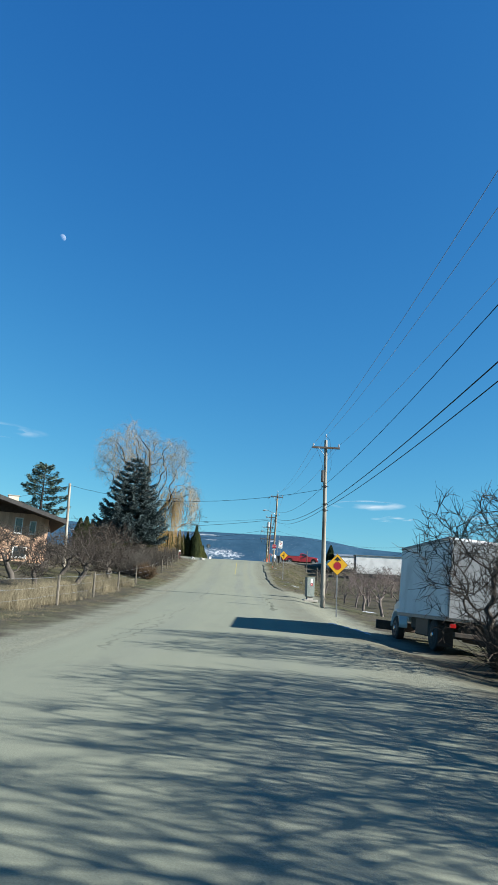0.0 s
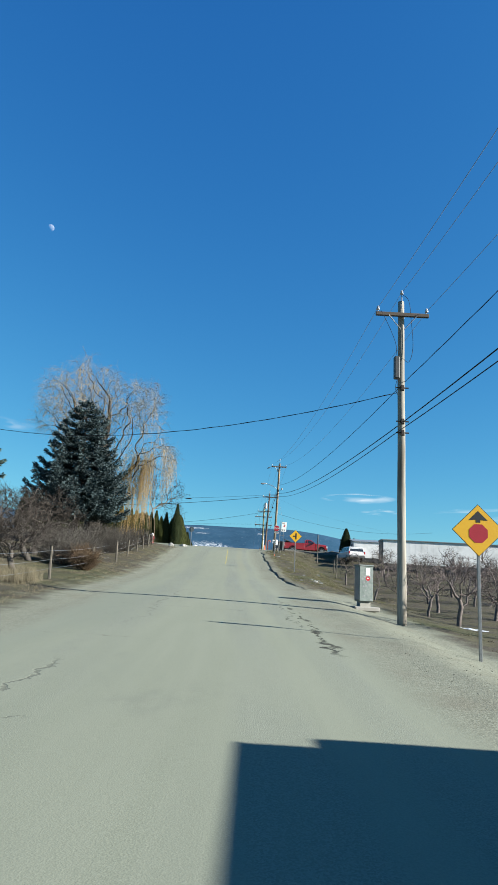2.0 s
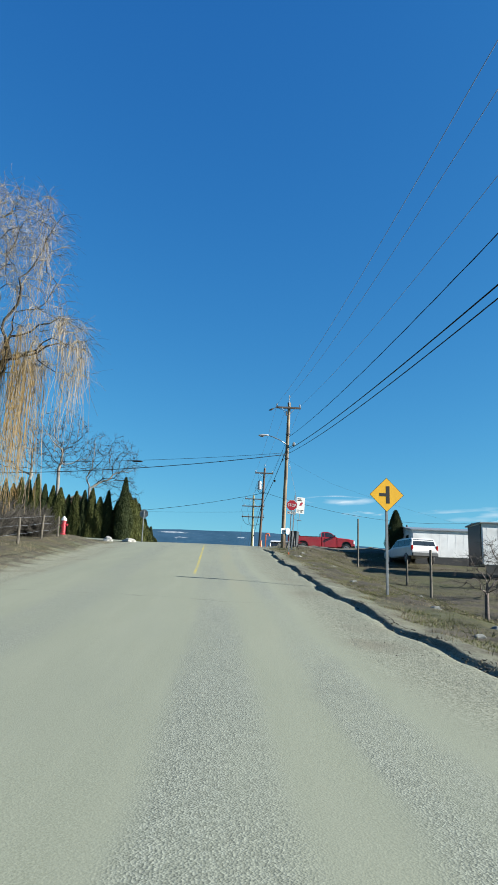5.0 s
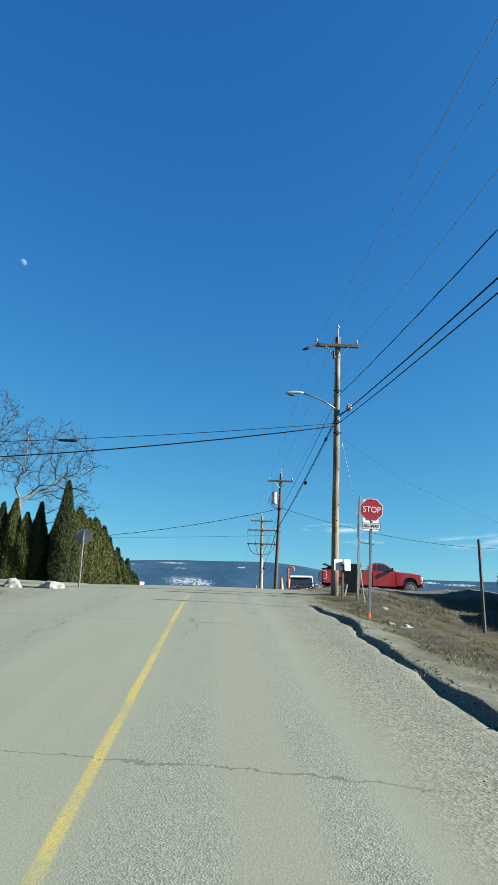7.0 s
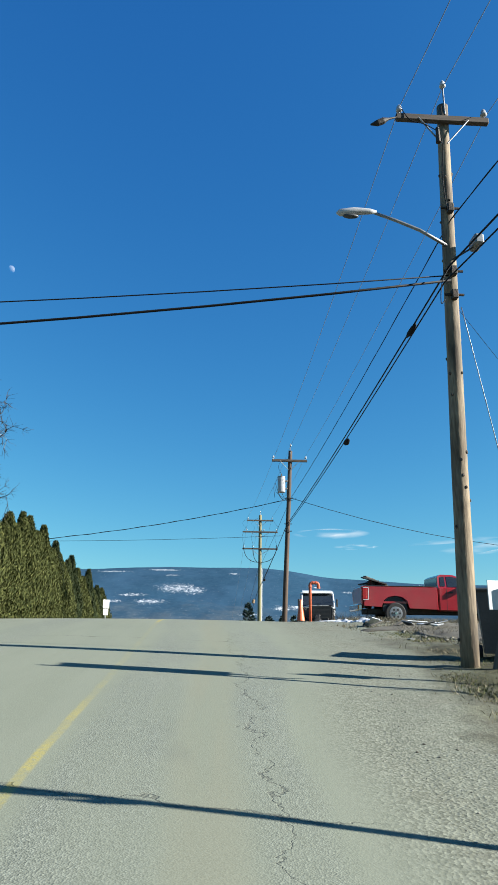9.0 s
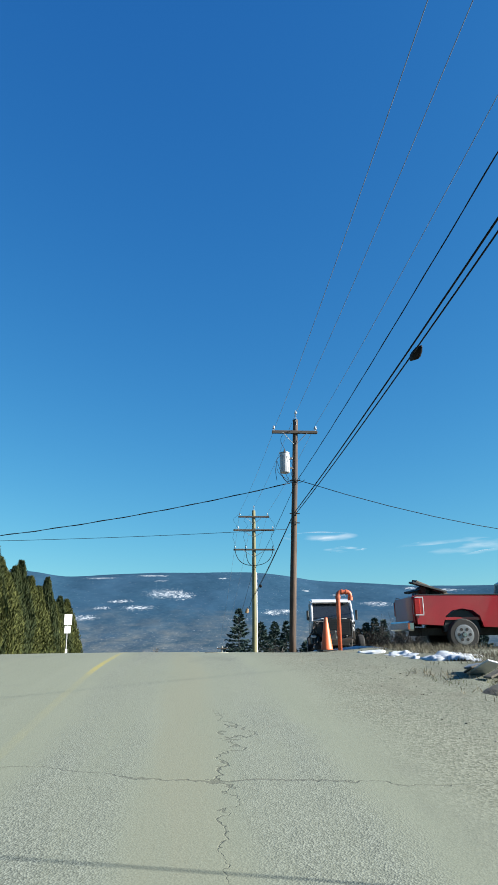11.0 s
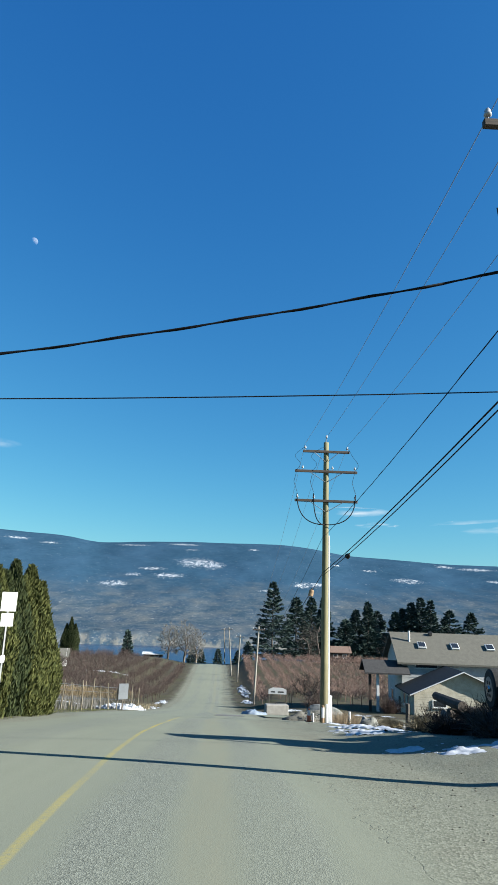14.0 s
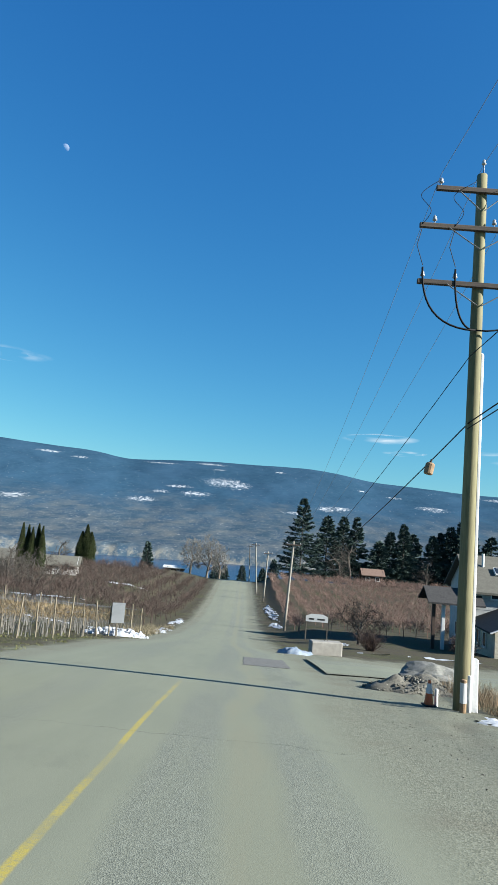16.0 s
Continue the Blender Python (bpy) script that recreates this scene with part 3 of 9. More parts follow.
# ---- building helpers ----
class Mesh:
    """Gathers vertices and faces for one mesh."""
    def __init__(self):
        self.v, self.f = [], []

    def add(self, verts, faces, m=None):
        k = len(self.v)
        self.v += [tuple(m @ Vector(p)) for p in verts] if m is not None else [tuple(p) for p in verts]
        self.f += [tuple(i + k for i in f) for f in faces]
        return self

    def box(self, x, y, z, sx, sy, sz, bevel=0.0, m=None):
        """A box round (x, y, z) of that size, its edges cut by bevel."""
        b = min(bevel, sx * 0.45, sy * 0.45, sz * 0.45)
        hx, hy, hz = sx / 2, sy / 2, sz / 2
        if b <= 0:
            p = [(x + i * hx, y + j * hy, z + k * hz) for i in (-1, 1) for j in (-1, 1) for k in (-1, 1)]
            return self.add(p, [(0, 1, 3, 2), (4, 6, 7, 5), (0, 4, 5, 1), (2, 3, 7, 6), (0, 2, 6, 4), (1, 5, 7, 3)], m)
        p, idx = [], {}
        for i in (-1, 1):
            for j in (-1, 1):
                for k in (-1, 1):
                    for a in range(3):
                        d = [hx - b, hy - b, hz - b]
                        d[a] += b
                        idx[i, j, k, a] = len(p)
                        p.append((x + i * d[0], y + j * d[1], z + k * d[2]))
        f = []
        for a in range(3):
            u, w = [q for q in range(3) if q != a]
            for s in (-1, 1):
                ring = []
                for cu, cw in ((-1, -1), (1, -1), (1, 1), (-1, 1)):
                    key = [0, 0, 0]
                    key[a], key[u], key[w] = s, cu, cw
                    ring.append(idx[(*key, a)])
                flip = (s > 0) == (a == 1)
                f.append(tuple(reversed(ring)) if flip else tuple(ring))
            for cu in (-1, 1):
                for cw in (-1, 1):
                    k0, k1 = [0, 0, 0], [0, 0, 0]
                    k0[a], k1[a] = -1, 1
                    k0[u] = k1[u] = cu
                    k0[w] = k1[w] = cw
                    f.append((idx[(*k0, u)], idx[(*k1, u)], idx[(*k1, w)], idx[(*k0, w)]))
        for i in (-1, 1):
            for j in (-1, 1):
                for k in (-1, 1):
                    f.append((idx[i, j, k, 0], idx[i, j, k, 1], idx[i, j, k, 2]))
        return self.add(p, f, m)

    def tube(self, pts, radii, n=8, caps=True, m=None):
        """A round tube along points."""
        pts = [Vector(p) for p in pts]
        if not hasattr(radii, "__len__"):
            radii = [radii] * len(pts)
        p, side = [], None
        for i, c in enumerate(pts):
            d = (pts[min(i + 1, len(pts) - 1)] - pts[max(i - 1, 0)]).normalized()
            if side is None:
                side = d.orthogonal().normalized()
            side = (side - d * side.dot(d)).normalized()
            up = d.cross(side)
            for k in range(n):
                a = 2 * math.pi * k / n
                p.append(c + (side * math.cos(a) + up * math.sin(a)) * radii[i])
        f = [(i * n + k, i * n + (k + 1) % n, (i + 1) * n + (k + 1) % n, (i + 1) * n + k) for i in range(len(pts) - 1) for k in range(n)]
        if caps:
            f += [tuple(range(n - 1, -1, -1)), tuple(range((len(pts) - 1) * n, len(pts) * n))]
        return self.add(p, f, m)

    def prism(self, poly, x0, x1, inset=0.0, m=None):
        """A polygon in (y, z) drawn out along x, its rims cut back by inset."""
        n = len(poly)
        cy, cz = sum(p[0] for p in poly) / n, sum(p[1] for p in poly) / n
        ry, rz = max(abs(p[0] - cy) for p in poly), max(abs(p[1] - cz) for p in poly)
        small = [(cy + (y - cy) * (1 - inset / ry), cz + (z - cz) * (1 - inset / rz)) for y, z in poly] if inset else poly
        rows = [(x0, small), (x0 + inset, poly), (x1 - inset, poly), (x1, small)] if inset else [(x0, poly), (x1, poly)]
        v = [(x, y, z) for x, q in rows for y, z in q]
        k = len(rows)
        f = [(r * n + i, r * n + (i + 1) % n, (r + 1) * n + (i + 1) % n, (r + 1) * n + i) for r in range(k - 1) for i in range(n)]
        f += [tuple(range(n - 1, -1, -1)), tuple(range((k - 1) * n, k * n))]
        return self.add(v, f, m)

    def blob(self, c, size, rough=0.2, seed=0, rings=7, n=10, flat=0.0):
        """An uneven stone or lump."""
        p = []
        for i in range(rings + 1):
            t = math.pi * i / rings
            for k in range(n):
                a = 2 * math.pi * k / n
                d = Vector((math.sin(t) * math.cos(a), math.sin(t) * math.sin(a), math.cos(t)))
                q = 1 + rough * noise.noise(d * 1.3 + Vector((seed * 7.1, seed * 3.3, 0))) * 2 + rough * 0.5 * noise.noise(d * 3 + Vector((0, seed * 5.7, 1)))
                zz = d.z * size[2] * q
                p.append((c[0] + d.x * size[0] * q, c[1] + d.y * size[1] * q, c[2] + max(zz, -flat * size[2]) if flat else c[2] + zz))
        f = [(i * n + k, i * n + (k + 1) % n, (i + 1) * n + (k + 1) % n, (i + 1) * n + k) for i in range(rings) for k in range(n)]
        return self.add(p, [tuple(reversed(q)) for q in f])

    def data(self, name, mat, smooth=False):
        me = bpy.data.meshes.new(name)
        me.from_pydata(self.v, [], self.f)
        me.materials.append(mat)
        if smooth:
            me.polygons.foreach_set("use_smooth", [True] * len(me.polygons))
        return me


def part(name, mesh, mat, parent=None, label="", smooth=False):
    ob = new(name, mesh.data(name, mat, smooth))
    ob.parent = parent
    return tagged(ob, label)


def thing(name, x, y, z, label, category, rz=0.0, group="", kind="", rx=0.0, ry=0.0):
    ob = new(name)
    ob.matrix_basis = pose(x, y, z, rx, ry, rz)
    return tagged(ob, label, category, group, kind)


def lettering(text, size, mat, parent, m, name="lettering", depth=0.002, width=None):
    cu = bpy.data.curves.new(name, "FONT")
    cu.body, cu.size, cu.extrude, cu.align_x, cu.align_y = text, size, depth, "CENTER", "CENTER"
    cu.offset = size * 0.012
    tmp = new(name + "_curve", cu)
    bpy.context.view_layer.update()
    me = bpy.data.meshes.new_from_object(tmp)
    bpy.data.objects.remove(tmp)
    me.materials.clear()
    me.materials.append(mat)
    ob = new(name, me)
    ob.parent = parent
    sx = width / max(1e-3, ob.dimensions.x) if width else 1.0
    ob.matrix_basis = m @ Matrix.Diagonal((sx, 1, 1, 1))
    return ob


# ---- the lie of the land ----
PROFILE = [(-400, -6), (-150, -1.0), (-60, 0.3), (1.4, 0.49), (11.3, 0.64), (21.5, 0.81), (31.6, 1.16), (38.2, 1.48), (48, 2.05), (58.3, 2.69), (65, 3.40), (73.4, 4.27), (80, 5.05), (83.5, 5.46),
           (91.7, 6.20), (97.7, 6.72), (104.1, 7.07), (107.7, 7.06), (111.3, 6.91), (115.3, 6.60), (119.3, 6.13), (123.4, 5.65), (139, 3.48), (155, 1.26), (180, -2.19), (204, -4.66), (230, -5.68),
           (272, -6.08), (300, -7.6), (350, -13), (500, -34), (800, -64), (1050, -90), (1500, -120)]
PY, PZ = [p[0] for p in PROFILE], [p[1] for p in PROFILE]


def road_z(y):
    y = np.asarray(y, float)
    return sum(np.interp(y + d, PY, PZ) for d in (-3, -1.5, 0, 1.5, 3)) / 5


def centre(y):
    return np.interp(y, [-400, 10, 50, 85, 140, 170, 260, 400, 800], [0.5, 0.1, -0.9, -1.3, -2.4, -2.7, -3.6, -5.5, -10])


def half(y):
    return np.interp(y, [-400, 5, 30, 50, 70, 88, 93, 104, 110, 136, 142, 156, 162, 400], [3.9, 3.7, 3.8, 4.0, 3.9, 4.1, 4.8, 5.0, 4.4, 4.4, 5.4, 5.0, 3.6, 3.7])


def step(a, b, x):
    t = np.clip((np.asarray(x, float) - a) / (b - a), 0, 1)
    return t * t * (3 - 2 * t)


def inset(y):
    """How far the right edge is eaten away along the bank."""
    return 0.60 * step(52, 60, y) * (1 - step(88.5, 93.5, y))


def meander(y):
    return 0.07 * np.sin(y * 0.55) + 0.05 * np.sin(y * 1.3 + 1) + 0.03 * np.sin(y * 3.1) + 0.014 * np.sin(y * 7.3 + 1) + 0.010 * np.sin(y * 12.1)


def ground_z(x, y):
    """Height of the ground beside and under the road."""
    x, y = np.asarray(x, float), np.asarray(y, float)
    r = x - centre(y)
    s = np.abs(r) - half(y) + inset(y) * (r > 0)
    near_r = np.interp(y, [0, 30, 45, 55, 75, 86, 92, 100, 112, 116, 120, 126, 140, 150], [-0.15, -0.36, -0.28, -0.15, -0.12, -0.26, 0.06, 0.06, 0.06, 0.16, 0.26, 0.14, -0.02, 0.0])
    far_r = np.interp(y, [-60, 20, 40, 52, 62, 82, 92, 97, 101, 114, 118, 121, 126, 140, 160, 200, 290, 400], [-0.3, -0.4, -0.6, -0.9, -1.15, -1.30, -0.90, -0.2, 0.0, 0.1, 0.3, 0.36, -0.35, -0.5, -0.1, 0.8, 1.5, 0])
    near_l = np.interp(y, [0, 40, 60, 85, 91, 105, 125, 150], [-0.02, 0.05, 0.25, 0.4, 0.05, 0.1, 0.0, 0.0])
    far_l = np.interp(y, [-60, 20, 40, 85, 100, 125, 150, 200, 230, 290, 400], [0.0, 0.3, 1.0, 1.2, 0.3, 0.2, 0.3, 1.6, 2.4, 1.5, 0])
    right = near_r + (far_r - near_r) * step(2.0, 6.5, s)
    left = near_l + (far_l - near_l) * step(2.0, 14.0, s)
    cut = step(50, 58, y) * (1 - step(88, 93, y)) * (r > 0)
    off = np.where(r > 0, right, left) * (cut * step(0.5, 1.8, s) + (1 - cut) * step(0.2, 2.4, s))
    q = s - meander(y)
    high = np.clip(0.062 + 0.012 * np.sin(y * 0.7) + 0.022 * np.sin(y * 1.9 + 2), 0.01, 0.3)
    bank = (high * step(0.40, 0.50, q) * (1 - 0.5 * step(0.6, 2.2, q)) - 0.02 * step(0.33, 0.385, q) * (1 - step(0.40, 0.45, q))) * cut * (1 - step(83.5, 88.5, y))
    return road_z(y) - 0.10 * (1 - step(-1.0, -0.62, s)) - 0.012 + off + bank


def gz(x, y):
    return float(ground_z(x, y))


def bumps(x, y, amp):
    return amp * (noise.noise(Vector((x * 0.9, y * 0.9, 3))) + 0.5 * noise.noise(Vector((x * 2.7, y * 2.7, 8))))


def build_ground():
    xs = np.concatenate([-np.geomspace(16, 3000, 44)[::-1], np.arange(-15.5, 1.6, 0.45), np.arange(1.7, 3.3, 0.11), np.arange(3.34, 3.66, 0.03), np.arange(3.7, 6.0, 0.11), np.arange(6.1, 12.1, 0.45), np.geomspace(12.6, 3000, 46)])
    ys = np.concatenate([-np.geomspace(16, 900, 16)[::-1], np.arange(-15, 50, 0.6), np.arange(50, 92, 0.2), np.arange(92.2, 165, 0.6), np.arange(165, 310, 3.0), np.geomspace(313, 1500, 40)])
    X, Y = np.meshgrid(xs, ys)
    lane = centre(Y) + half(Y) - inset(Y) + meander(Y) - 3.0
    X = X + lane * step(-2.0, 1.7, X) * (1 - step(6.0, 14.0, X))
    Z = ground_z(X, Y)
    rr = np.abs(X - centre(Y)) - half(Y) + inset(Y) * (X > 0)
    v = []
    for i in range(len(ys)):
        for j in range(len(xs)):
            x, y, z = X[i, j], Y[i, j], Z[i, j]
            if rr[i, j] > 0 and y < 320:
                z += bumps(x, y, 0.05 if rr[i, j] < 6 else 0.09) * min(1, rr[i, j] * (0.8 if x > 0 else 2))
            if 0.55 < rr[i, j] < 4 and 50 < y < 100 and x > 0:
                p = Vector((x * 2.6, y * 2.2, 1))
                z += ((0.032 + 0.012 * float(step(80, 86, y))) * noise.noise(p) + 0.012 * noise.noise(p * 2.1)) * min(1, (rr[i, j] - 0.55) * 4)
            v.append((x, y, z))
    w = len(xs)
    f = [(i * w + j, i * w + j + 1, (i + 1) * w + j + 1, (i + 1) * w + j) for i in range(len(ys) - 1) for j in range(w - 1)]
    g = Mesh()
    g.v, g.f = v, f
    ob = part("ground", g, GROUND, None, smooth=True)
    dust = np.exp(-np.clip(rr, 0, None) / 0.8)
    pad = step(93, 98, Y) * (1 - step(118, 123, Y)) * (1 - step(6.5, 9.5, X)) * step(0, 1, X) * 0.95
    side_l = step(88, 92, Y) * (1 - step(101, 104, Y)) * (X < 0) * (1 - step(14, 40, -X)) * 0.9
    drive = step(142, 146, Y) * (1 - step(158, 163, Y)) * (X > 0) * (1 - step(30, 60, X)) * 0.9
    shoulder = (1 - step(2.0, 3.6, rr)) * (X > 0) * step(15, 25, Y) * (1 - step(50, 56, Y)) * 0.85
    cut = step(50, 58, Y) * (1 - step(88, 93, Y)) * (X > 0)
    dust = dust * (1 - cut) + cut * np.where(rr - meander(Y) < 0.41, 0.95, 0.72 * np.exp(-np.clip(rr - 0.41, 0, None) / 0.8))
    left = (1 - step(0.3, 1.15 - 0.3 * step(50, 62, Y), rr)) * (X < 0) * (1 - step(88, 92, Y)) * 0.85
    verge = (1 - step(1.6, 3.4, rr)) * step(116, 122, Y) * (1 - step(141, 146, Y)) * (X > 0) * 0.95
    tall = np.maximum.reduce([verge, dust, pad, side_l, drive, shoulder, left])
    at = ob.data.attributes.new("dust", "FLOAT", "POINT")
    at.data.foreach_set("value", tall.ravel().astype(np.float32))
    return tagged(ob, "dry brown earth and sparse winter grass beside the road", "ground", kind="structure")


def build_road():
    ys = np.concatenate([np.arange(-60, 170, 0.8), np.arange(170, 420, 3)])
    us = [-1.0, -0.93, -0.8, -0.5, -0.25, 0, 0.25, 0.5, 0.8, 0.93, 1.0]
    g, uv = Mesh(), []
    for y in ys:
        c, h = float(centre(y)), float(half(y))
        z = float(road_z(y))
        jag = [0.22 * noise.noise(Vector((y * 0.55, 0.0, 4))) + 0.12 * noise.noise(Vector((y * 2.1, 0, 9))), (0.25 * noise.noise(Vector((y * 0.6, 5.0, 4))) + 0.18 * noise.noise(Vector((y * 2.3, 7, 9)))) * (1 - 0.7 * float(step(48, 56, y) * (1 - step(88, 94, y))))]
        row = []
        for u in us:
            x = c + u * h + (jag[0] * step(0.5, 1, -u) + (jag[1] - float(inset(y))) * step(0.5, 1, u))
            row.append((x, y, z + 0.05 * (1 - u * u) - 0.02))
            uv.append((u, y))
        row.insert(0, (row[0][0] - 0.35, y, z - 0.10))
        row.append((row[-1][0] + 0.35, y, z - 0.10))
        uv.insert(len(uv) - len(us), (-1.02, y))
        uv.append((1.02, y))
        g.v += row
    w = len(us) + 2
    g.f = [(i * w + j, i * w + j + 1, (i + 1) * w + j + 1, (i + 1) * w + j) for i in range(len(ys) - 1) for j in range(w - 1)]
    ob = part("road", g, ASPHALT, None, smooth=True)
    layer = ob.data.uv_layers.new(name="UVMap")
    li = np.zeros(len(ob.data.loops), np.int32)
    ob.data.loops.foreach_get("vertex_index", li)
    layer.data.foreach_set("uv", np.array(uv, np.float32)[li].ravel())
    return tagged(ob, "worn pale dusty asphalt road with a faded yellow line", "road", kind="structure")


def side_road(name, x0, x1, y_of, width, label):
    g, uv = Mesh(), []
    xs = np.arange(x0, x1, 1.0 if x1 > x0 else -1.0)
    us = np.linspace(-1, 1, 7)
    for x in xs:
        for u in us:
            y = y_of(x) + u * width / 2 + 0.2 * noise.noise(Vector((x * 0.6, u * 3, 2)))
            g.v.append((x, y, gz(x, y) + 0.045 + 0.03 * (1 - u * u)))
            uv.append((u * 0.95, 300 + x))
    w = len(us)
    g.f = [(i * w + j, (i + 1) * w + j, (i + 1) * w + j + 1, i * w + j + 1) for i in range(len(xs) - 1) for j in range(w - 1)]
    if x1 < x0:
        g.f = [tuple(reversed(q)) for q in g.f]
    ob = part(name, g, ASPHALT, None, smooth=True)
    layer = ob.data.uv_layers.new(name="UVMap")
    li = np.zeros(len(ob.data.loops), np.int32)
    ob.data.loops.foreach_get("vertex_index", li)
    layer.data.foreach_set("uv", np.array(uv, np.float32)[li].ravel())
    return tagged(ob, label, "road", kind="structure")


def build_mountain():
    az = np.radians(np.linspace(-62, 62, 420))
    R = np.linspace(0, 1, 90)
    g = Mesh()
    for r in R:
        for a in az:
            d = 1480 + r * 2750
            p = Vector((math.sin(a) * d * 0.004, math.cos(a) * d * 0.004, 0))
            rough = noise.fractal(p, 0.9, 2.1, 5)
            base = slope_height(r, math.degrees(a))
            z = base + rough * 7 * float(step(0.02, 0.3, r)) * (1 - 0.75 * float(step(0.8, 1.0, r))) + (6 * noise.noise(p * 9) if r < 0.05 else 0)
            g.v.append((math.sin(a) * d, math.cos(a) * d + 120, z))
    w = len(az)
    g.f = [(i * w + j, i * w + j + 1, (i + 1) * w + j + 1, (i + 1) * w + j) for i in range(len(R) - 1) for j in range(w - 1)]
    return tagged(part("mountain", g, SLOPE, None, smooth=True), "long forested mountain ridge with blue haze in its colour and snow patches across the lake", "mountain", kind="structure")


build_ground()
build_road()
side_road("side_road", -5.2, -60, lambda x: 97.0, 8.0, "dusty asphalt side street leaving the junction")
side_road("driveway", 2.4, 62, lambda x: 150.5 + 0.02 * (x - 2) ** 1.5, 8.5, "grey asphalt driveway past the pale house")
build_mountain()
lake = Mesh().add([(-3000, 900, -84), (3000, 900, -84), (3000, 1800, -84), (-3000, 1800, -84)], [(0, 1, 2, 3)])
tagged(part("lake", lake, WATER), "deep blue lake below the far mountain", "lake", kind="structure")

# ---- moon and thin clouds ----
def veil(name, colour, amount, scale=None, stretch=(1, 1, 1)):
    m = bpy.data.materials.new(name)
    m.use_nodes = True
    n, l = m.node_tree.nodes, m.node_tree.links
    out = n["Material Output"]
    n.remove(n["Principled BSDF"])
    # with a scale, for clouds, the veil glows instead of taking sunlight
    d, t, mx = n.new("ShaderNodeEmission" if scale else "ShaderNodeBsdfDiffuse"), n.new("ShaderNodeBsdfTransparent"), n.new("ShaderNodeAddShader" if not scale else "ShaderNodeMixShader")
    d.inputs[0].default_value = (*colour, 1)
    if scale:
        co, mp, a = n.new("ShaderNodeTexCoord"), n.new("ShaderNodeMapping"), n.new("ShaderNodeTexNoise")
        mp.inputs["Scale"].default_value = stretch
        l.new(co.outputs["Generated"], mp.inputs[0])
        l.new(mp.outputs[0], a.inputs["Vector"])
        a.inputs["Scale"].default_value, a.inputs["Detail"].default_value = scale, 5
        g = n.new("ShaderNodeTexGradient")
        g.gradient_type = "SPHERICAL"
        m2 = n.new("ShaderNodeMapping")
        m2.inputs["Location"].default_value, m2.inputs["Scale"].default_value = (-1, -1, -1), (2, 2, 2)
        l.new(co.outputs["Generated"], m2.inputs[0])
        l.new(m2.outputs[0], g.inputs[0])
        mu = n.new("ShaderNodeMath")
        mu.operation = "MULTIPLY"
        l.new(a.outputs[0], mu.inputs[0])
        l.new(g.outputs["Fac"], mu.inputs[1])
        r = n.new("ShaderNodeMapRange")
        r.inputs[1].default_value, r.inputs[2].default_value, r.inputs[4].default_value = 0.08, 0.5, amount
        l.new(mu.outputs[0], r.inputs[0])
        l.new(r.outputs[0], mx.inputs[0])
        l.new(t.outputs[0], mx.inputs[1])
        l.new(d.outputs[0], mx.inputs[2])
    else:
        l.new(d.outputs[0], mx.inputs[0])
        l.new(t.outputs[0], mx.inputs[1])
    l.new(mx.outputs[0], out.inputs[0])
    return m


MOON = veil("moon_surface", (0.095, 0.092, 0.088), 1)
moon_at = Vector((0, 72, 5)) + Vector((-0.2908, 0.8258, 0.4833)).normalized() * 4600
mm = Mesh().blob((0, 0, 0), (23.5, 23.5, 23.5), 0.0, rings=24, n=36)
# unlit faces are dropped, so the moon's phase is cut into its shape
lit = SUN_TO * math.cos(SUN_EL) + Vector((0.55, 0, math.sin(SUN_EL) + 0.2)) - moon_at.normalized() * 0.35
mm.f = [f for f in mm.f if sum((Vector(mm.v[i]) for i in f), Vector()).dot(lit) > 0]
moon = part("moon", mm, MOON, smooth=True)
moon.location = moon_at
tagged(moon, "pale half moon in the blue day sky", "moon", kind="structure")
moon.visible_shadow = False


def cloud(az, el, w, h, seed, amount):
    d = 4500
    a, e = radians(az), radians(el)
    c = Vector((math.sin(a) * math.cos(e), math.cos(a) * math.cos(e), math.sin(e))) * d
    g = Mesh().blob((0, 0, 0), (w, w * 0.3, h), 0.25, seed, rings=10, n=24)
    ob = part("cloud", g, veil("glowing_thin_cloud", (0.30, 0.335, 0.36), amount, 3.0 + seed, (1, 0.4, 0.6)), smooth=True)
    ob.matrix_basis = pose(*c, 0, 0, -az)
    ob.visible_shadow = False
    tagged(ob, "thin white wisp of cloud", "cloud", kind="structure")


cloud(10.0, 8.1, 270, 34, 1, 1.0)
cloud(12.4, 7.0, 150, 22, 2, 0.8)
cloud(21.5, 6.9, 460, 60, 3, 0.9)
cloud(-22.0, 12.3, 300, 50, 4, 0.5)

# ---- utility poles and cables ----
def pole(base, top, mat, label, r0=0.145, r1=0.10):
    """A wooden pole that leans from its base to its top."""
    ob = thing("utility_pole", *base, label, "utility pole", group="utility poles along the road")
    d = Vector(top) - Vector(base)
    m = Mesh()
    n = 14
    pts, rad = [], []
    for i in range(n + 1):
        t = i / n
        pts.append(d * t + Vector((0.012 * noise.noise(Vector((base[1], t * 5, 0))), 0.012 * noise.noise(Vector((base[1], t * 5, 4))), -0.6 if i == 0 else 0)))
        rad.append(r0 + (r1 - r0) * t + 0.004 * noise.noise(Vector((base[1], t * 14, 9))))
    m.tube(pts, rad, 16)
    part("shaft", m, mat, ob, smooth=True)
    return ob, d


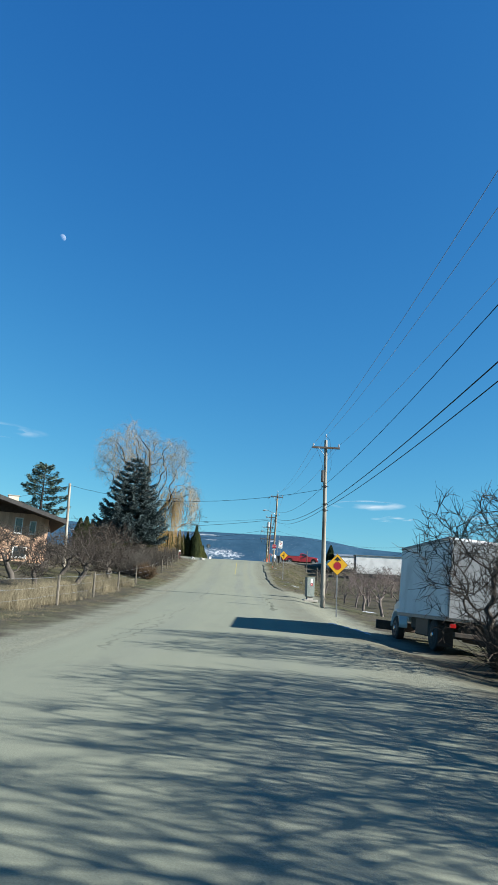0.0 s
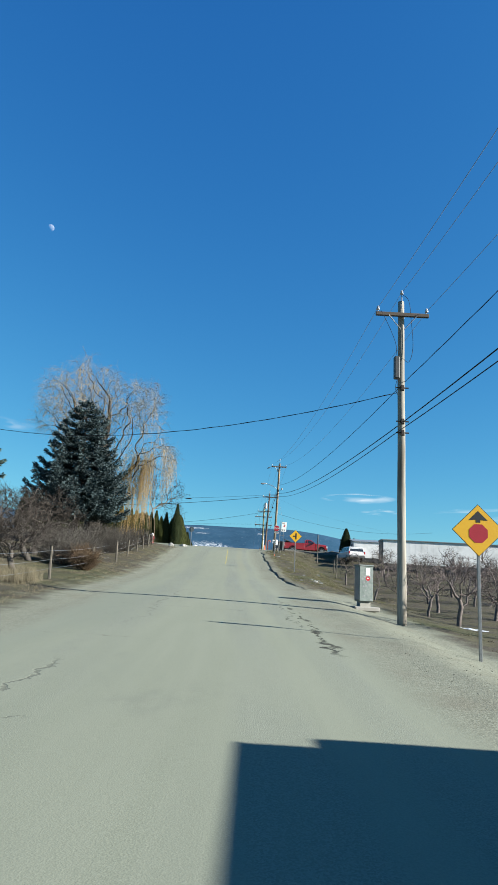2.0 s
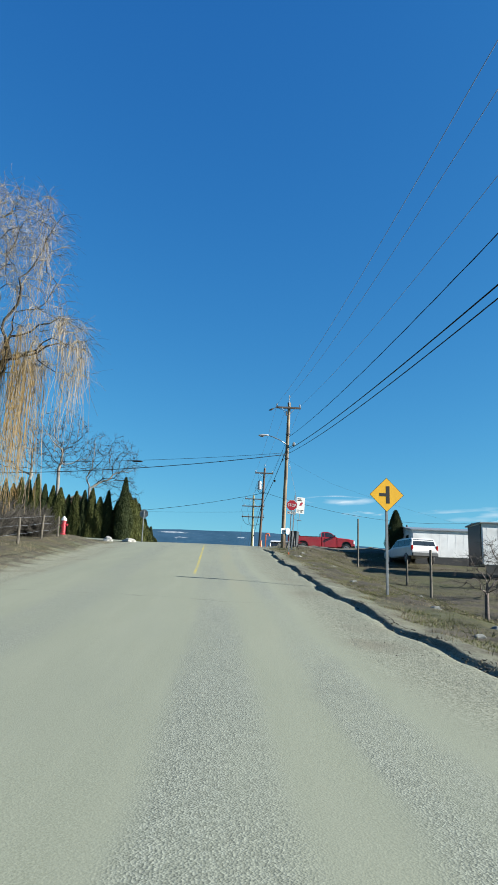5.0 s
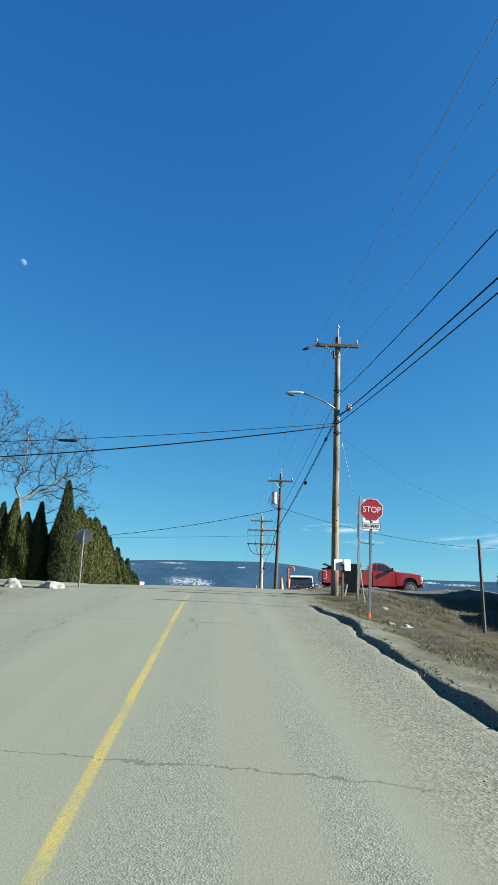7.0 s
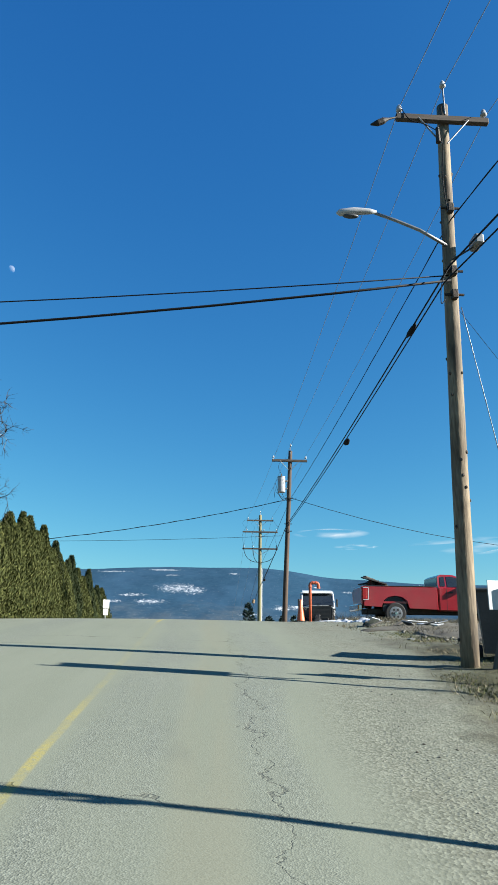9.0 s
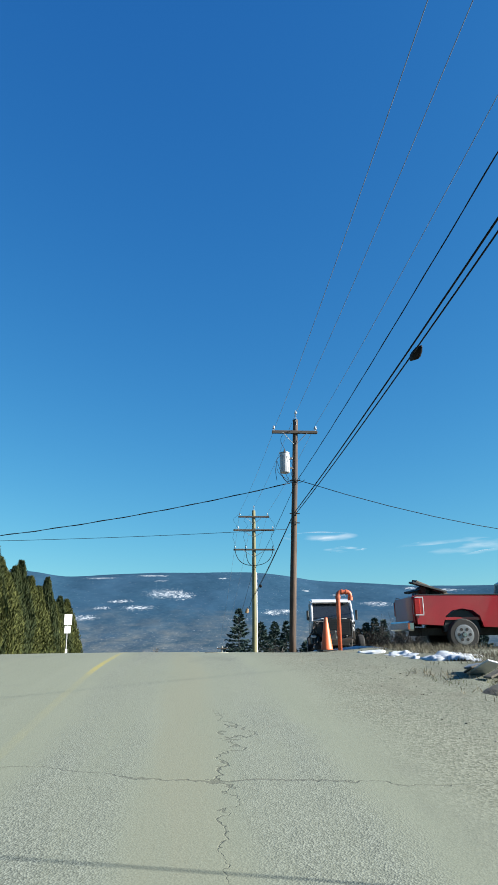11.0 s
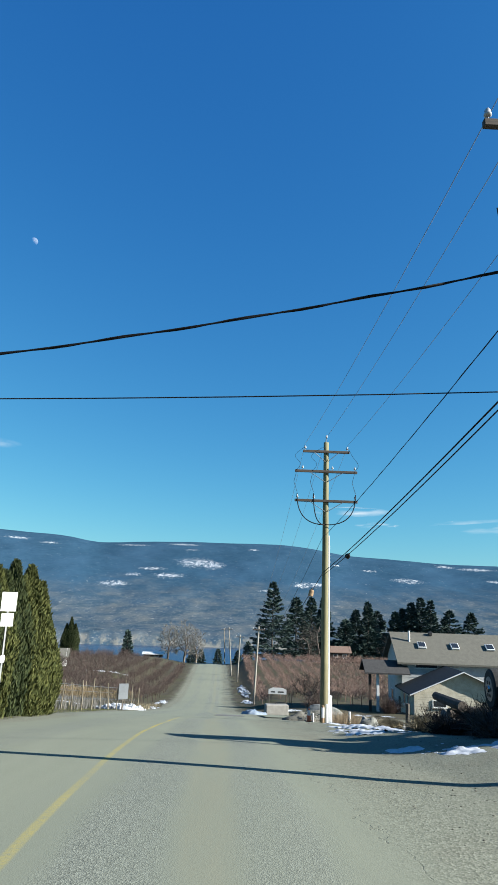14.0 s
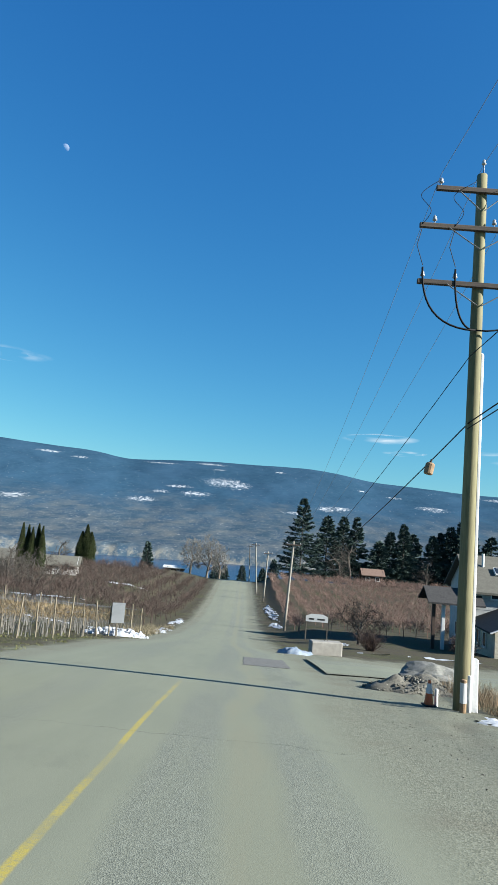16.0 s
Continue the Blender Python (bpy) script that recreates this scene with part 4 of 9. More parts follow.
def crossarm(ob, c, length, pins=(-0.46, 0.46), mat=None, brace=True, drop=0.0, pin_h=0.14):
    """A wooden arm across the pole with braces and pin insulators."""
    c = Vector(c)
    a = Mesh().box(c.x, c.y - 0.17, c.z, length, 0.10, 0.125, 0.012)
    part("crossarm", a, mat or ARM_WOOD, ob, "dark weathered wooden crossarm")
    if brace:
        for s in (-1, 1):
            b = Mesh().tube([c + Vector((s * length * 0.27, -0.235, -0.04)), c + Vector((s * 0.05, -0.19, -0.52))], 0.014, 6)
            part("brace", b, STEEL, ob)
    for p in pins:
        insulator(ob, c + Vector((p * length, -0.17, 0.06)), pin_h)


def insulator(ob, p, h=0.14):
    m = Mesh().tube([p, p + Vector((0, 0, h * 0.55))], 0.012, 6)
    part("insulator_pin", m, STEEL, ob)
    z = p.z + h * 0.45
    m = Mesh().tube([(p.x, p.y, z), (p.x, p.y, z + 0.02), (p.x, p.y, z + 0.05), (p.x, p.y, z + 0.06), (p.x, p.y, z + 0.10), (p.x, p.y, z + 0.14)], [0.03, 0.06, 0.055, 0.035, 0.045, 0.02], 10)
    part("insulator", m, PORCELAIN, ob, "pale porcelain insulator", smooth=True)


def top_pin(ob, d, h=0.3):
    p = Vector(d)
    m = Mesh().tube([p + Vector((0, -0.1, -0.25)), p + Vector((0, -0.1, h - 0.1))], 0.014, 6)
    part("insulator_pin", m, STEEL, ob)
    insulator(ob, p + Vector((0, -0.1, h - 0.14)))


def bracket(ob, d, t, side=0.2):
    p = Vector(d) * t
    m = Mesh().tube([p + Vector((-side, -0.14, 0)), p + Vector((side, -0.14, 0))], 0.022, 6)
    m.box(p.x, p.y - 0.15, p.z, 0.10, 0.10, 0.16, 0.01)
    part("bracket", m, RUST_STEEL, ob)


def cylinder_can(ob, c, r, h, label):
    """A pole-top transformer tank with lid, bushing and hanger."""
    x, y, z = c
    m = Mesh().tube([(x, y, z - h / 2), (x, y, z - h / 2 + 0.03), (x, y, z + h / 2 - 0.05), (x, y, z + h / 2)], [r * 0.94, r, r, r * 0.96], 18)
    tank = part("transformer_tank", m, PORCELAIN, ob, label, smooth=False)
    part("lid", Mesh().tube([(x, y, z + h / 2), (x, y, z + h / 2 + 0.03), (x, y, z + h / 2 + 0.06)], [r * 1.04, r * 1.04, r * 0.5], 18), STEEL, tank)
    part("bushing", Mesh().tube([(x, y, z + h / 2 + 0.05), (x, y, z + h / 2 + 0.12), (x, y, z + h / 2 + 0.2)], [0.05, 0.035, 0.02], 8), RUST_STEEL, tank)
    for f in (0.25, -0.25):
        part("hanger", Mesh().box(x + r + 0.06, y, z + h * f, 0.14, 0.08, 0.08, 0.01), STEEL, tank)


P0, D0 = pole((6.1, -11.0, gz(6.1, -11)), (6.0, -11.1, 10.4), POLE_GREY, "tall weathered grey wooden utility pole by the verge")
crossarm(P0, D0 + Vector((0, 0, -0.55)), 1.75)
P1, D1 = pole((5.31, 41.48, 1.20), (5.2, 41.2, 11.62), POLE_GREY, "weathered pale wooden utility pole beside the community mailbox")
crossarm(P1, D1 * ((11.1 - 1.2) / (11.62 - 1.2)), 1.72)
top_pin(P1, D1)
can1 = Vector((5.09, 41.1, 9.3)) - Vector((5.31, 41.48, 1.20))
part("fuse_box", Mesh().box(can1.x - 0.05, can1.y, can1.z, 0.17, 0.2, 0.75, 0.03), BIN_GREY, P1, "small grey equipment box")
for t in (0.715, 0.61, 0.575):
    bracket(P1, D1, t)
P2, D2 = pole((4.16, 92.24, 6.33), (4.38, 92.0, 15.85), POLE_TAN, "weathered knotty wooden utility pole with a street lamp arm", 0.135, 0.098)
crossarm(P2, Vector((4.31, 92.05, 15.46)) - Vector((4.16, 92.24, 6.33)), 1.66)
top_pin(P2, D2, 0.42)
for t in (0.77, 0.645, 0.60):
    bracket(P2, D2, t, 0.16)
for i in range(26):
    t, a = 0.03 + 0.9 * random.random(), random.random() * 6.28
    p = D2 * t + Vector((math.cos(a), math.sin(a), 0)) * (0.134 - 0.037 * t)
    part("knot", Mesh().blob(p, (0.024, 0.024, 0.028), 0.2, i, 4, 6), ARM_WOOD, P2)


def loop_wire(ob, points, r=0.008, mat=None):
    """A slack jumper wire through world points."""
    pts = [Vector(p) - ob.location for p in points]
    fine = []
    for i in range(len(pts) - 1):
        a, b, c, d = pts[max(0, i - 1)], pts[i], pts[i + 1], pts[min(len(pts) - 1, i + 2)]
        for k in range(5):
            t = k / 5
            fine.append(0.5 * (2 * b + (c - a) * t + (2 * a - 5 * b + 4 * c - d) * t * t + (3 * b - a - 3 * c + d) * t ** 3))
    part("jumper", Mesh().tube(fine + [pts[-1]], r, 5), mat or WIRE, ob, smooth=True)


loop_wire(P1, ((5.2, 41.1, 11.85), (5.42, 41.05, 11.6), (5.5, 41.05, 10.9), (5.55, 41.05, 10.0), (5.42, 41.05, 9.5), (5.2, 41.0, 9.6)))
loop_wire(P1, ((4.5, 41.0, 11.2), (4.75, 41.0, 10.7), (4.98, 41.0, 10.1), (5.02, 41.0, 9.68)))
loop_wire(P1, ((5.04, 41.0, 8.9), (4.98, 41.0, 8.6), (5.05, 41.05, 8.4)))
loop_wire(P2, ((3.55, 91.85, 15.7), (3.7, 91.8, 15.35), (4.0, 91.8, 15.25), (4.25, 91.82, 15.0), (4.22, 91.85, 14.2), (4.25, 91.85, 13.6)))
loop_wire(P2, ((4.25, 91.85, 12.55), (4.05, 91.8, 12.2), (4.0, 91.8, 11.8), (4.1, 91.85, 11.9)))
part("dead_end_insulator", Mesh().tube([Vector((3.50, 91.85, 15.44)) - P2.location, Vector((3.32, 91.8, 15.34)) - P2.location, Vector((3.22, 91.8, 15.29)) - P2.location, Vector((3.12, 91.8, 15.24)) - P2.location, Vector((3.0, 91.8, 15.2)) - P2.location], [0.012, 0.022, 0.06, 0.055, 0.015], 8), RUST_STEEL, P2, "dark strain insulator")
part("junction_box", Mesh().box(4.72 - 4.16, 91.9 - 92.24, 13.0 - 6.33, 0.16, 0.3, 0.2, 0.03), SIGN_BACK, P2, "small grey cable junction box")
part("box_bracket", Mesh().tube([Vector((4.32, 91.95, 12.7)) - P2.location, Vector((4.72, 91.9, 12.95)) - P2.location], 0.015, 6), RUST_STEEL, P2)
part("arrester", Mesh().tube([Vector((4.18, 91.8, 14.9)) - P2.location, Vector((4.18, 91.8, 15.2)) - P2.location], [0.045, 0.035], 8), RUST_STEEL, P2)
# street lamp arm and head
lb = Vector((4.26, 92.0, 12.98)) - P2.location
lh = Vector((2.74, 91.95, 13.52)) - P2.location
arm = Mesh().tube([lb, lb + Vector((-0.45, 0, 0.28)), lb + Vector((-0.85, 0, 0.45)), lh + Vector((0.25, 0, 0.02))], [0.03, 0.03, 0.028, 0.026], 8)
part("lamp_arm", arm, STEEL, P2, "curved galvanised lamp arm", smooth=True)
head = Mesh().tube([lh + Vector((0.32, 0, 0.02)), lh + Vector((0.2, 0, 0.03)), lh + Vector((-0.05, 0, 0.02)), lh + Vector((-0.3, 0, -0.02)), lh + Vector((-0.36, 0, -0.03))], [0.03, 0.05, 0.068, 0.062, 0.02], 10)
hd = part("lamp_head", head, PORCELAIN, P2, "pale grey cobra head street light", smooth=True)
part("lamp_glass", Mesh().blob(lh + Vector((-0.12, 0, -0.08)), (0.14, 0.055, 0.035), 0.0), BIN_GREY, hd, smooth=True)
P3, D3 = pole((4.1, 115.8, 6.72), (4.46, 115.62, 15.9), POLE_BROWN, "dark brown wooden utility pole carrying a grey transformer", 0.137, 0.10)
crossarm(P3, Vector((4.40, 115.7, 15.34)) - P3.location, 1.86)
top_pin(P3, D3)
cylinder_can(P3, Vector((3.97, 115.6, 14.05)) - P3.location, 0.2, 0.8, "grey cylindrical pole transformer")
for t in (0.72, 0.575, 0.535):
    bracket(P3, D3, t)
loop_wire(P3, ((3.95, 115.45, 14.6), (3.8, 115.4, 14.95), (3.95, 115.4, 15.25), (4.3, 115.45, 15.4)))
loop_wire(P3, ((3.85, 115.4, 14.35), (3.62, 115.35, 14.1), (3.68, 115.35, 13.6), (4.1, 115.45, 13.3)))
loop_wire(P3, ((4.05, 115.4, 14.3), (4.25, 115.4, 13.9), (4.2, 115.4, 13.5), (4.4, 115.5, 13.25)))
for k, (x0, z0, x1, z1, dip) in enumerate(((3.62, 14.1, 4.30, 13.45, 0.5), (3.75, 13.6, 4.35, 13.35, 0.28), (3.95, 13.62, 4.55, 13.4, 0.35), (3.55, 13.9, 3.62, 13.3, 0.05), (4.15, 13.3, 4.75, 13.35, 0.12))):
    loop_wire(P3, [(x0 + (x1 - x0) * t, 115.35 + 0.03 * k, z0 + (z1 - z0) * t - dip * math.sin(math.pi * t)) for t in (0, 0.25, 0.5, 0.75, 1)], 0.010)
P4, D4 = pole((4.55, 138.85, 3.35), (4.6, 138.8, 16.45), POLE_GREEN, "greenish treated utility pole with three crossarms and hanging cables", 0.185, 0.125)
for z, w, pins in ((15.95, 2.3, (-0.45, 0.45)), (14.95, 3.05, (-0.38, 0.1, 0.46)), (13.5, 3.05, (-0.46, -0.2, 0.46))):
    crossarm(P4, Vector((4.58, 138.82, z)) - P4.location, w, pins, pin_h=0.16)
top_pin(P4, D4)
for x0, x1 in ((-1.06, -1.42), (1.06, 1.42), (-0.2, -0.62)):
    loop_wire(P4, ((4.58 + x0, 138.6, 16.15), (4.58 + x1 - 0.12, 138.55, 15.7), (4.58 + x1 + 0.14, 138.55, 15.3), (4.58 + x1 - 0.05, 138.6, 14.95)))
for x0 in (-1.42, -0.62, 1.42):
    a = Vector((4.58 + x0, 138.6, 13.85)) - P4.location
    b = Vector((4.5, 138.6, 12.35)) - P4.location
    pts = []
    for i in range(13):
        t = i / 12
        q = a.lerp(b, t)
        q.x = a.x + (b.x - a.x) * t ** 2.2
        q.z = a.z + (b.z - a.z) * (1 - (1 - t) ** 1.6) - 0.10 * math.sin(math.pi * t)
        pts.append(q)
    part("riser_cable", Mesh().tube(pts, 0.024, 6), WIRE, P4, "thick black drooping cable", smooth=True)
    up = [Vector((4.58 + x0, 138.6, 13.9)) - P4.location, Vector((4.58 + x0 - 0.16, 138.6, 14.4)) - P4.location, Vector((4.58 + x0 - 0.05, 138.6, 14.85)) - P4.location]
    part("jumper", Mesh().tube(up, 0.010, 5), WIRE, P4)
part("cable_guard", Mesh().box(0.19, -0.02, 4.3, 0.10, 0.16, 8.4, 0.03), WHITE_PANEL, P4, "white plastic cable guard up the pole")
part("guard_foot", Mesh().prism([(-0.12, 0.0), (0.2, 0.0), (0.1, 1.3), (-0.05, 1.3)], 0.12, 0.36, 0.02), WHITE_PANEL, P4)
far_poles = []
for b, t in (((3.7, 195, gz(3.7, 195)), (4.1, 195, 5.9)), ((2.3, 240, gz(2.3, 240)), (2.6, 240, 2.9)), ((1.2, 252, gz(1.2, 252)), (0.35, 252, 3.9)), ((-0.4, 300, gz(-0.4, 300)), (-0.9, 300, 2.0))):
    ob, d = pole(b, t, POLE_GREY, "distant thin wooden utility pole beside the road", 0.15, 0.11)
    crossarm(ob, d + Vector((0, 0, -0.4)), 1.6, brace=False)
    far_poles.append(ob)
ob_l, d_l = pole((-14.2, 55, gz(-14.2, 55)), (-14.5, 55, 10.1), POLE_GREY, "bare wooden service pole beside the timber house", 0.13, 0.10)
part("fuse_box", Mesh().box(0, -0.15, 9.0 - gz(-14.2, 55) - 6, 0.2, 0.12, 0.3, 0.02), SIGN_BACK, far_poles[0])


def cable(pts, sag, r=0.012, mat=None, label="black overhead cable", twist=0.0):
    """One overhead line through its hanging points, sagging in every span."""
    path = []
    for a, b in zip(pts, pts[1:]):
        a, b = Vector(a), Vector(b)
        n = max(6, int((b - a).length / 2))
        s = sag * ((b - a).length / 45) ** 2
        for i in range(n):
            t = i / n
            path.append(a.lerp(b, t) - Vector((0, 0, 4 * s * t * (1 - t))))
    path.append(Vector(pts[-1]))
    o = path[0].copy()
    m = Mesh().tube([p - o for p in path], r, 5)
    if twist:
        coil = []
        for i, (p, q) in enumerate(zip(path, path[1:])):
            for k in range(8):
                ph = (i * 8 + k) * twist
                coil.append(p.lerp(q, k / 8) - o + Vector((0, math.cos(ph), math.sin(ph))) * r * 1.3)
        m.tube(coil, r * 0.8, 4)
    ob = part("overhead_cable", m, mat or WIRE, None, smooth=True)
    ob.location = o
    return tagged(ob, label, "cable", "overhead cables")


L_THIN = "thin grey overhead power conductor between the poles"
L_BLACK = "thick black communication cable hung between the poles"
farz = [(4.1, 195, 5.5), (2.6, 240, 2.5), (0.4, 252, 3.5), (-0.9, 300, 1.7)]
for off, a4 in ((-0.80, -1.06), (0.82, 1.06)):
    cable([(6.0 + off, -60, 10.6), (6.0 + off, -11.3, 10.1), (5.2 + off, 41.0, 11.28), (4.36 + off, 91.9, 15.7), (4.44 + off, 115.5, 15.65), (4.58 + a4, 138.6, 16.3)] + [(x + off * 0.9, y, z) for x, y, z in farz], 0.75, 0.007, WIRE_GREY, L_THIN)
cable([(6.0, -60, 11.0), (6.0, -11.2, 10.6), (5.2, 41.1, 11.9), (4.38, 91.9, 16.2), (4.46, 115.5, 16.15), (4.6, 138.7, 16.7)] + [(x, y, z + 0.4) for x, y, z in farz], 0.75, 0.007, WIRE_GREY, L_THIN)
cable([(6.1, -60, 9.3), (6.1, -11.2, 9.1), (5.35, 41.1, 8.9), (4.3, 91.85, 13.4), (4.42, 115.55, 13.3), (4.4, 138.7, 11.7)] + [(x, y, z - 2.2) for x, y, z in farz], 0.6, 0.009, WIRE, "thin black low voltage line between the poles", 0.7)
cable([(6.1, -60, 7.8), (6.1, -11.2, 7.6), (5.28, 41.1, 7.55), (4.2, 91.85, 12.5), (4.25, 115.55, 11.98), (4.45, 138.7, 10.1)] + [(x, y, z - 3.2) for x, y, z in farz], 0.5, 0.016, WIRE, L_BLACK)
cable([(6.0, -60, 7.2), (6.0, -11.2, 7.0), (5.08, 41.1, 7.2), (4.1, 91.85, 12.2), (4.15, 115.55, 11.75), (4.42, 138.7, 9.95)], 0.55, 0.013, WIRE, L_BLACK)
cable([(5.05, 41.05, 8.45), (-14.5, 55, 9.95)], 3.6, 0.010, WIRE, "black service cable crossing the road to the timber house", 0.9)
cable([(4.25, 92.0, 12.42), (-48, 93.0, 12.6)], 1.15, 0.011, WIRE, "black cable crossing above the junction")
cable([(4.25, 91.95, 12.3), (-48, 92.4, 12.2)], 1.6, 0.022, WIRE, "thick black cable crossing above the junction")
cable([(4.2, 115.9, 13.3), (-40, 118.8, 12.9)], 2.6, 0.015, WIRE, "black twisted service cable crossing the road", 0.9)
cable([(4.05, 116.0, 11.45), (-40, 118.3, 12.2)], 0.8, 0.009, WIRE, "thin black cable crossing the road")
cable([(4.5, 115.6, 13.35), (30, 121, 12.0)], 3.8, 0.014, WIRE, "black service cable to the houses")
cable([(4.3, 92.1, 12.0), (7.9, 96.0, 11.2), (22, 110, 10.4)], 0.6, 0.004, WIRE, "black service cable over the gravel yard")
cable([(4.45, 92.1, 11.9), (5.02, 92.5, 9.6), (5.3, 92.9, 6.4)], 0.0, 0.008, STEEL, "steel guy wire anchoring the utility pole")
cable([(-14.5, 55, 9.9), (-40, 75, 9.0)], 1.0, 0.012, WIRE, "black service cable behind the spruce")
for p, r in (((4.23, 100.4, 11.98), 0.085), ((4.42, 132.0, 10.4), 0.10), ((4.21, 94.0, 12.38), 0.06)):
    m = Mesh().tube([Vector((0, -0.28, 0)), Vector((0, -0.14, 0)), Vector((0, 0, -0.02)), Vector((0, 0.14, 0)), Vector((0, 0.28, 0))], [0.02, r * 0.8, r, r * 0.8, 0.02], 10)
    ob = part("cable_splice", m, WIRE, None, smooth=True)
    ob.location = p
    tagged(ob, "black splice case hung on the overhead cable", "splice case")

ob = part("cable_splice", Mesh().tube([(-0.35, 0, 0.01), (-0.25, 0, 0), (0, 0, 0), (0.25, 0, 0), (0.35, 0, -0.01)], [0.02, 0.05, 0.055, 0.05, 0.02], 10), WIRE, None, smooth=True)
ob.location = (-5.4, 92.0, 11.42)
tagged(ob, "black splice sleeve on the cable above the junction", "splice case")

ob = thing("cable_can", 4.2, 141.1, 9.2, "rusty tan can-shaped case hung under the cable", "splice case", ry=12)
part("case", Mesh().tube([(0, 0, -0.17), (0, 0, -0.14), (0, 0, 0.12), (0, 0, 0.16)], [0.10, 0.125, 0.125, 0.09], 14), CAN_TAN, ob)
part("clamp", Mesh().tube([(0, 0, 0.14), (0, 0, 0.26)], 0.03, 8), RUST_STEEL, ob)

# ---- road signs ----
def sign_post(ob, h, r=0.028, mat=None, square=True):
    m = Mesh()
    if square:
        m.box(0, 0, h / 2 - 0.2, r * 2, r * 2, h + 0.4, 0.004)
    else:
        m.tube([(0, 0, -0.3), (0, 0, h)], r, 8)
    return part("post", m, mat or STEEL, ob)


def plate(name, ob, poly, y, thick, mat, label=""):
    """A flat plate facing -y from an outline in (x, z)."""
    n = len(poly)
    v = [(x, y, z) for x, z in poly] + [(x, y + thick, z) for x, z in poly]
    f = [tuple(range(n)), tuple(range(2 * n - 1, n - 1, -1))] + [(i, i + n, (i + 1) % n + n, (i + 1) % n) for i in range(n)]
    return part(name, Mesh().add(v, f), mat, ob, label)


def ring(n, r, cx=0.0, cz=0.0, turn=0.0):
    return [(cx + r * math.cos(turn + 2 * math.pi * i / n), cz + r * math.sin(turn + 2 * math.pi * i / n)) for i in range(n)]


FACE = pose(0, 0, 0, 90)


def stop_sign(x, y, z, h, rz, tab, label, size=0.31, tilt=0.0):
    ob = thing("stop_sign", x, y, z, label, "road sign", rz, ry=tilt)
    sign_post(ob, h + 0.3, 0.03)
    o = math.pi / 8
    p = plate("panel", ob, ring(8, size, 0, h, o), -0.045, 0.004, SIGN_BACK)
    plate("border", p, ring(8, size * 0.99, 0, h, o), -0.048, 0.002, WHITE_SIGN)
    plate("red_face", p, ring(8, size * 0.93, 0, h, o), -0.051, 0.002, RED_SIGN, "red octagonal face")
    lettering("STOP", 0.21, WHITE_SIGN, p, Matrix.Translation((0, -0.053, h - 0.005)) @ FACE, width=0.45)
    if tab:
        t = plate("tab", ob, [(-0.235, h - 0.50), (0.235, h - 0.50), (0.235, h - 0.34), (-0.235, h - 0.34)], -0.045, 0.004, BLACK_PAINT, "small white rectangular tab")
        t = plate("tab_face", t, [(-0.222, h - 0.488), (0.222, h - 0.488), (0.222, h - 0.352), (-0.222, h - 0.352)], -0.048, 0.002, WHITE_SIGN)
        lettering("ALL-WAY", 0.11, BLACK_PAINT, ob, Matrix.Translation((0, -0.05, h - 0.42)) @ FACE, width=0.40)
    part("foot_sleeve", Mesh().box(0, 0, 0.04, 0.072, 0.072, 0.16, 0.01), CONE_ORANGE, ob, "orange sleeve at the foot")
    part("bolt", Mesh().tube([(0, -0.062, h + 0.25), (0, -0.045, h + 0.25)], 0.012, 6), STEEL, ob)
    part("bolt", Mesh().tube([(0, -0.062, h - 0.26), (0, -0.045, h - 0.26)], 0.012, 6), STEEL, ob)
    return ob


stop_sign(3.85, 85.65, gz(3.85, 85.65) + 0.04, 8.08 - gz(3.85, 85.65), -2, True, "red octagonal stop sign on a steel post above the verge", tilt=2.8)


def diamond(x, y, z, h, r, label, draw, rz=0.0):
    ob = thing("warning_sign", x, y, z, label, "road sign", rz)
    sign_post(ob, h + r * 0.6, 0.028)
    q = [(0, -1), (1, 0), (0, 1), (-1, 0)]
    p = plate("panel", ob, [(a * r, h + b * r) for a, b in q], -0.045, 0.004, BLACK_PAINT, "yellow diamond panel with a black rim")
    plate("yellow_face", p, [(a * r * 0.97, h + b * r * 0.97) for a, b in q], -0.048, 0.002, YELLOW)
    draw(ob, h, r)
    return ob


def draw_stop_ahead(ob, h, r):
    plate("red_disc", ob, ring(8, r * 0.38, 0, h - r * 0.12, math.pi / 8), -0.052, 0.003, RED_SIGN, "red stop symbol")
    plate("arrow", ob, [(-r * 0.08, h + r * 0.30), (r * 0.08, h + r * 0.30), (r * 0.08, h + r * 0.40), (r * 0.36, h + r * 0.38), (0, h + r * 0.74), (-r * 0.36, h + r * 0.38), (-r * 0.08, h + r * 0.40)], -0.052, 0.003, BLACK_PAINT, "black arrow pointing up")


def draw_junction(ob, h, r):
    plate("arrow", ob, [(-r * 0.03, h - r * 0.5), (r * 0.17, h - r * 0.5), (r * 0.17, h + r * 0.5), (-r * 0.03, h + r * 0.5)], -0.052, 0.003, BLACK_PAINT, "black side junction symbol")
    plate("branch", ob, [(-r * 0.42, h - r * 0.09), (-r * 0.03, h - r * 0.09), (-r * 0.03, h + r * 0.09), (-r * 0.42, h + r * 0.09)], -0.052, 0.003, BLACK_PAINT)


diamond(5.25, 34.95, gz(5.25, 34.95) - 0.05, 2.64, 0.54, "yellow diamond stop ahead sign on a thin steel post", draw_stop_ahead, -3)
diamond(4.2, 66.4, gz(4.2, 66.4), 2.42, 0.43, "yellow diamond side junction warning sign on a post", draw_junction)

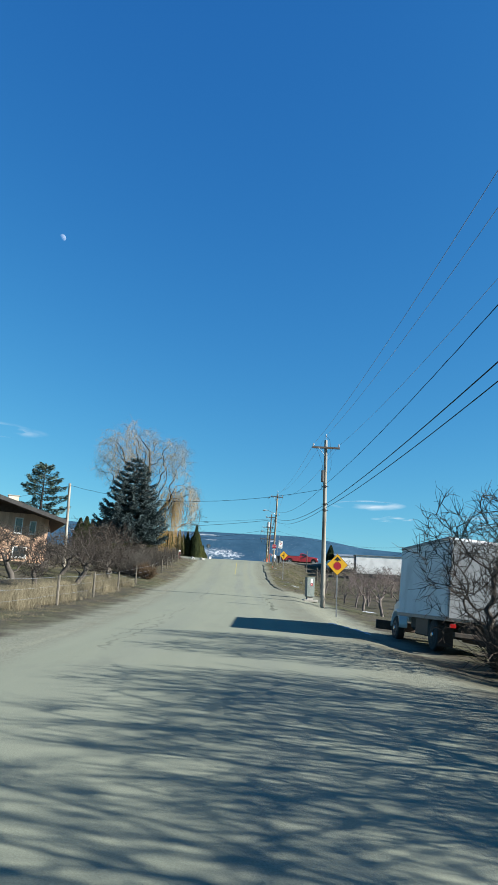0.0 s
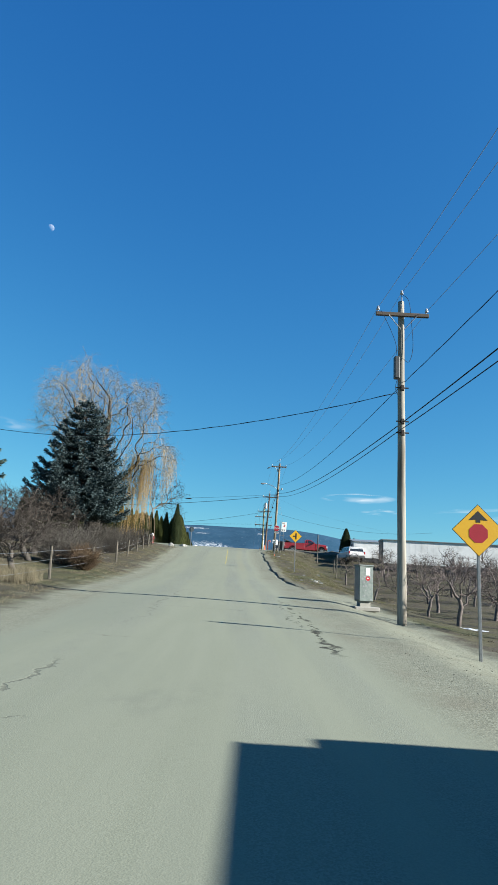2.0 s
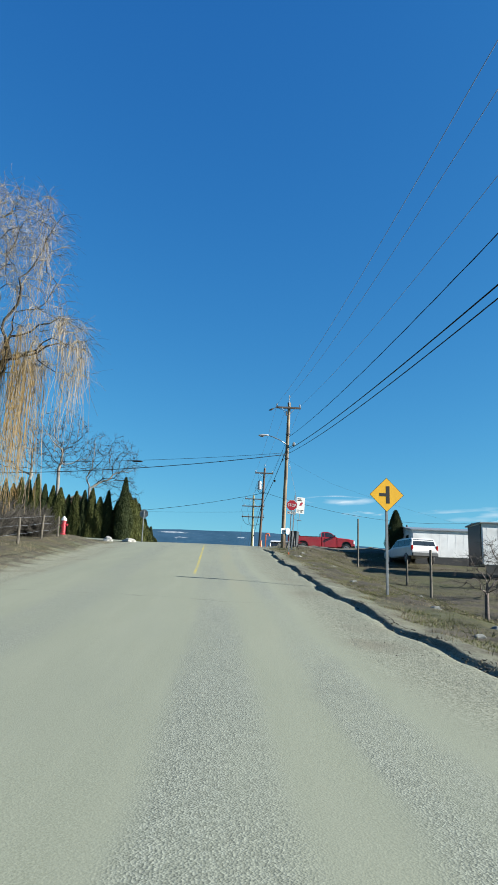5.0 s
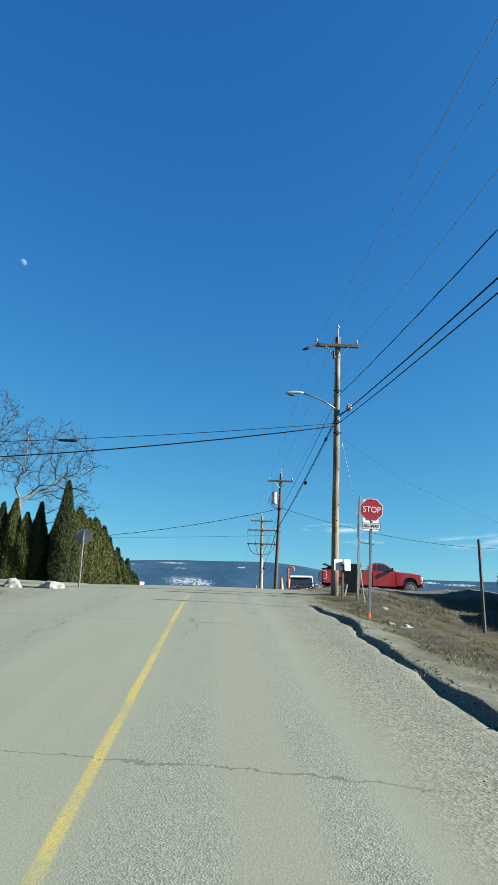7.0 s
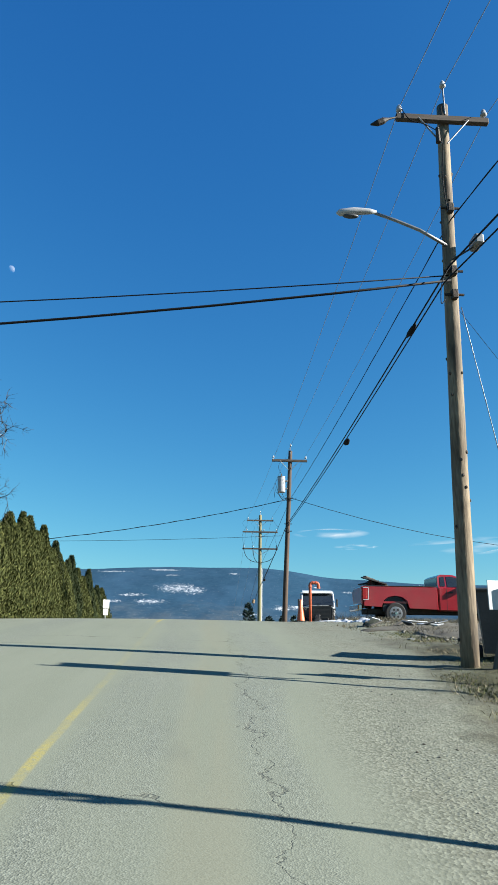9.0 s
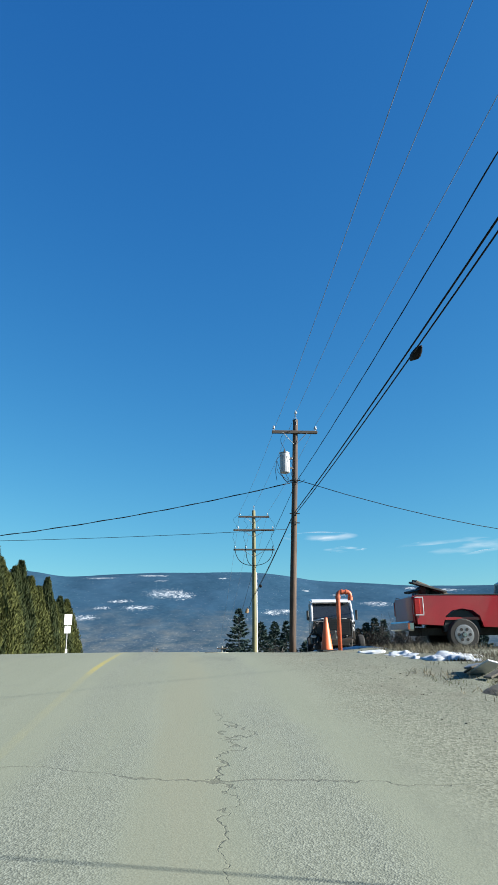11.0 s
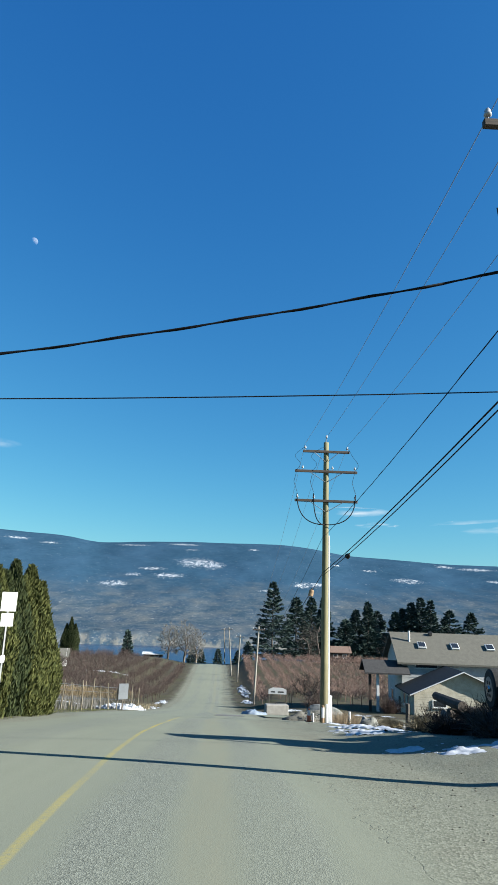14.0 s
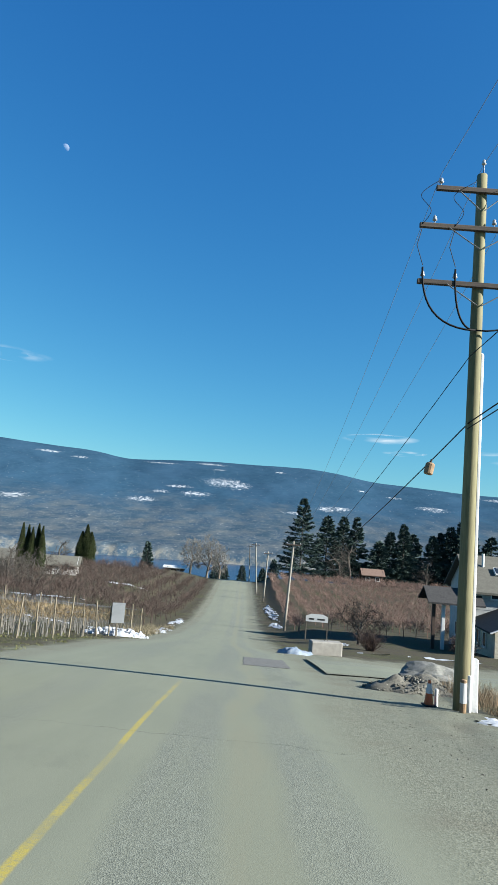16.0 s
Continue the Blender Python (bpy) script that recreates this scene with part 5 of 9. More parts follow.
# back of a stop sign at the side street
ob = thing("stop_sign", -5.0, 94.2, gz(-5.0, 94.2), "back of a grey stop sign facing the side street", "road sign", 170)
sign_post(ob, 2.2, 0.03)
plate("panel", ob, ring(8, 0.31, 0, 2.0, math.pi / 8), -0.045, 0.006, SIGN_BACK)


def bars(parent, x0, x1, z, y, h, mat, seed, words=2):
    rr = random.Random(seed)
    x = x0
    for i in range(words):
        w = (x1 - x0) / words * (0.55 + 0.35 * rr.random())
        plate("bar", parent, [(x, z), (x + w, z), (x + w, z + h), (x, z + h)], y, 0.002, mat)
        x += (x1 - x0) / words


# tall two-sided route sign
ob = thing("route_sign", 4.52, 90.1, gz(4.60, 90.1) + 0.30, "tall white two-sided tourist route sign on steel posts", "road sign", 5, ry=3)
sign_post(ob, 3.05, 0.03)
p = plate("panel", ob, [(0.10, 1.95), (0.62, 1.95), (0.62, 2.95), (0.10, 2.95)], -0.04, 0.01, WHITE_SIGN, "white sign panel with dark lettering bars")
bars(p, 0.15, 0.55, 2.82, -0.043, 0.06, BLACK_PAINT, 1, 1)
bars(p, 0.15, 0.48, 2.72, -0.043, 0.06, BLACK_PAINT, 2, 1)
plate("emblem", p, [(0.28, 2.42), (0.42, 2.44), (0.50, 2.60), (0.46, 2.68), (0.33, 2.58)], -0.043, 0.002, RED_SIGN)
for i in range(3):
    bars(p, 0.16, 0.56, 2.02 + 0.06 * i, -0.043, 0.035, BLACK_PAINT, 3 + i, 2)
plate("panel", ob, [(0.10, 2.14), (0.62, 2.14), (0.62, 2.155), (0.10, 2.155)], -0.043, 0.002, BLACK_PAINT)
part("side_panel", Mesh().box(0.03, 0.16, 2.35, 0.012, 0.30, 1.2, 0.0), WHITE_SIGN, ob, "white side panel")
part("strut", Mesh().tube([(0.34, 0.0, 1.55), (0.34, 0.0, 1.98)], 0.02, 6).tube([(0.05, 0, 1.55), (0.5, 0, 1.52)], 0.018, 6), STEEL, ob)
ob = thing("leaning_stake", 4.72, 90.0, gz(4.72, 90.0), "pale leaning wooden stake in the verge", "stake", 0, ry=-7)
part("stake", Mesh().box(0, 0, 0.5, 0.028, 0.028, 1.15, 0.004), PALE_STONE, ob)
ob = thing("notice_board", 4.20, 90.9, gz(4.20, 90.9) - 0.25, "small white notice board on a short wooden post", "sign", 10)
part("post", Mesh().box(0, 0, 0.55, 0.07, 0.07, 1.3, 0.006), POST_WOOD, ob)
for s, rot in ((-0.15, 0), (0.14, 30)):
    q = Mesh().box(0, 0, 0, 0.30, 0.015, 0.36, 0.003, pose(s, -0.04 - (0.06 if rot else 0), 1.32, 0, 0, rot))
    part("panel", q, WHITE_SIGN, ob)
plate("emblem", ob, [(-0.08, 1.28), (0.0, 1.28), (0.0, 1.34), (-0.08, 1.34)], -0.053, 0.002, RED_SIGN)
ob = thing("wooden_stub", 4.42, 91.9, gz(4.42, 91.9), "short sawn timber stub beside the pole", "stake", 0, ry=14)
part("stub", Mesh().tube([(0, 0, -0.1), (0, 0, 0.42)], [0.075, 0.06], 8), POST_WOOD, ob)
# sign seen edge-on by the hedge, and the white board below
ob = thing("street_sign", -6.59, 128.1, gz(-6.59, 128.1), "pale stacked road sign on a thin post by the hedge", "road sign", 48)
sign_post(ob, 8.6 - gz(-6.59, 128.1), 0.028)
h = 8.35 - gz(-6.59, 128.1)
plate("panel", ob, [(-0.25, h - 0.28), (0.25, h - 0.28), (0.25, h + 0.28), (-0.25, h + 0.28)], -0.04, 0.006, WHITE_SIGN)
plate("panel", ob, [(-0.2, h - 0.72), (0.2, h - 0.72), (0.2, h - 0.34), (-0.2, h - 0.34)], -0.04, 0.006, WHITE_SIGN)
plate("tab", ob, [(-0.07, h - 1.75), (0.07, h - 1.75), (0.07, h - 1.55), (-0.07, h - 1.55)], -0.035, 0.004, WHITE_SIGN)
ob = thing("notice_board", -7.9, 162.0, gz(-7.9, 162), "pale blue-white board on a post among vines", "sign", 20)
part("post", Mesh().box(0, 0.05, 0.75, 0.1, 0.1, 1.7, 0.01), POST_WOOD, ob)
part("panel", Mesh().box(0, 0, 1.35, 0.75, 0.06, 1.15, 0.01), SILVER_PANEL, ob)
ob = thing("farm_sign", 5.6, 180.5, gz(5.6, 180.5), "small arched white farm sign on two posts", "sign", -5)
for s in (-0.9, 0.9):
    part("post", Mesh().box(s, 0, 1.1, 0.1, 0.1, 2.3, 0.01), POST_WOOD, ob)
plate("panel", ob, [(-0.95, 1.5), (0.95, 1.5), (0.95, 1.95), (0.5, 2.15), (-0.5, 2.15), (-0.95, 1.95)], -0.06, 0.03, WHITE_SIGN)
bars(ob, -0.7, 0.75, 1.65, -0.064, 0.14, BLACK_PAINT, 8, 2)

# ---- community mailbox ----
ob = thing("community_mailbox", 4.85, 45.1, gz(4.85, 45.1) - 0.02, "green-grey patterned metal community mailbox on a concrete foot", "mailbox", 12)
part("footing", Mesh().box(0, 0, 0.06, 0.95, 0.75, 0.16, 0.03), CONCRETE, ob, "cracked concrete footing")
part("pedestal", Mesh().prism([(-0.16, 0.1), (0.16, 0.1), (0.13, 0.36), (-0.13, 0.36)], -0.2, 0.2, 0.01), CONCRETE, ob)
bd = part("body", Mesh().box(0, 0, 0.93, 0.52, 0.46, 1.22, 0.02), GREEN_METAL, ob)
part("cap", Mesh().box(0, 0, 1.56, 0.56, 0.50, 0.05, 0.015), GREEN_METAL, ob)
for i in range(6):
    part("door", Mesh().box(-0.265, -0.17 + i * 0.068, 0.93, 0.012, 0.06, 1.1, 0.004), SIGN_BACK, bd, "narrow grey locker door")
for i in range(26):
    rr = random.Random(i)
    cx, cz = -0.2 + 0.4 * rr.random(), 0.38 + 0.85 * rr.random()
    plate("leaf_print", bd, ring(7, 0.025 + 0.02 * rr.random(), cx, cz, rr.random()), -0.2335, 0.002, SIGN_BACK if i % 2 else GREEN_METAL)
plate("label_sticker", bd, [(-0.02, 1.22), (0.14, 1.22), (0.14, 1.48), (-0.02, 1.48)], -0.236, 0.002, WHITE_SIGN)
plate("round_emblem", bd, ring(18, 0.082, 0.06, 1.11), -0.236, 0.002, RED_SIGN, "round red emblem")
plate("emblem_mark", bd, [(0.02, 1.09), (0.10, 1.12), (0.02, 1.14)], -0.239, 0.002, WHITE_SIGN)

# ---- wheels and vehicles ----
def wheel(parent, x, y, z, r, w, rim_mat=None, hub=0.6):
    s = 1 if x > 0 else -1
    t = Mesh().tube([(x - w / 2, y, z), (x - w / 2 + 0.03, y, z), (x - w * 0.2, y, z), (x + w * 0.2, y, z), (x + w / 2 - 0.03, y, z), (x + w / 2, y, z)], [r * 0.9, r * 0.98, r, r, r * 0.98, r * 0.9], 22)
    ob = part("wheel", t, RUBBER, parent, "black rubber tyre")
    xo = x + s * (w / 2 - 0.02)
    part("rim", Mesh().tube([(xo - s * 0.02, y, z), (xo + s * 0.025, y, z), (xo + s * 0.03, y, z)], [r * hub, r * hub, r * hub * 0.85], 20), rim_mat or STEEL, ob)
    for k in range(6):
        a = k * math.pi / 3
        part("spoke_hole", Mesh().tube([(xo + s * 0.031, y + math.cos(a) * r * hub * 0.58, z + math.sin(a) * r * hub * 0.58), (xo + s * 0.036, y + math.cos(a) * r * hub * 0.58, z + math.sin(a) * r * hub * 0.58)], r * 0.10, 8), RUBBER, ob)
    part("hub_cap", Mesh().tube([(xo + s * 0.03, y, z), (xo + s * 0.06, y, z)], [r * 0.18, r * 0.13], 10), CHROME, ob)


def pickup():
    """A long-bed pickup with a short cab; its nose points to local +y."""
    ob = thing("pickup_truck", 9.06, 108.28, gz(9.0, 108.3) - 0.05, "deep red pickup truck parked on gravel", "pickup truck", -92)
    W = 1.0
    side = [(-2.84, 0.66), (-2.18, 0.62), (-2.10, 0.86), (-1.92, 1.0), (-1.65, 1.05), (-1.38, 1.0), (-1.20, 0.86), (-1.12, 0.58), (-0.04, 0.54), (-0.04, 1.36), (-2.86, 1.40)]
    bed = part("bed", Mesh().prism(side, W - 0.08, W, 0.015).prism(side, -W, -W + 0.08, 0.015).box(0, -1.44, 0.80, 2 * W - 0.16, 2.76, 0.07), RED_PAINT, ob, "long red truck bed")
    part("tailgate", Mesh().box(0, -2.87, 1.03, 2 * W - 0.22, 0.08, 0.70, 0.03), RED_PAINT, ob)
    part("headboard", Mesh().box(0, -0.08, 1.05, 2 * W - 0.18, 0.06, 0.6, 0.01), RED_PAINT, ob)
    for s in (-1, 1):
        part("rail_cap", Mesh().box(s * (W - 0.045), -1.46, 1.395, 0.11, 2.76, 0.03, 0.01), BLACK_PAINT, bed)
    part("body", Mesh().prism([(0.0, 0.50), (1.36, 0.48), (1.36, 1.24), (1.28, 1.34), (0.0, 1.37)], -W, W, 0.04), RED_PAINT, ob)
    nose = [(1.34, 0.52), (1.72, 0.52), (1.76, 0.80), (1.90, 1.0), (2.18, 1.08), (2.46, 1.0), (2.60, 0.80), (2.64, 0.60), (2.86, 0.66), (2.93, 0.80), (2.92, 1.10), (2.82, 1.20), (2.3, 1.29), (1.34, 1.36)]
    part("bonnet", Mesh().prism(nose, -W, W, 0.06), RED_PAINT, ob)
    sec = [(0.0, 1.36, W - 0.02), (1.42, 1.33, W - 0.03), (0.86, 1.76, W - 0.16), (0.62, 1.85, W - 0.2), (0.16, 1.86, W - 0.2), (0.02, 1.78, W - 0.16)]
    v = [(-w, y, z) for y, z, w in sec] + [(w, y, z) for y, z, w in sec]
    c = part("cab", Mesh().add(v, [(0, 1, 2, 3, 4, 5), (11, 10, 9, 8, 7, 6)] + [(i, i + 6, (i + 1) % 6 + 6, (i + 1) % 6) for i in range(6)]), RED_PAINT, ob)
    for s in (-1, 1):
        def q(y, z):
            t = (z - 1.36) / 0.5
            return (s * (W - 0.02 - 0.18 * t + 0.014), y, z)

        def pane(name, pts):
            part(name, Mesh().add(pts, [tuple(range(len(pts))) if s > 0 else tuple(range(len(pts) - 1, -1, -1))]), GLASS, c)
        pane("side_window", [q(0.36, 1.39), q(1.26, 1.39), q(0.86, 1.70), q(0.60, 1.78), q(0.36, 1.78)])
        pane("quarter_window", [q(0.09, 1.41), q(0.28, 1.41), q(0.28, 1.78), q(0.12, 1.76)])
        for y in (0.30, 1.36):
            part("door_gap", Mesh().box(s * (W + 0.001), y, 0.92, 0.006, 0.014, 0.78), BLACK_PAINT, ob)
        part("door_handle", Mesh().box(s * (W + 0.015), 0.44, 1.18, 0.03, 0.2, 0.05, 0.01), BLACK_PAINT, ob)
        part("mirror", Mesh().box(s * (W + 0.14), 1.16, 1.46, 0.24, 0.1, 0.22, 0.04), BLACK_PAINT, ob)
        lamp_ = part("tail_lamp", Mesh().box(s * (W - 0.03), -2.82, 1.10, 0.14, 0.18, 0.42, 0.03), LENS_RED, ob)
        part("lamp_trim", Mesh().box(s * (W + 0.036), -2.77, 1.33, 0.012, 0.22, 0.025, 0.004).box(s * (W + 0.036), -2.77, 0.89, 0.012, 0.22, 0.025, 0.004).box(s * (W + 0.036), -2.67, 1.11, 0.012, 0.025, 0.44, 0.004), LENS_CLEAR, lamp_, "pale lamp outline")
        part("headlamp", Mesh().box(s * (W - 0.14), 2.84, 0.98, 0.30, 0.16, 0.28, 0.04), LENS_CLEAR, ob)
        for y in (-1.65, 2.18):
            part("wheel_arch", Mesh().prism([(y + 0.47 * math.cos(a), 0.52 + 0.5 * math.sin(a)) for a in np.linspace(-0.1, math.pi + 0.1, 14)], s * (W - 0.22) - 0.1, s * (W - 0.22) + 0.1), BLACK_PAINT, ob, "dark wheel arch")
            wheel(ob, s * (W - 0.13), y, 0.40, 0.40, 0.25, None, 0.62)
    part("windscreen", Mesh().add([(-W + 0.12, 1.40, 1.37), (W - 0.12, 1.40, 1.37), (W - 0.2, 0.90, 1.745), (-W + 0.2, 0.90, 1.745)], [(0, 1, 2, 3)]), GLASS, c)
    part("rear_window", Mesh().add([(-W + 0.2, -0.004, 1.42), (-W + 0.24, 0.008, 1.74), (W - 0.24, 0.008, 1.74), (W - 0.2, -0.004, 1.42)], [(0, 1, 2, 3)]), GLASS, c)
    part("rear_bumper", Mesh().box(0, -2.98, 0.62, 1.92, 0.18, 0.24, 0.04), CHROME, ob, "dull chrome rear bumper")
    part("front_bumper", Mesh().box(0, 2.94, 0.62, 1.94, 0.16, 0.28, 0.06), CHROME, ob, "chrome front bumper")
    part("grille", Mesh().box(0, 2.91, 0.97, 1.25, 0.06, 0.32, 0.03), BLACK_PAINT, ob)
    part("chassis", Mesh().box(0, -0.2, 0.48, 1.2, 4.9, 0.2, 0.02), RUST_STEEL, ob)
    return ob


pickup()
zb = gz(9.0, 108.3) + 0.78
ob = part("junk", Mesh().blob((0, 0, 0.38), (0.42, 0.6, 0.42), 0.5, 3), RUST_STEEL)
ob.matrix_basis = pose(6.75, 108.3, zb)
tagged(ob, "heap of dark junk in the truck bed", "junk")
rr = random.Random(5)
for i, (x, dx, dz, ln, mt) in enumerate(((6.75, 14, 0.80, 1.0, BLACK_PAINT), (6.9, 20, 0.78, 1.1, POST_WOOD), (6.6, -12, 0.74, 0.8, RUST_STEEL), (7.2, 24, 0.68, 1.0, DARK_TIMBER), (8.1, 0, 0.60, 1.9, DARK_TIMBER), (8.2, 2, 0.62, 1.6, POST_WOOD))):
    ob = part("plank", Mesh().box(0, 0, 0, ln, 0.26, 0.05, 0.006), mt)
    ob.matrix_basis = pose(x, 108.0 + 0.14 * i, zb + dz, rr.uniform(-12, 12), dx, rr.uniform(-14, 14) if i < 4 else 0)
    tagged(ob, "old brown board lying across the truck bed", "plank", "boards in the truck bed")


def suv():
    ob = thing("parked_suv", 12.5, 92.6, gz(12.5, 92.6) + 0.05, "white parked estate car beyond the orchard", "car", 9)
    ob.matrix_basis = ob.matrix_basis @ Matrix.Diagonal((1.04, 0.98, 1.12, 1))
    W = 0.86
    part("body", Mesh().prism([(-2.1, 0.42), (2.05, 0.40), (2.15, 0.6), (2.05, 0.82), (1.0, 0.95), (-2.1, 0.98), (-2.18, 0.7)], -W, W, 0.06), WHITE_CAR, ob)
    sec = [(-2.08, 0.95, W - 0.03), (1.05, 0.93, W - 0.03), (0.35, 1.40, W - 0.17), (-0.4, 1.46, W - 0.18), (-1.75, 1.42, W - 0.18), (-1.95, 1.3, W - 0.14)]
    v = [(-w, y, z) for y, z, w in sec] + [(w, y, z) for y, z, w in sec]
    cab = part("cab", Mesh().add(v, [(0, 1, 2, 3, 4, 5), (11, 10, 9, 8, 7, 6)] + [(i, i + 6, (i + 1) % 6 + 6, (i + 1) % 6) for i in range(6)]), WHITE_CAR, ob)
    for s in (-1, 1):
        def q(y, z):
            return (s * (W - 0.03 - 0.15 * (z - 0.95) / 0.5 + 0.012), y, z)
        for y0, y1 in ((-1.8, -1.0), (-0.95, -0.1), (-0.05, 0.75)):
            w4 = [q(y0, 1.0), q(y1, 1.0), q(y1 - (0.3 if y1 > 0.5 else 0), 1.36), q(y0, 1.36)]
            part("side_window", Mesh().add(w4, [(0, 1, 2, 3) if s > 0 else (3, 2, 1, 0)]), GLASS, cab)
        part("tail_lamp", Mesh().box(s * (W - 0.06), -2.12, 0.85, 0.14, 0.08, 0.3, 0.02), LENS_RED, ob)
        for y in (-1.35, 1.35):
            wheel(ob, s * (W - 0.1), y, 0.33, 0.33, 0.2)
    part("rear_window", Mesh().add([(-W + 0.14, -2.075, 1.0), (-W + 0.22, -1.93, 1.34), (W - 0.22, -1.93, 1.34), (W - 0.14, -2.075, 1.0)], [(0, 1, 2, 3)]), GLASS, cab)
    part("windscreen", Mesh().add([(-W + 0.1, 1.03, 0.97), (W - 0.1, 1.03, 0.97), (W - 0.2, 0.4, 1.385), (-W + 0.2, 0.4, 1.385)], [(0, 1, 2, 3)]), GLASS, cab)
    part("bumper", Mesh().box(0, -2.18, 0.5, 1.66, 0.16, 0.22, 0.04), BIN_GREY, ob)


suv()


def box_truck():
    x, y = 7.36, 20.30
    z = gz(x, 22) + 0.0
    ob = thing("box_truck", x, y, z, "white box truck leaning where it is parked half on the verge", "truck", 2.3, ry=4)
    H0, H1, W, L = 0.90, 3.27, 1.12, 4.95
    bx = part("cargo_box", Mesh().box(0, L / 2, (H0 + H1) / 2, 2 * W, L, H1 - H0, 0.05), WHITE_PANEL, ob, "white aluminium cargo box")
    for s in (-1, 1):
        for k in range(9):
            part("rivet_strip", Mesh().box(s * (W + 0.001), 0.35 + k * 0.54, (H0 + H1) / 2, 0.006, 0.03, H1 - H0 - 0.1, 0.002), WHITE_PANEL, bx)
        part("side_rail", Mesh().box(s * (W + 0.01), L / 2, H0 + 0.05, 0.03, L, 0.12, 0.01), STEEL, bx)
        part("top_rail", Mesh().box(s * (W + 0.006), L / 2, H1 - 0.05, 0.03, L, 0.1, 0.01), STEEL, bx)
        part("rear_lamp", Mesh().box(s * 0.9, -0.03, H0 - 0.12, 0.18, 0.05, 0.12, 0.01), LENS_RED, ob)
        wheel(ob, s * 0.92, 1.15, 0.46, 0.46, 0.3, RUST_STEEL)
        wheel(ob, s * 0.88, 5.6, 0.44, 0.44, 0.26, BIN_GREY)
        part("mudflap", Mesh().box(s * 0.9, 0.5, 0.45, 0.45, 0.02, 0.55, 0.005), RUBBER, ob)
    part("rear_door", Mesh().box(0, -0.02, (H0 + H1) / 2, 2 * W - 0.18, 0.05, H1 - H0 - 0.16, 0.01), SILVER_PANEL, bx, "roller shutter rear door")
    part("frame", Mesh().box(-0.4, 3.0, 0.85, 0.14, 6.2, 0.22, 0.02).box(0.4, 3.0, 0.85, 0.14, 6.2, 0.22, 0.02).box(0, 1.15, 0.5, 1.6, 0.14, 0.14, 0.03), RUST_STEEL, ob)
    part("fuel_tank", Mesh().box(-0.75, 3.2, 0.72, 0.45, 1.2, 0.45, 0.08), RUST_STEEL, ob)
    # added black boxes: they block sun under the cargo box and fill its shade
    part("underbody_filler", Mesh().box(-0.86, 2.3, 0.68, 0.4, 1.3, 0.6, 0.03), PLASTIC, ob, "added black box filling the shade under the truck")
    part("underbody_filler", Mesh().box(0.0, 2.6, 0.66, 0.9, 4.0, 0.5, 0.03), PLASTIC, ob)
    part("underbody_filler", Mesh().box(0.86, 2.5, 0.62, 0.4, 1.9, 0.66, 0.03), PLASTIC, ob)
    part("underrun_bar", Mesh().box(0, -0.02, 0.55, 1.7, 0.1, 0.14, 0.02), RUST_STEEL, ob)
    part("cooling_unit", Mesh().box(0, L + 0.17, 2.55, 1.7, 0.34, 1.2, 0.06), WHITE_PANEL, bx, "white unit on the front of the box")
    cab = part("cab", Mesh().prism([(5.05, 0.72), (6.9, 0.72), (6.95, 1.25), (6.5, 1.42), (6.0, 1.5), (5.75, 1.85), (5.05, 1.9)], -0.74, 0.74, 0.07), WHITE_CAR, ob, "low narrow white cab")
    for s in (-1, 1):
        part("cab_window", Mesh().add([(s * 0.745, 5.2, 1.48), (s * 0.745, 5.9, 1.48), (s * 0.745, 5.7, 1.78), (s * 0.745, 5.2, 1.8)], [(0, 1, 2, 3) if s > 0 else (3, 2, 1, 0)]), GLASS, cab)
        arch = [(5.6 + 0.62 * math.cos(a), 0.46 + 0.66 * math.sin(a)) for a in np.linspace(0.05, 3.09, 13)] + [(5.6 + 0.54 * math.cos(a), 0.46 + 0.57 * math.sin(a)) for a in np.linspace(3.09, 0.05, 13)]
        v = [(e, y_, z_) for e in (s * 0.74, s * 1.02) for y_, z_ in arch]
        part("fender", Mesh().add(v, [(k, (k + 1) % 26, (k + 1) % 26 + 26, k + 26) for k in range(26)] + [(b + k, b + k + 1, b + 24 - k, b + 25 - k) for b in (0, 26) for k in range(12)]), WHITE_CAR, ob, "rounded pale front fender", smooth=True)
    part("front_bumper", Mesh().box(-0.1, 7.1, 0.48, 2.5, 0.12, 0.34, 0.02), DARK_TIMBER, ob, "dark reddish brown front beam")


box_truck()


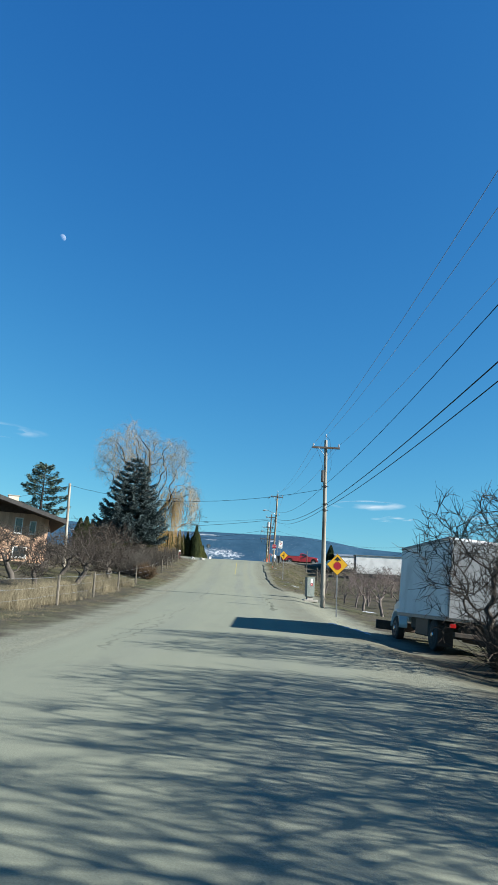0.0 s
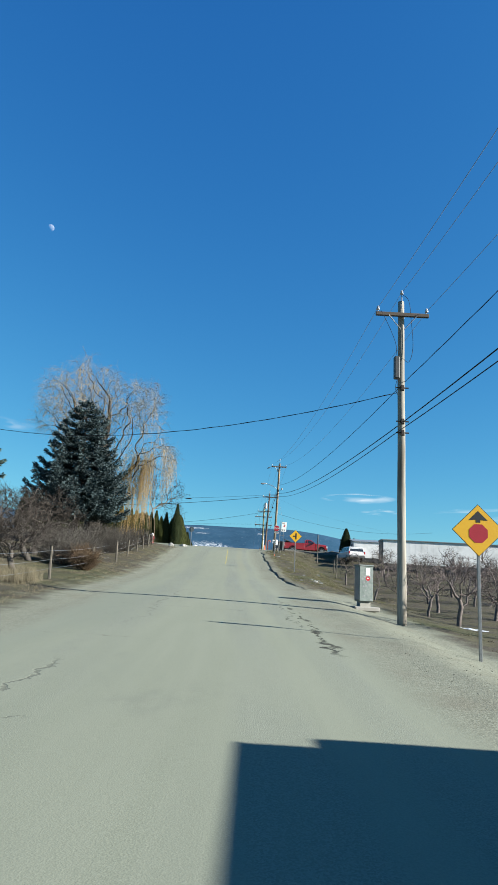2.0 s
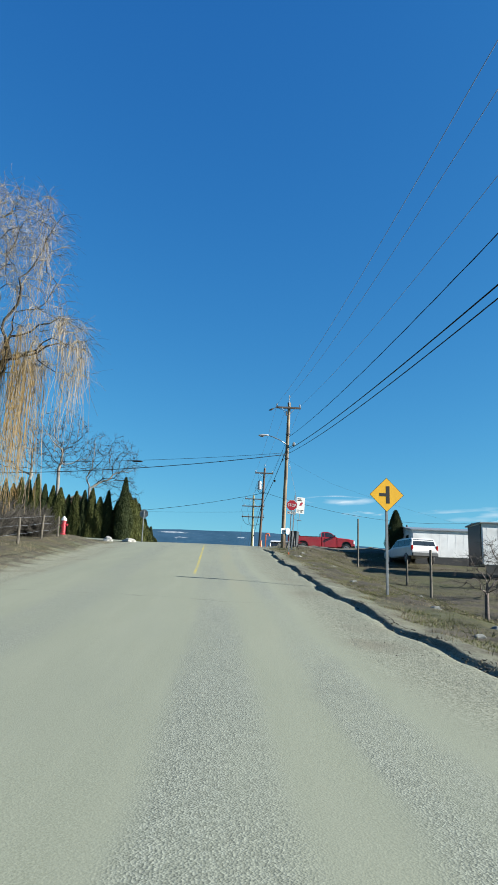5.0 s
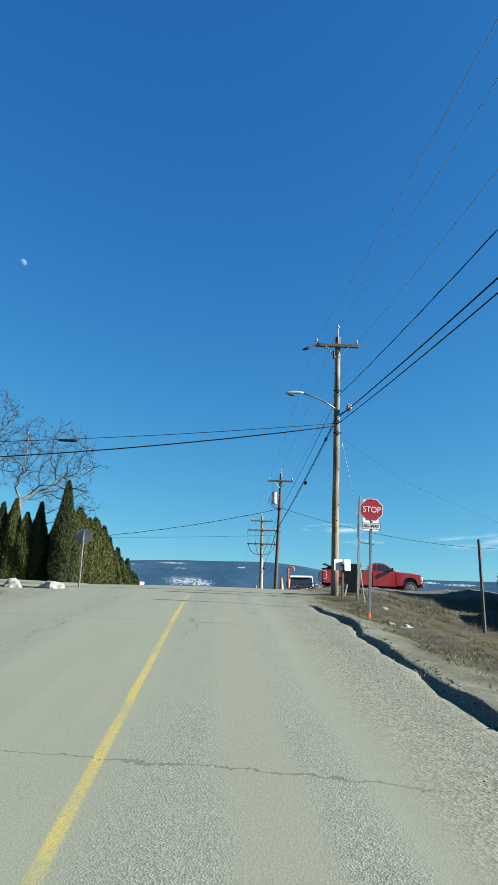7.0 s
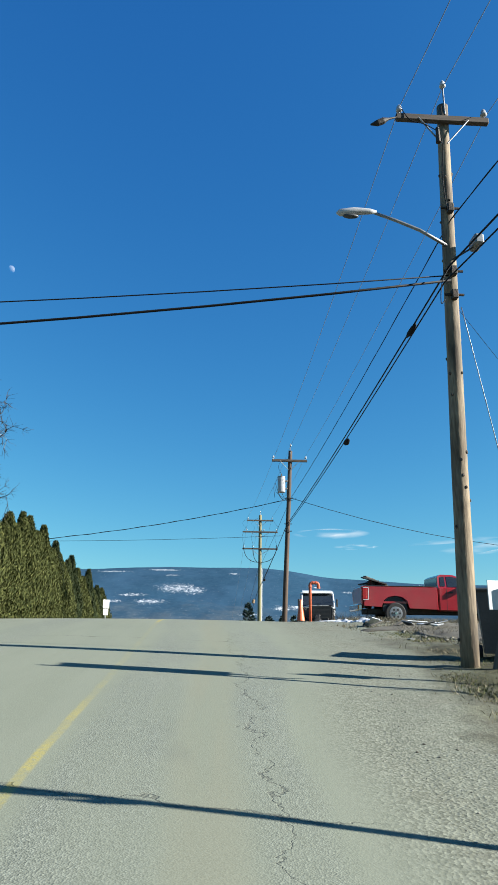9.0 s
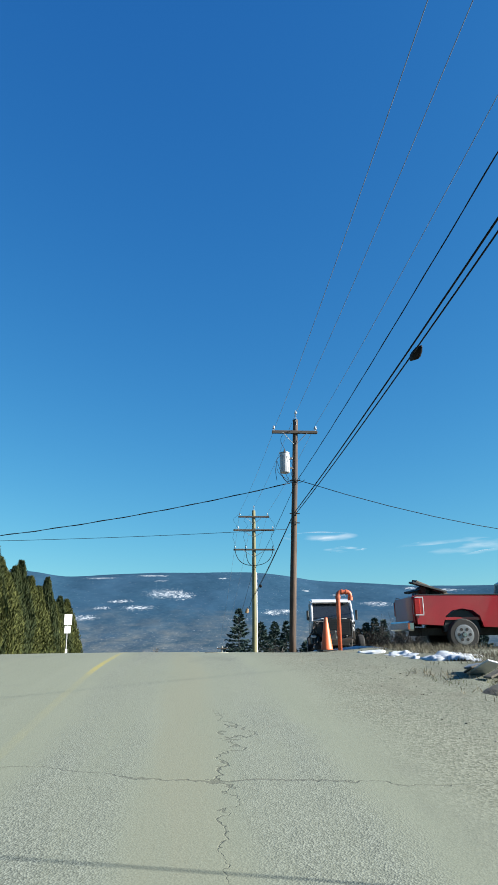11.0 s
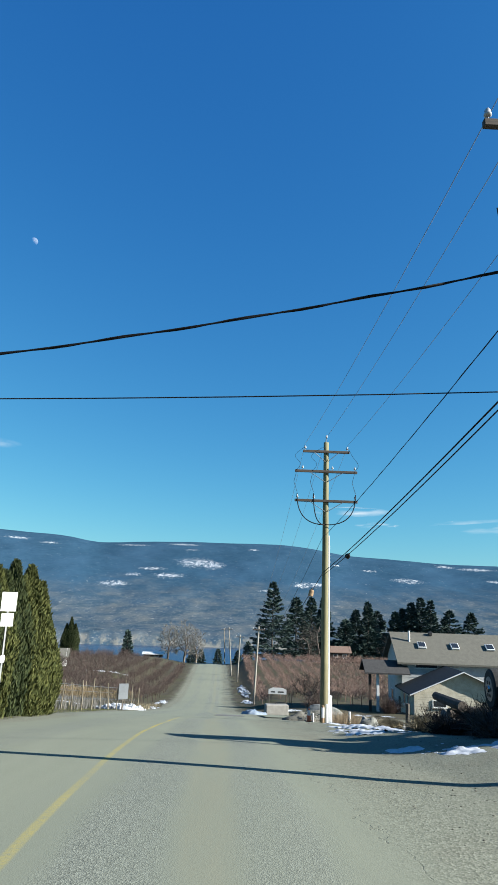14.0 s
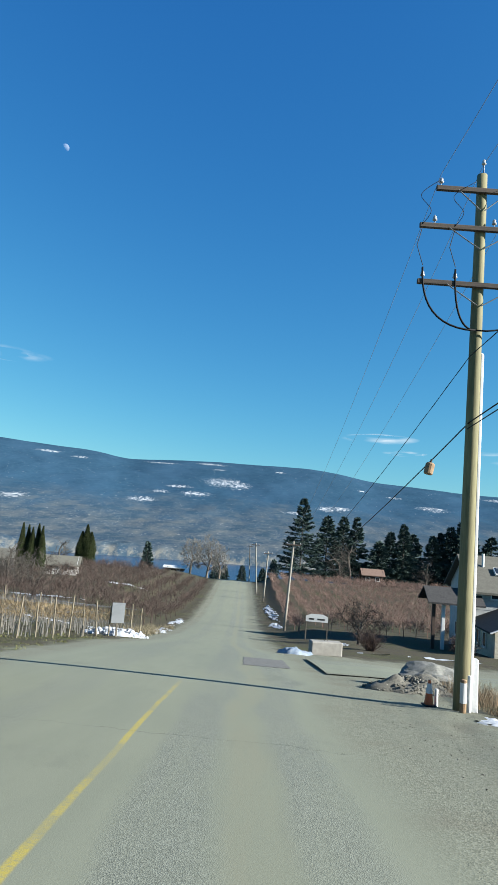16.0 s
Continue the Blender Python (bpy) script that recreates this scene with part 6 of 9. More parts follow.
def semi():
    x, y = 6.45, 119.85
    z = 6.5
    ob = thing("stripped_truck", x, y, z, "derelict white lorry cab with its bonnet stripped off", "truck", 175)
    # the nose points to local +y
    W = 0.95
    cab = part("cab", Mesh().prism([(-1.2, 0.95), (0.1, 0.95), (0.3, 1.30), (0.32, 1.50), (-1.2, 1.50)], -W, W, 0.06), WHITE_CAR, ob, "dented white cab")
    part("cab_roof", Mesh().prism([(-1.2, 2.24), (-0.30, 2.24), (-0.22, 2.30), (-0.34, 2.42), (-0.62, 2.48), (-1.15, 2.50)], -W + 0.04, W - 0.04, 0.08), WHITE_CAR, cab)
    part("rear_wall", Mesh().box(0, -1.16, 1.88, 2 * W - 0.16, 0.07, 0.82, 0.01), WHITE_CAR, cab)
    for s in (-0.45, 0.45):
        part("cab_seat", Mesh().prism([(-1.04, 1.49), (-0.53, 1.49), (-0.53, 1.61), (-0.92, 1.61), (-0.96, 2.15), (-1.04, 2.15)], s - 0.25, s + 0.25, 0.04), BLACK_PAINT, cab, "black cab seat")
    part("steering_wheel", Mesh().tube([(-0.45 + 0.22 * math.cos(a), -0.18 + 0.1 * math.sin(a), 1.72 + 0.18 * math.sin(a)) for a in np.linspace(0, 6.283, 17)], 0.018, 6), BLACK_PAINT, cab)
    part("lower_cab", Mesh().prism([(-1.18, 0.55), (0.2, 0.55), (0.22, 1.0), (-1.18, 1.0)], -W + 0.04, W - 0.04, 0.04), RUST_STEEL, ob, "grimy dark lower cab")
    part("cowl", Mesh().tube([(-0.9, 0.30, 1.30), (-0.82, 0.36, 1.50), (-0.5, 0.46, 1.58), (0, 0.50, 1.60), (0.5, 0.46, 1.58), (0.82, 0.36, 1.50), (0.9, 0.30, 1.30)], 0.04, 6), WHITE_CAR, ob, "thin white cowl edge")
    ws = part("windscreen", Mesh().add([(-W + 0.1, 0.30, 1.51), (W - 0.1, 0.30, 1.51), (W - 0.14, -0.24, 2.27), (-W + 0.14, -0.24, 2.27)], [(3, 2, 1, 0)]), GLASS, cab)
    ws.visible_shadow = False
    part("visor", Mesh().box(0, -0.16, 2.31, 1.6, 0.16, 0.05, 0.02), WHITE_CAR, cab)
    part("wiper", Mesh().tube([(-0.5, 0.33, 1.52), (0.05, 0.22, 1.70)], 0.012, 5).tube([(0.25, 0.33, 1.52), (0.75, 0.24, 1.66)], 0.012, 5), BLACK_PAINT, cab)
    for s in (-1, 1):
        part("pillar", Mesh().tube([(s * (W - 0.05), 0.29, 1.46), (s * (W - 0.08), -0.26, 2.28)], 0.055, 8), WHITE_CAR, cab)
        part("door_pillar", Mesh().box(s * (W - 0.05), -1.02, 1.88, 0.09, 0.34, 0.80, 0.02), WHITE_CAR, cab)
        sw = part("side_window", Mesh().add([(s * (W - 0.03), -0.86, 1.49), (s * (W - 0.03), 0.24, 1.49), (s * (W - 0.06), -0.24, 2.26), (s * (W - 0.06), -0.86, 2.26)], [(0, 1, 2, 3) if s > 0 else (3, 2, 1, 0)]), GLASS, cab)
        sw.visible_shadow = False
        part("mirror", Mesh().box(s * (W + 0.12), 0.12, 1.75, 0.1, 0.06, 0.42, 0.02), BLACK_PAINT, cab)
        part("door_gap", Mesh().box(s * (W + 0.003), -0.9, 1.24, 0.006, 0.02, 0.5), BLACK_PAINT, cab)
        part("door_handle", Mesh().box(s * (W + 0.012), -0.78, 1.32, 0.024, 0.16, 0.04, 0.01), BLACK_PAINT, cab)
    part("firewall", Mesh().box(0, 0.36, 1.05, 1.7, 0.14, 0.86, 0.03), BLACK_PAINT, ob)
    part("engine_block", Mesh().blob((0, 0.75, 1.0), (0.42, 0.45, 0.48), 0.35, 2, 8, 12), BLACK_PAINT, ob, "exposed dark engine")
    part("air_cleaner", Mesh().tube([(0.62, 0.5, 1.1), (0.62, 0.95, 1.12)], 0.17, 14), BLACK_PAINT, ob)
    part("battery_box", Mesh().box(-0.72, 0.6, 0.9, 0.3, 0.5, 0.34, 0.02), RUST_STEEL, ob)
    r = part("radiator", Mesh().box(-0.12, 1.12, 1.22, 1.1, 0.12, 0.70, 0.02), BLACK_PAINT, ob, "black radiator")
    for i in range(9):
        part("fin", Mesh().box(-0.12, 1.186, 0.94 + i * 0.07, 1.0, 0.010, 0.010), PLASTIC, r)
    part("radiator_frame", Mesh().tube([(-0.70, 1.17, 0.80), (-0.70, 1.17, 1.60), (0.46, 1.17, 1.60), (0.46, 1.17, 0.80), (-0.70, 1.17, 0.80)], 0.026, 6), PLASTIC, ob)
    part("bumper_bracket", Mesh().box(-0.1, 1.24, 0.66, 1.2, 0.12, 0.22, 0.04).box(-0.62, 1.2, 0.42, 0.14, 0.16, 0.5, 0.03).box(0.42, 1.2, 0.42, 0.14, 0.16, 0.5, 0.03), RUST_STEEL, ob, "bare dark bumper bracket")
    part("crossmember", Mesh().box(0.05, 1.2, 0.55, 1.25, 0.2, 0.16, 0.03), RUST_STEEL, ob, "bent rusty crossmember")
    part("crossmember", Mesh().box(0.05, 1.14, 0.36, 1.0, 0.14, 0.14, 0.03), RUST_STEEL, ob)
    part("chassis_rail", Mesh().box(-0.42, -0.8, 0.6, 0.1, 4.0, 0.22, 0.01), RUST_STEEL, ob)
    part("chassis_rail", Mesh().box(0.42, -0.8, 0.6, 0.1, 4.0, 0.22, 0.01), RUST_STEEL, ob)
    rr = random.Random(3)
    for i in range(80):
        a = Vector((rr.uniform(-0.92, 0.92), rr.uniform(0.4, 1.15), rr.uniform(0.35, 1.5)))
        b = a + Vector((rr.uniform(-0.3, 0.3), rr.uniform(-0.2, 0.2), rr.uniform(-0.5, 0.1)))
        part("hose", Mesh().tube([a, a.lerp(b, 0.5) + Vector((rr.uniform(-.1, .1), 0.08, rr.uniform(-.1, .1))), b], rr.uniform(0.012, 0.035), 6), BLACK_PAINT if i % 3 else RUST_STEEL, ob)
    wheel(ob, -1.12, 0.6, 0.46, 0.46, 0.26, WHITE_PANEL, 0.72)
    part("axle", Mesh().tube([(-1.1, 0.6, 0.46), (0.7, 0.55, 0.44)], 0.05, 8), RUST_STEEL, ob)
    wheel(ob, 0.72, 0.55, 0.42, 0.42, 0.26, RUST_STEEL, 0.55)
    wheel(ob, -0.75, -2.3, 0.42, 0.42, 0.4)
    wheel(ob, 0.75, -2.3, 0.42, 0.42, 0.4)
    part("fender", Mesh().box(0.86, 0.3, 0.85, 0.18, 0.9, 0.1, 0.03), WHITE_CAR, ob, "torn white fender")


semi()

# ---- standpipe, cone, bin, hydrant ----
ob = thing("standpipe", 4.15, 107.35, gz(4.15, 107.35), "orange painted hooked steel standpipe", "pipe", 0)
bend = [(0.09 - 0.09 * math.cos(a), 0, 1.34 + 0.09 * math.sin(a)) for a in np.linspace(0, math.pi / 2, 6)]
drop = [(0.23 + 0.09 * math.sin(a), 0, 1.34 + 0.09 * math.cos(a)) for a in np.linspace(0, math.pi / 2, 6)]
part("pipe", Mesh().tube([(0, 0, -0.3)] + bend + drop + [(0.32, 0, 1.24)], 0.054, 14), ORANGE, ob, smooth=True)
for a, b in (((0, 0, 1.26), (0, 0, 1.33)), ((0.09, 0, 1.43), (0.12, 0, 1.43)), ((0.20, 0, 1.43), (0.23, 0, 1.43)), ((0.32, 0, 1.22), (0.32, 0, 1.30))):
    part("coupling", Mesh().tube([a, b], 0.066, 14), ORANGE, ob)


def cone(x, y, h, label):
    ob = thing("traffic_cone", x, y, gz(x, y) + 0.02, label, "traffic cone", 12)
    part("base_plate", Mesh().box(0, 0, 0.015, h * 0.48, h * 0.48, 0.03, 0.008), RUBBER, ob)
    part("body", Mesh().tube([(0, 0, 0.02), (0, 0, 0.05), (0, 0, h * 0.97), (0, 0, h)], [h * 0.2, h * 0.185, h * 0.055, h * 0.045], 18), CONE_ORANGE, ob, smooth=True)
    return ob


cone(3.72, 106.85, 0.78, "faded orange traffic cone beside the standpipe")
for x, y, h, r, mt, label in ((4.12, 139.3, 0.40, 0.045, WHITE_SIGN, "short white plastic marker stub beside the utility pole"), (4.42, 138.3, 0.72, 0.07, CAN_TAN, "stout tan and white marker stub against the utility pole"), (4.62, 138.5, 0.80, 0.05, WHITE_SIGN, "white plastic pipe stub against the utility pole"), (5.85, 139.6, 0.60, 0.06, WHITE_SIGN, "white marker stub standing in dead weeds")):
    ob = thing("marker_stub", x, y, gz(x, y), label, "post")
    part("stub", Mesh().tube([(0, 0, -0.1), (0, 0, h - 0.02), (0, 0, h)], [r, r * 0.95, r * 0.7], 12), mt, ob)
    if mt == CAN_TAN:
        part("band", Mesh().tube([(0, 0, h * 0.3), (0, 0, h * 0.9)], r * 1.03, 12, caps=False), WHITE_SIGN, ob, "dirty white sleeve")
ob = cone(3.92, 139.2, 0.58, "small orange and white cone beside the utility pole")
part("white_band", Mesh().tube([(0, 0, 0.28), (0, 0, 0.50)], [0.083, 0.047], 18, caps=False), WHITE_SIGN, ob)
ob = thing("wheelie_bin", 4.95, 93.0, gz(4.95, 93.0), "dark grey wheeled rubbish bin behind the pole", "bin", -20)
part("body", Mesh().add([(-0.22, -0.25, 0.08), (0.22, -0.25, 0.08), (0.22, 0.22, 0.08), (-0.22, 0.22, 0.08), (-0.29, -0.33, 1.0), (0.29, -0.33, 1.0), (0.29, 0.3, 1.0), (-0.29, 0.3, 1.0)], [(3, 2, 1, 0), (0, 1, 5, 4), (1, 2, 6, 5), (2, 3, 7, 6), (3, 0, 4, 7), (4, 5, 6, 7)]), BIN_GREY, ob)
part("lid", Mesh().box(0, -0.02, 1.03, 0.62, 0.7, 0.06, 0.02), BIN_GREY, ob)
part("handle", Mesh().tube([(-0.25, 0.34, 0.98), (0.25, 0.34, 0.98)], 0.018, 6), BIN_GREY, ob)
for s in (-1, 1):
    part("wheel", Mesh().tube([(s * 0.24, 0.2, 0.1), (s * 0.29, 0.2, 0.1)], 0.1, 12), RUBBER, ob)
ob = thing("fire_hydrant", -8.05, 85.0, gz(-8.05, 85.0), "red fire hydrant with a white cap", "hydrant")
part("barrel", Mesh().tube([(0, 0, -0.1), (0, 0, 0.06), (0, 0, 0.08), (0, 0, 0.7), (0, 0, 0.74)], [0.16, 0.16, 0.12, 0.12, 0.15], 14), RED_SIGN, ob)
part("cap", Mesh().tube([(0, 0, 0.74), (0, 0, 0.84), (0, 0, 0.92), (0, 0, 0.97)], [0.15, 0.13, 0.07, 0.03], 14), WHITE_SIGN, ob)
part("nozzle", Mesh().tube([(-0.22, 0, 0.52), (0.22, 0, 0.52)], 0.06, 10).tube([(0, -0.2, 0.45), (0, 0, 0.45)], 0.075, 10), RED_SIGN, ob)

# ---- manhole and patch in the road ----
def manhole(x, y):
    z = float(road_z(y)) + 0.05 * (1 - ((x - float(centre(y))) / float(half(y))) ** 2) - 0.02
    slope = math.degrees(math.atan((float(road_z(y + 1)) - float(road_z(y - 1))) / 2))
    ob = thing("manhole_cover", x, y, z + 0.001, "round cast iron manhole cover in the road", "manhole", rx=slope)
    part("rim", Mesh().tube([(0, 0, -0.02), (0, 0, 0.004)], [0.285, 0.285], 36), IRON, ob, "iron rim")
    lid = part("lid", Mesh().tube([(0, 0, -0.01), (0, 0, 0.008)], [0.268, 0.266], 36), IRON, ob, "dusty cast lid")
    for k in range(-4, 5):
        ln = math.sqrt(0.215 ** 2 - (k * 0.045) ** 2)
        for turn in (45, 135):
            part("groove", Mesh().box(k * 0.045, 0, 0.0085, 0.010, 2 * ln, 0.003, 0, pose(0, 0, 0, 0, 0, turn)), IRON, lid)


manhole(1.03, 106.45)
pa = Mesh()
pv = []
for u in np.linspace(-0.45, 1.25, 8):
    for v_ in np.linspace(147.3, 152.0, 8):
        pv.append((u + 0.05 * noise.noise(Vector((u * 3, v_, 0))), v_, float(road_z(v_)) + 0.05 * (1 - ((u - float(centre(v_))) / float(half(v_))) ** 2) - 0.02 + 0.008))
pa.add(pv, [(i * 8 + j, (i + 1) * 8 + j, (i + 1) * 8 + j + 1, i * 8 + j + 1) for i in range(7) for j in range(7)])
tagged(part("road_patch", pa, material("fresh_bitumen", (0.069, 0.069, 0.0655), (0.131, 0.128, 0.117), 6, 0.9, 0.4, 60), smooth=True), "dark repaired patch in the asphalt", "road", kind="structure")

# ---- trees and plants ----
def wander(p, d, length, n, wob, rr, lift=0.0):
    pts, q, v = [p.copy()], p.copy(), d.normalized()
    for i in range(n):
        v = (v + Vector((rr.gauss(0, wob), rr.gauss(0, wob), rr.gauss(0, wob) + lift))).normalized()
        q = q + v * (length / n)
        pts.append(q.copy())
    return pts, v


def grow(wood, twigs, p, d, length, radius, level, rr, o):
    """One limb with all that it bears. o: wobble, lift, kids, spread, shrink, levels."""
    n = 5 if level == 0 else 4
    pts, _ = wander(p, d, length, n, o["wobble"] * (1.0 if level else 0.5), rr, o["lift"] if level else 0)
    last = level >= o["levels"]
    r1 = radius * (0.62 if not last else 0.3)
    rad = [radius + (r1 - radius) * i / n for i in range(n + 1)]
    (twigs if level >= o.get("twig_level", 3) else wood).tube(pts, rad, 7 if level == 0 else (5 if level < 2 else 3), caps=False)
    if last:
        return
    kids = o["kids"][min(level, len(o["kids"]) - 1)]
    for k in range(kids):
        t = 0.98 if k == 0 else (o.get("first", 0.45) if level == 0 else 0.25) + rr.random() * (0.5 if level == 0 else 0.7)
        i = min(n - 1, int(t * n))
        base = pts[i].lerp(pts[i + 1], min(1, t * n - i))
        along = (pts[i + 1] - pts[i]).normalized()
        a = rr.random() * 6.283
        side = along.orthogonal().normalized()
        side = (side * math.cos(a) + along.cross(side) * math.sin(a))
        sp = o["spread"] * (0.5 if k == 0 else 0.75 + 0.5 * rr.random())
        nd = along * math.cos(sp) + side * math.sin(sp)
        grow(wood, twigs, base, nd, length * o["shrink"] * (0.75 + 0.5 * rr.random()), max(0.006, r1 * (0.85 if k == 0 else 0.62)), level + 1, rr, o)


def bare_tree(name, x, y, height, seed, label, bark, twig, trunk_r=0.12, lean=(0, 0), sink=0.15, category="tree", group="", **over):
    o = dict(wobble=0.22, lift=0.03, kids=[5, 5, 4, 4], spread=0.75, shrink=0.62, levels=4, twig_level=3, first=0.4)
    o.update(over)
    rr = random.Random(seed)
    ob = thing(name, x, y, gz(x, y) - sink, label, category, group=group)
    k = 1.0
    for turn in range(2):
        wood, twigs = Mesh(), Mesh()
        grow(wood, twigs, Vector((0, 0, 0)), Vector((lean[0], lean[1], 1)), height * k * o.get("bole", 0.42), trunk_r, 0, random.Random(seed), o)
        k *= height / max(p[2] for p in twigs.v)
    part("trunk", wood, bark, ob, smooth=True)
    part("branch_work", twigs, twig, ob)
    return ob


def blade(m, p, d, length, w, rr):
    """A slim leaf or needle clump of two triangles."""
    d = d.normalized()
    s = d.orthogonal().normalized()
    a = rr.random() * 3.14
    s = s * math.cos(a) + d.cross(s) * math.sin(a)
    k = len(m.v)
    mid = p + d * length * 0.45
    m.v += [tuple(p), tuple(mid + s * w), tuple(p + d * length), tuple(mid - s * w)]
    m.f.append((k, k + 1, k + 2, k + 3))


def conifer(name, x, y, height, radius, seed, label, needles, boughs=90, dense=60, bare=0.06, droop=0.25, power=0.85, trunk_r=0.18, leaf=0.26, width=0.05, group="", z=None, gaps=0.0, whorls=0):
    rr = random.Random(seed)
    ob = thing(name, x, y, (gz(x, y) - 0.1) if z is None else z, label, "tree", group=group)
    wood, leaves = Mesh(), Mesh()
    wood.tube([(0, 0, 0), (0, 0, height * 0.5), (0, 0, height * 0.98)], [trunk_r, trunk_r * 0.6, 0.02], 8)
    for b in range(boughs):
        t = bare + (1 - bare) * (b + rr.random()) / boughs
        if rr.random() < gaps:
            continue
        if whorls:
            t = bare + (1 - bare) * (round((t - bare) / (1 - bare) * whorls) + rr.gauss(0, 0.12)) / whorls
            t = min(t, 0.985)
        zz = height * t
        ln = radius * (1 - t) ** power * (0.72 + 0.45 * rr.random()) + 0.12
        a = b * 2.39996 + rr.uniform(-0.4, 0.4)
        out = Vector((math.cos(a), math.sin(a), 0))
        tipz = -droop * ln + 0.28 * ln * t + rr.uniform(-0.1, 0.1) * ln
        n = max(3, int(ln / 0.45))
        pts = [Vector((0, 0, zz)) + out * ln * i / n + Vector((0, 0, tipz * (i / n) ** 1.2 + 0.10 * ln * (i / n) ** 3)) for i in range(n + 1)]
        wood.tube(pts, [0.035 * (1 - 0.8 * i / n) for i in range(n + 1)], 4, caps=False)
        cnt = int(dense * (0.35 + ln / max(radius, 0.1)))
        side = out.cross(Vector((0, 0, 1)))
        for k in range(cnt):
            u = rr.random() ** 0.7
            i = min(n - 1, int(u * n))
            p = pts[i].lerp(pts[i + 1], u * n - i)
            half_w = ln * 0.30 * (1.05 - u) + 0.12
            sx = rr.uniform(-1, 1)
            p = p + side * sx * half_w + Vector((0, 0, rr.uniform(-0.16, 0.12) - 0.10 * abs(sx)))
            d = out * (0.7 + 0.3 * rr.random()) + side * (sx * 0.9 + rr.uniform(-0.4, 0.4)) + Vector((0, 0, rr.uniform(-0.45, 0.5)))
            blade(leaves, p, d, leaf * (0.7 + 0.7 * rr.random()), width, rr)
    for k in range(40):
        blade(leaves, Vector((0, 0, height * (0.93 + 0.06 * rr.random()))), Vector((rr.uniform(-1, 1), rr.uniform(-1, 1), 1.6)), leaf, width, rr)
    part("trunk", wood, BARK, ob)
    part("crown", leaves, needles, ob)
    return ob


def spruce(x, y, height, radius, seed, label, needles, bare):
    """A spruce of flat layered boughs, each with side sprays thick with needles and an upturned tip."""
    rr = random.Random(seed)
    ob = thing("spruce_tree", x, y, gz(x, y) - 0.1, label, "tree")
    wood, leaves = Mesh(), Mesh()
    wood.tube([(0, 0, 0), (0, 0, height * 0.5), (0, 0, height * 0.99)], [0.24, 0.14, 0.02], 9)
    tiers = 15
    for tier in range(tiers):
        t = bare + (1 - bare) * (tier / tiers) ** 0.94
        reach = radius * (1 - t) ** 0.80 / (1 - bare) ** 0.80 * (0.80 + 0.20 * min(1.0, (t - bare) / 0.14))
        count = max(6, int(15 * (1 - t) + 6))
        turn = rr.random() * 6.283
        for b in range(count):
            a = turn + 6.283 * (b + rr.uniform(-0.25, 0.25)) / count
            ln = (reach * rr.uniform(0.74, 1.12) + 0.15) * (1.0 if rr.random() > 0.12 else 0.65)
            out = Vector((math.cos(a), math.sin(a), 0))
            side = Vector((-out.y, out.x, 0))
            z0 = height * (t + rr.gauss(0, 0.006))
            fall = (0.20 - 0.75 * max(0.0, t - 0.55)) * ln

            def spot(u):
                return out * ln * u + Vector((0, 0, z0 - fall * math.sin(u * 2.2) + 0.20 * ln * u ** 4))
            n = max(3, int(ln / 0.4))
            wood.tube([spot(k / n) for k in range(n + 1)], [0.032 * (1 - 0.85 * k / n) for k in range(n + 1)], 4, caps=False)
            u = 0.22
            while u < 1.0:
                p = spot(u)
                for s in (-1, 1):
                    tw = (ln * 0.34 * (1.12 - u) + 0.16) * rr.uniform(0.7, 1.2)
                    d = (out * 0.75 + side * s * rr.uniform(0.6, 1.0) + Vector((0, 0, rr.uniform(-0.22, 0.10)))).normalized()
                    m = int(tw / 0.034) + 4
                    for k in range(m):
                        q = p + d * tw * (k + rr.random()) / m + Vector((0, 0, rr.uniform(-0.10, 0.03)))
                        e = d * 0.9 + Vector((rr.gauss(0, 0.40), rr.gauss(0, 0.40), rr.gauss(0.05, 0.22)))
                        blade(leaves, q, e, rr.uniform(0.11, 0.21), 0.042, rr)
                u += 0.11 / max(ln, 0.5) * rr.uniform(0.8, 1.3)
            for k in range(16):
                blade(leaves, spot(0.9 + 0.1 * rr.random()), out + Vector((rr.gauss(0, 0.4), rr.gauss(0, 0.4), 0.5)), 0.17, 0.026, rr)
    for k in range(90):
        zz = height * rr.uniform(0.93, 1.0)
        blade(leaves, Vector((0, 0, zz)), Vector((rr.uniform(-1, 1), rr.uniform(-1, 1), 1.1)), 0.16, 0.022, rr)
    part("trunk", wood, BARK, ob)
    part("crown", leaves, needles, ob)
    return ob


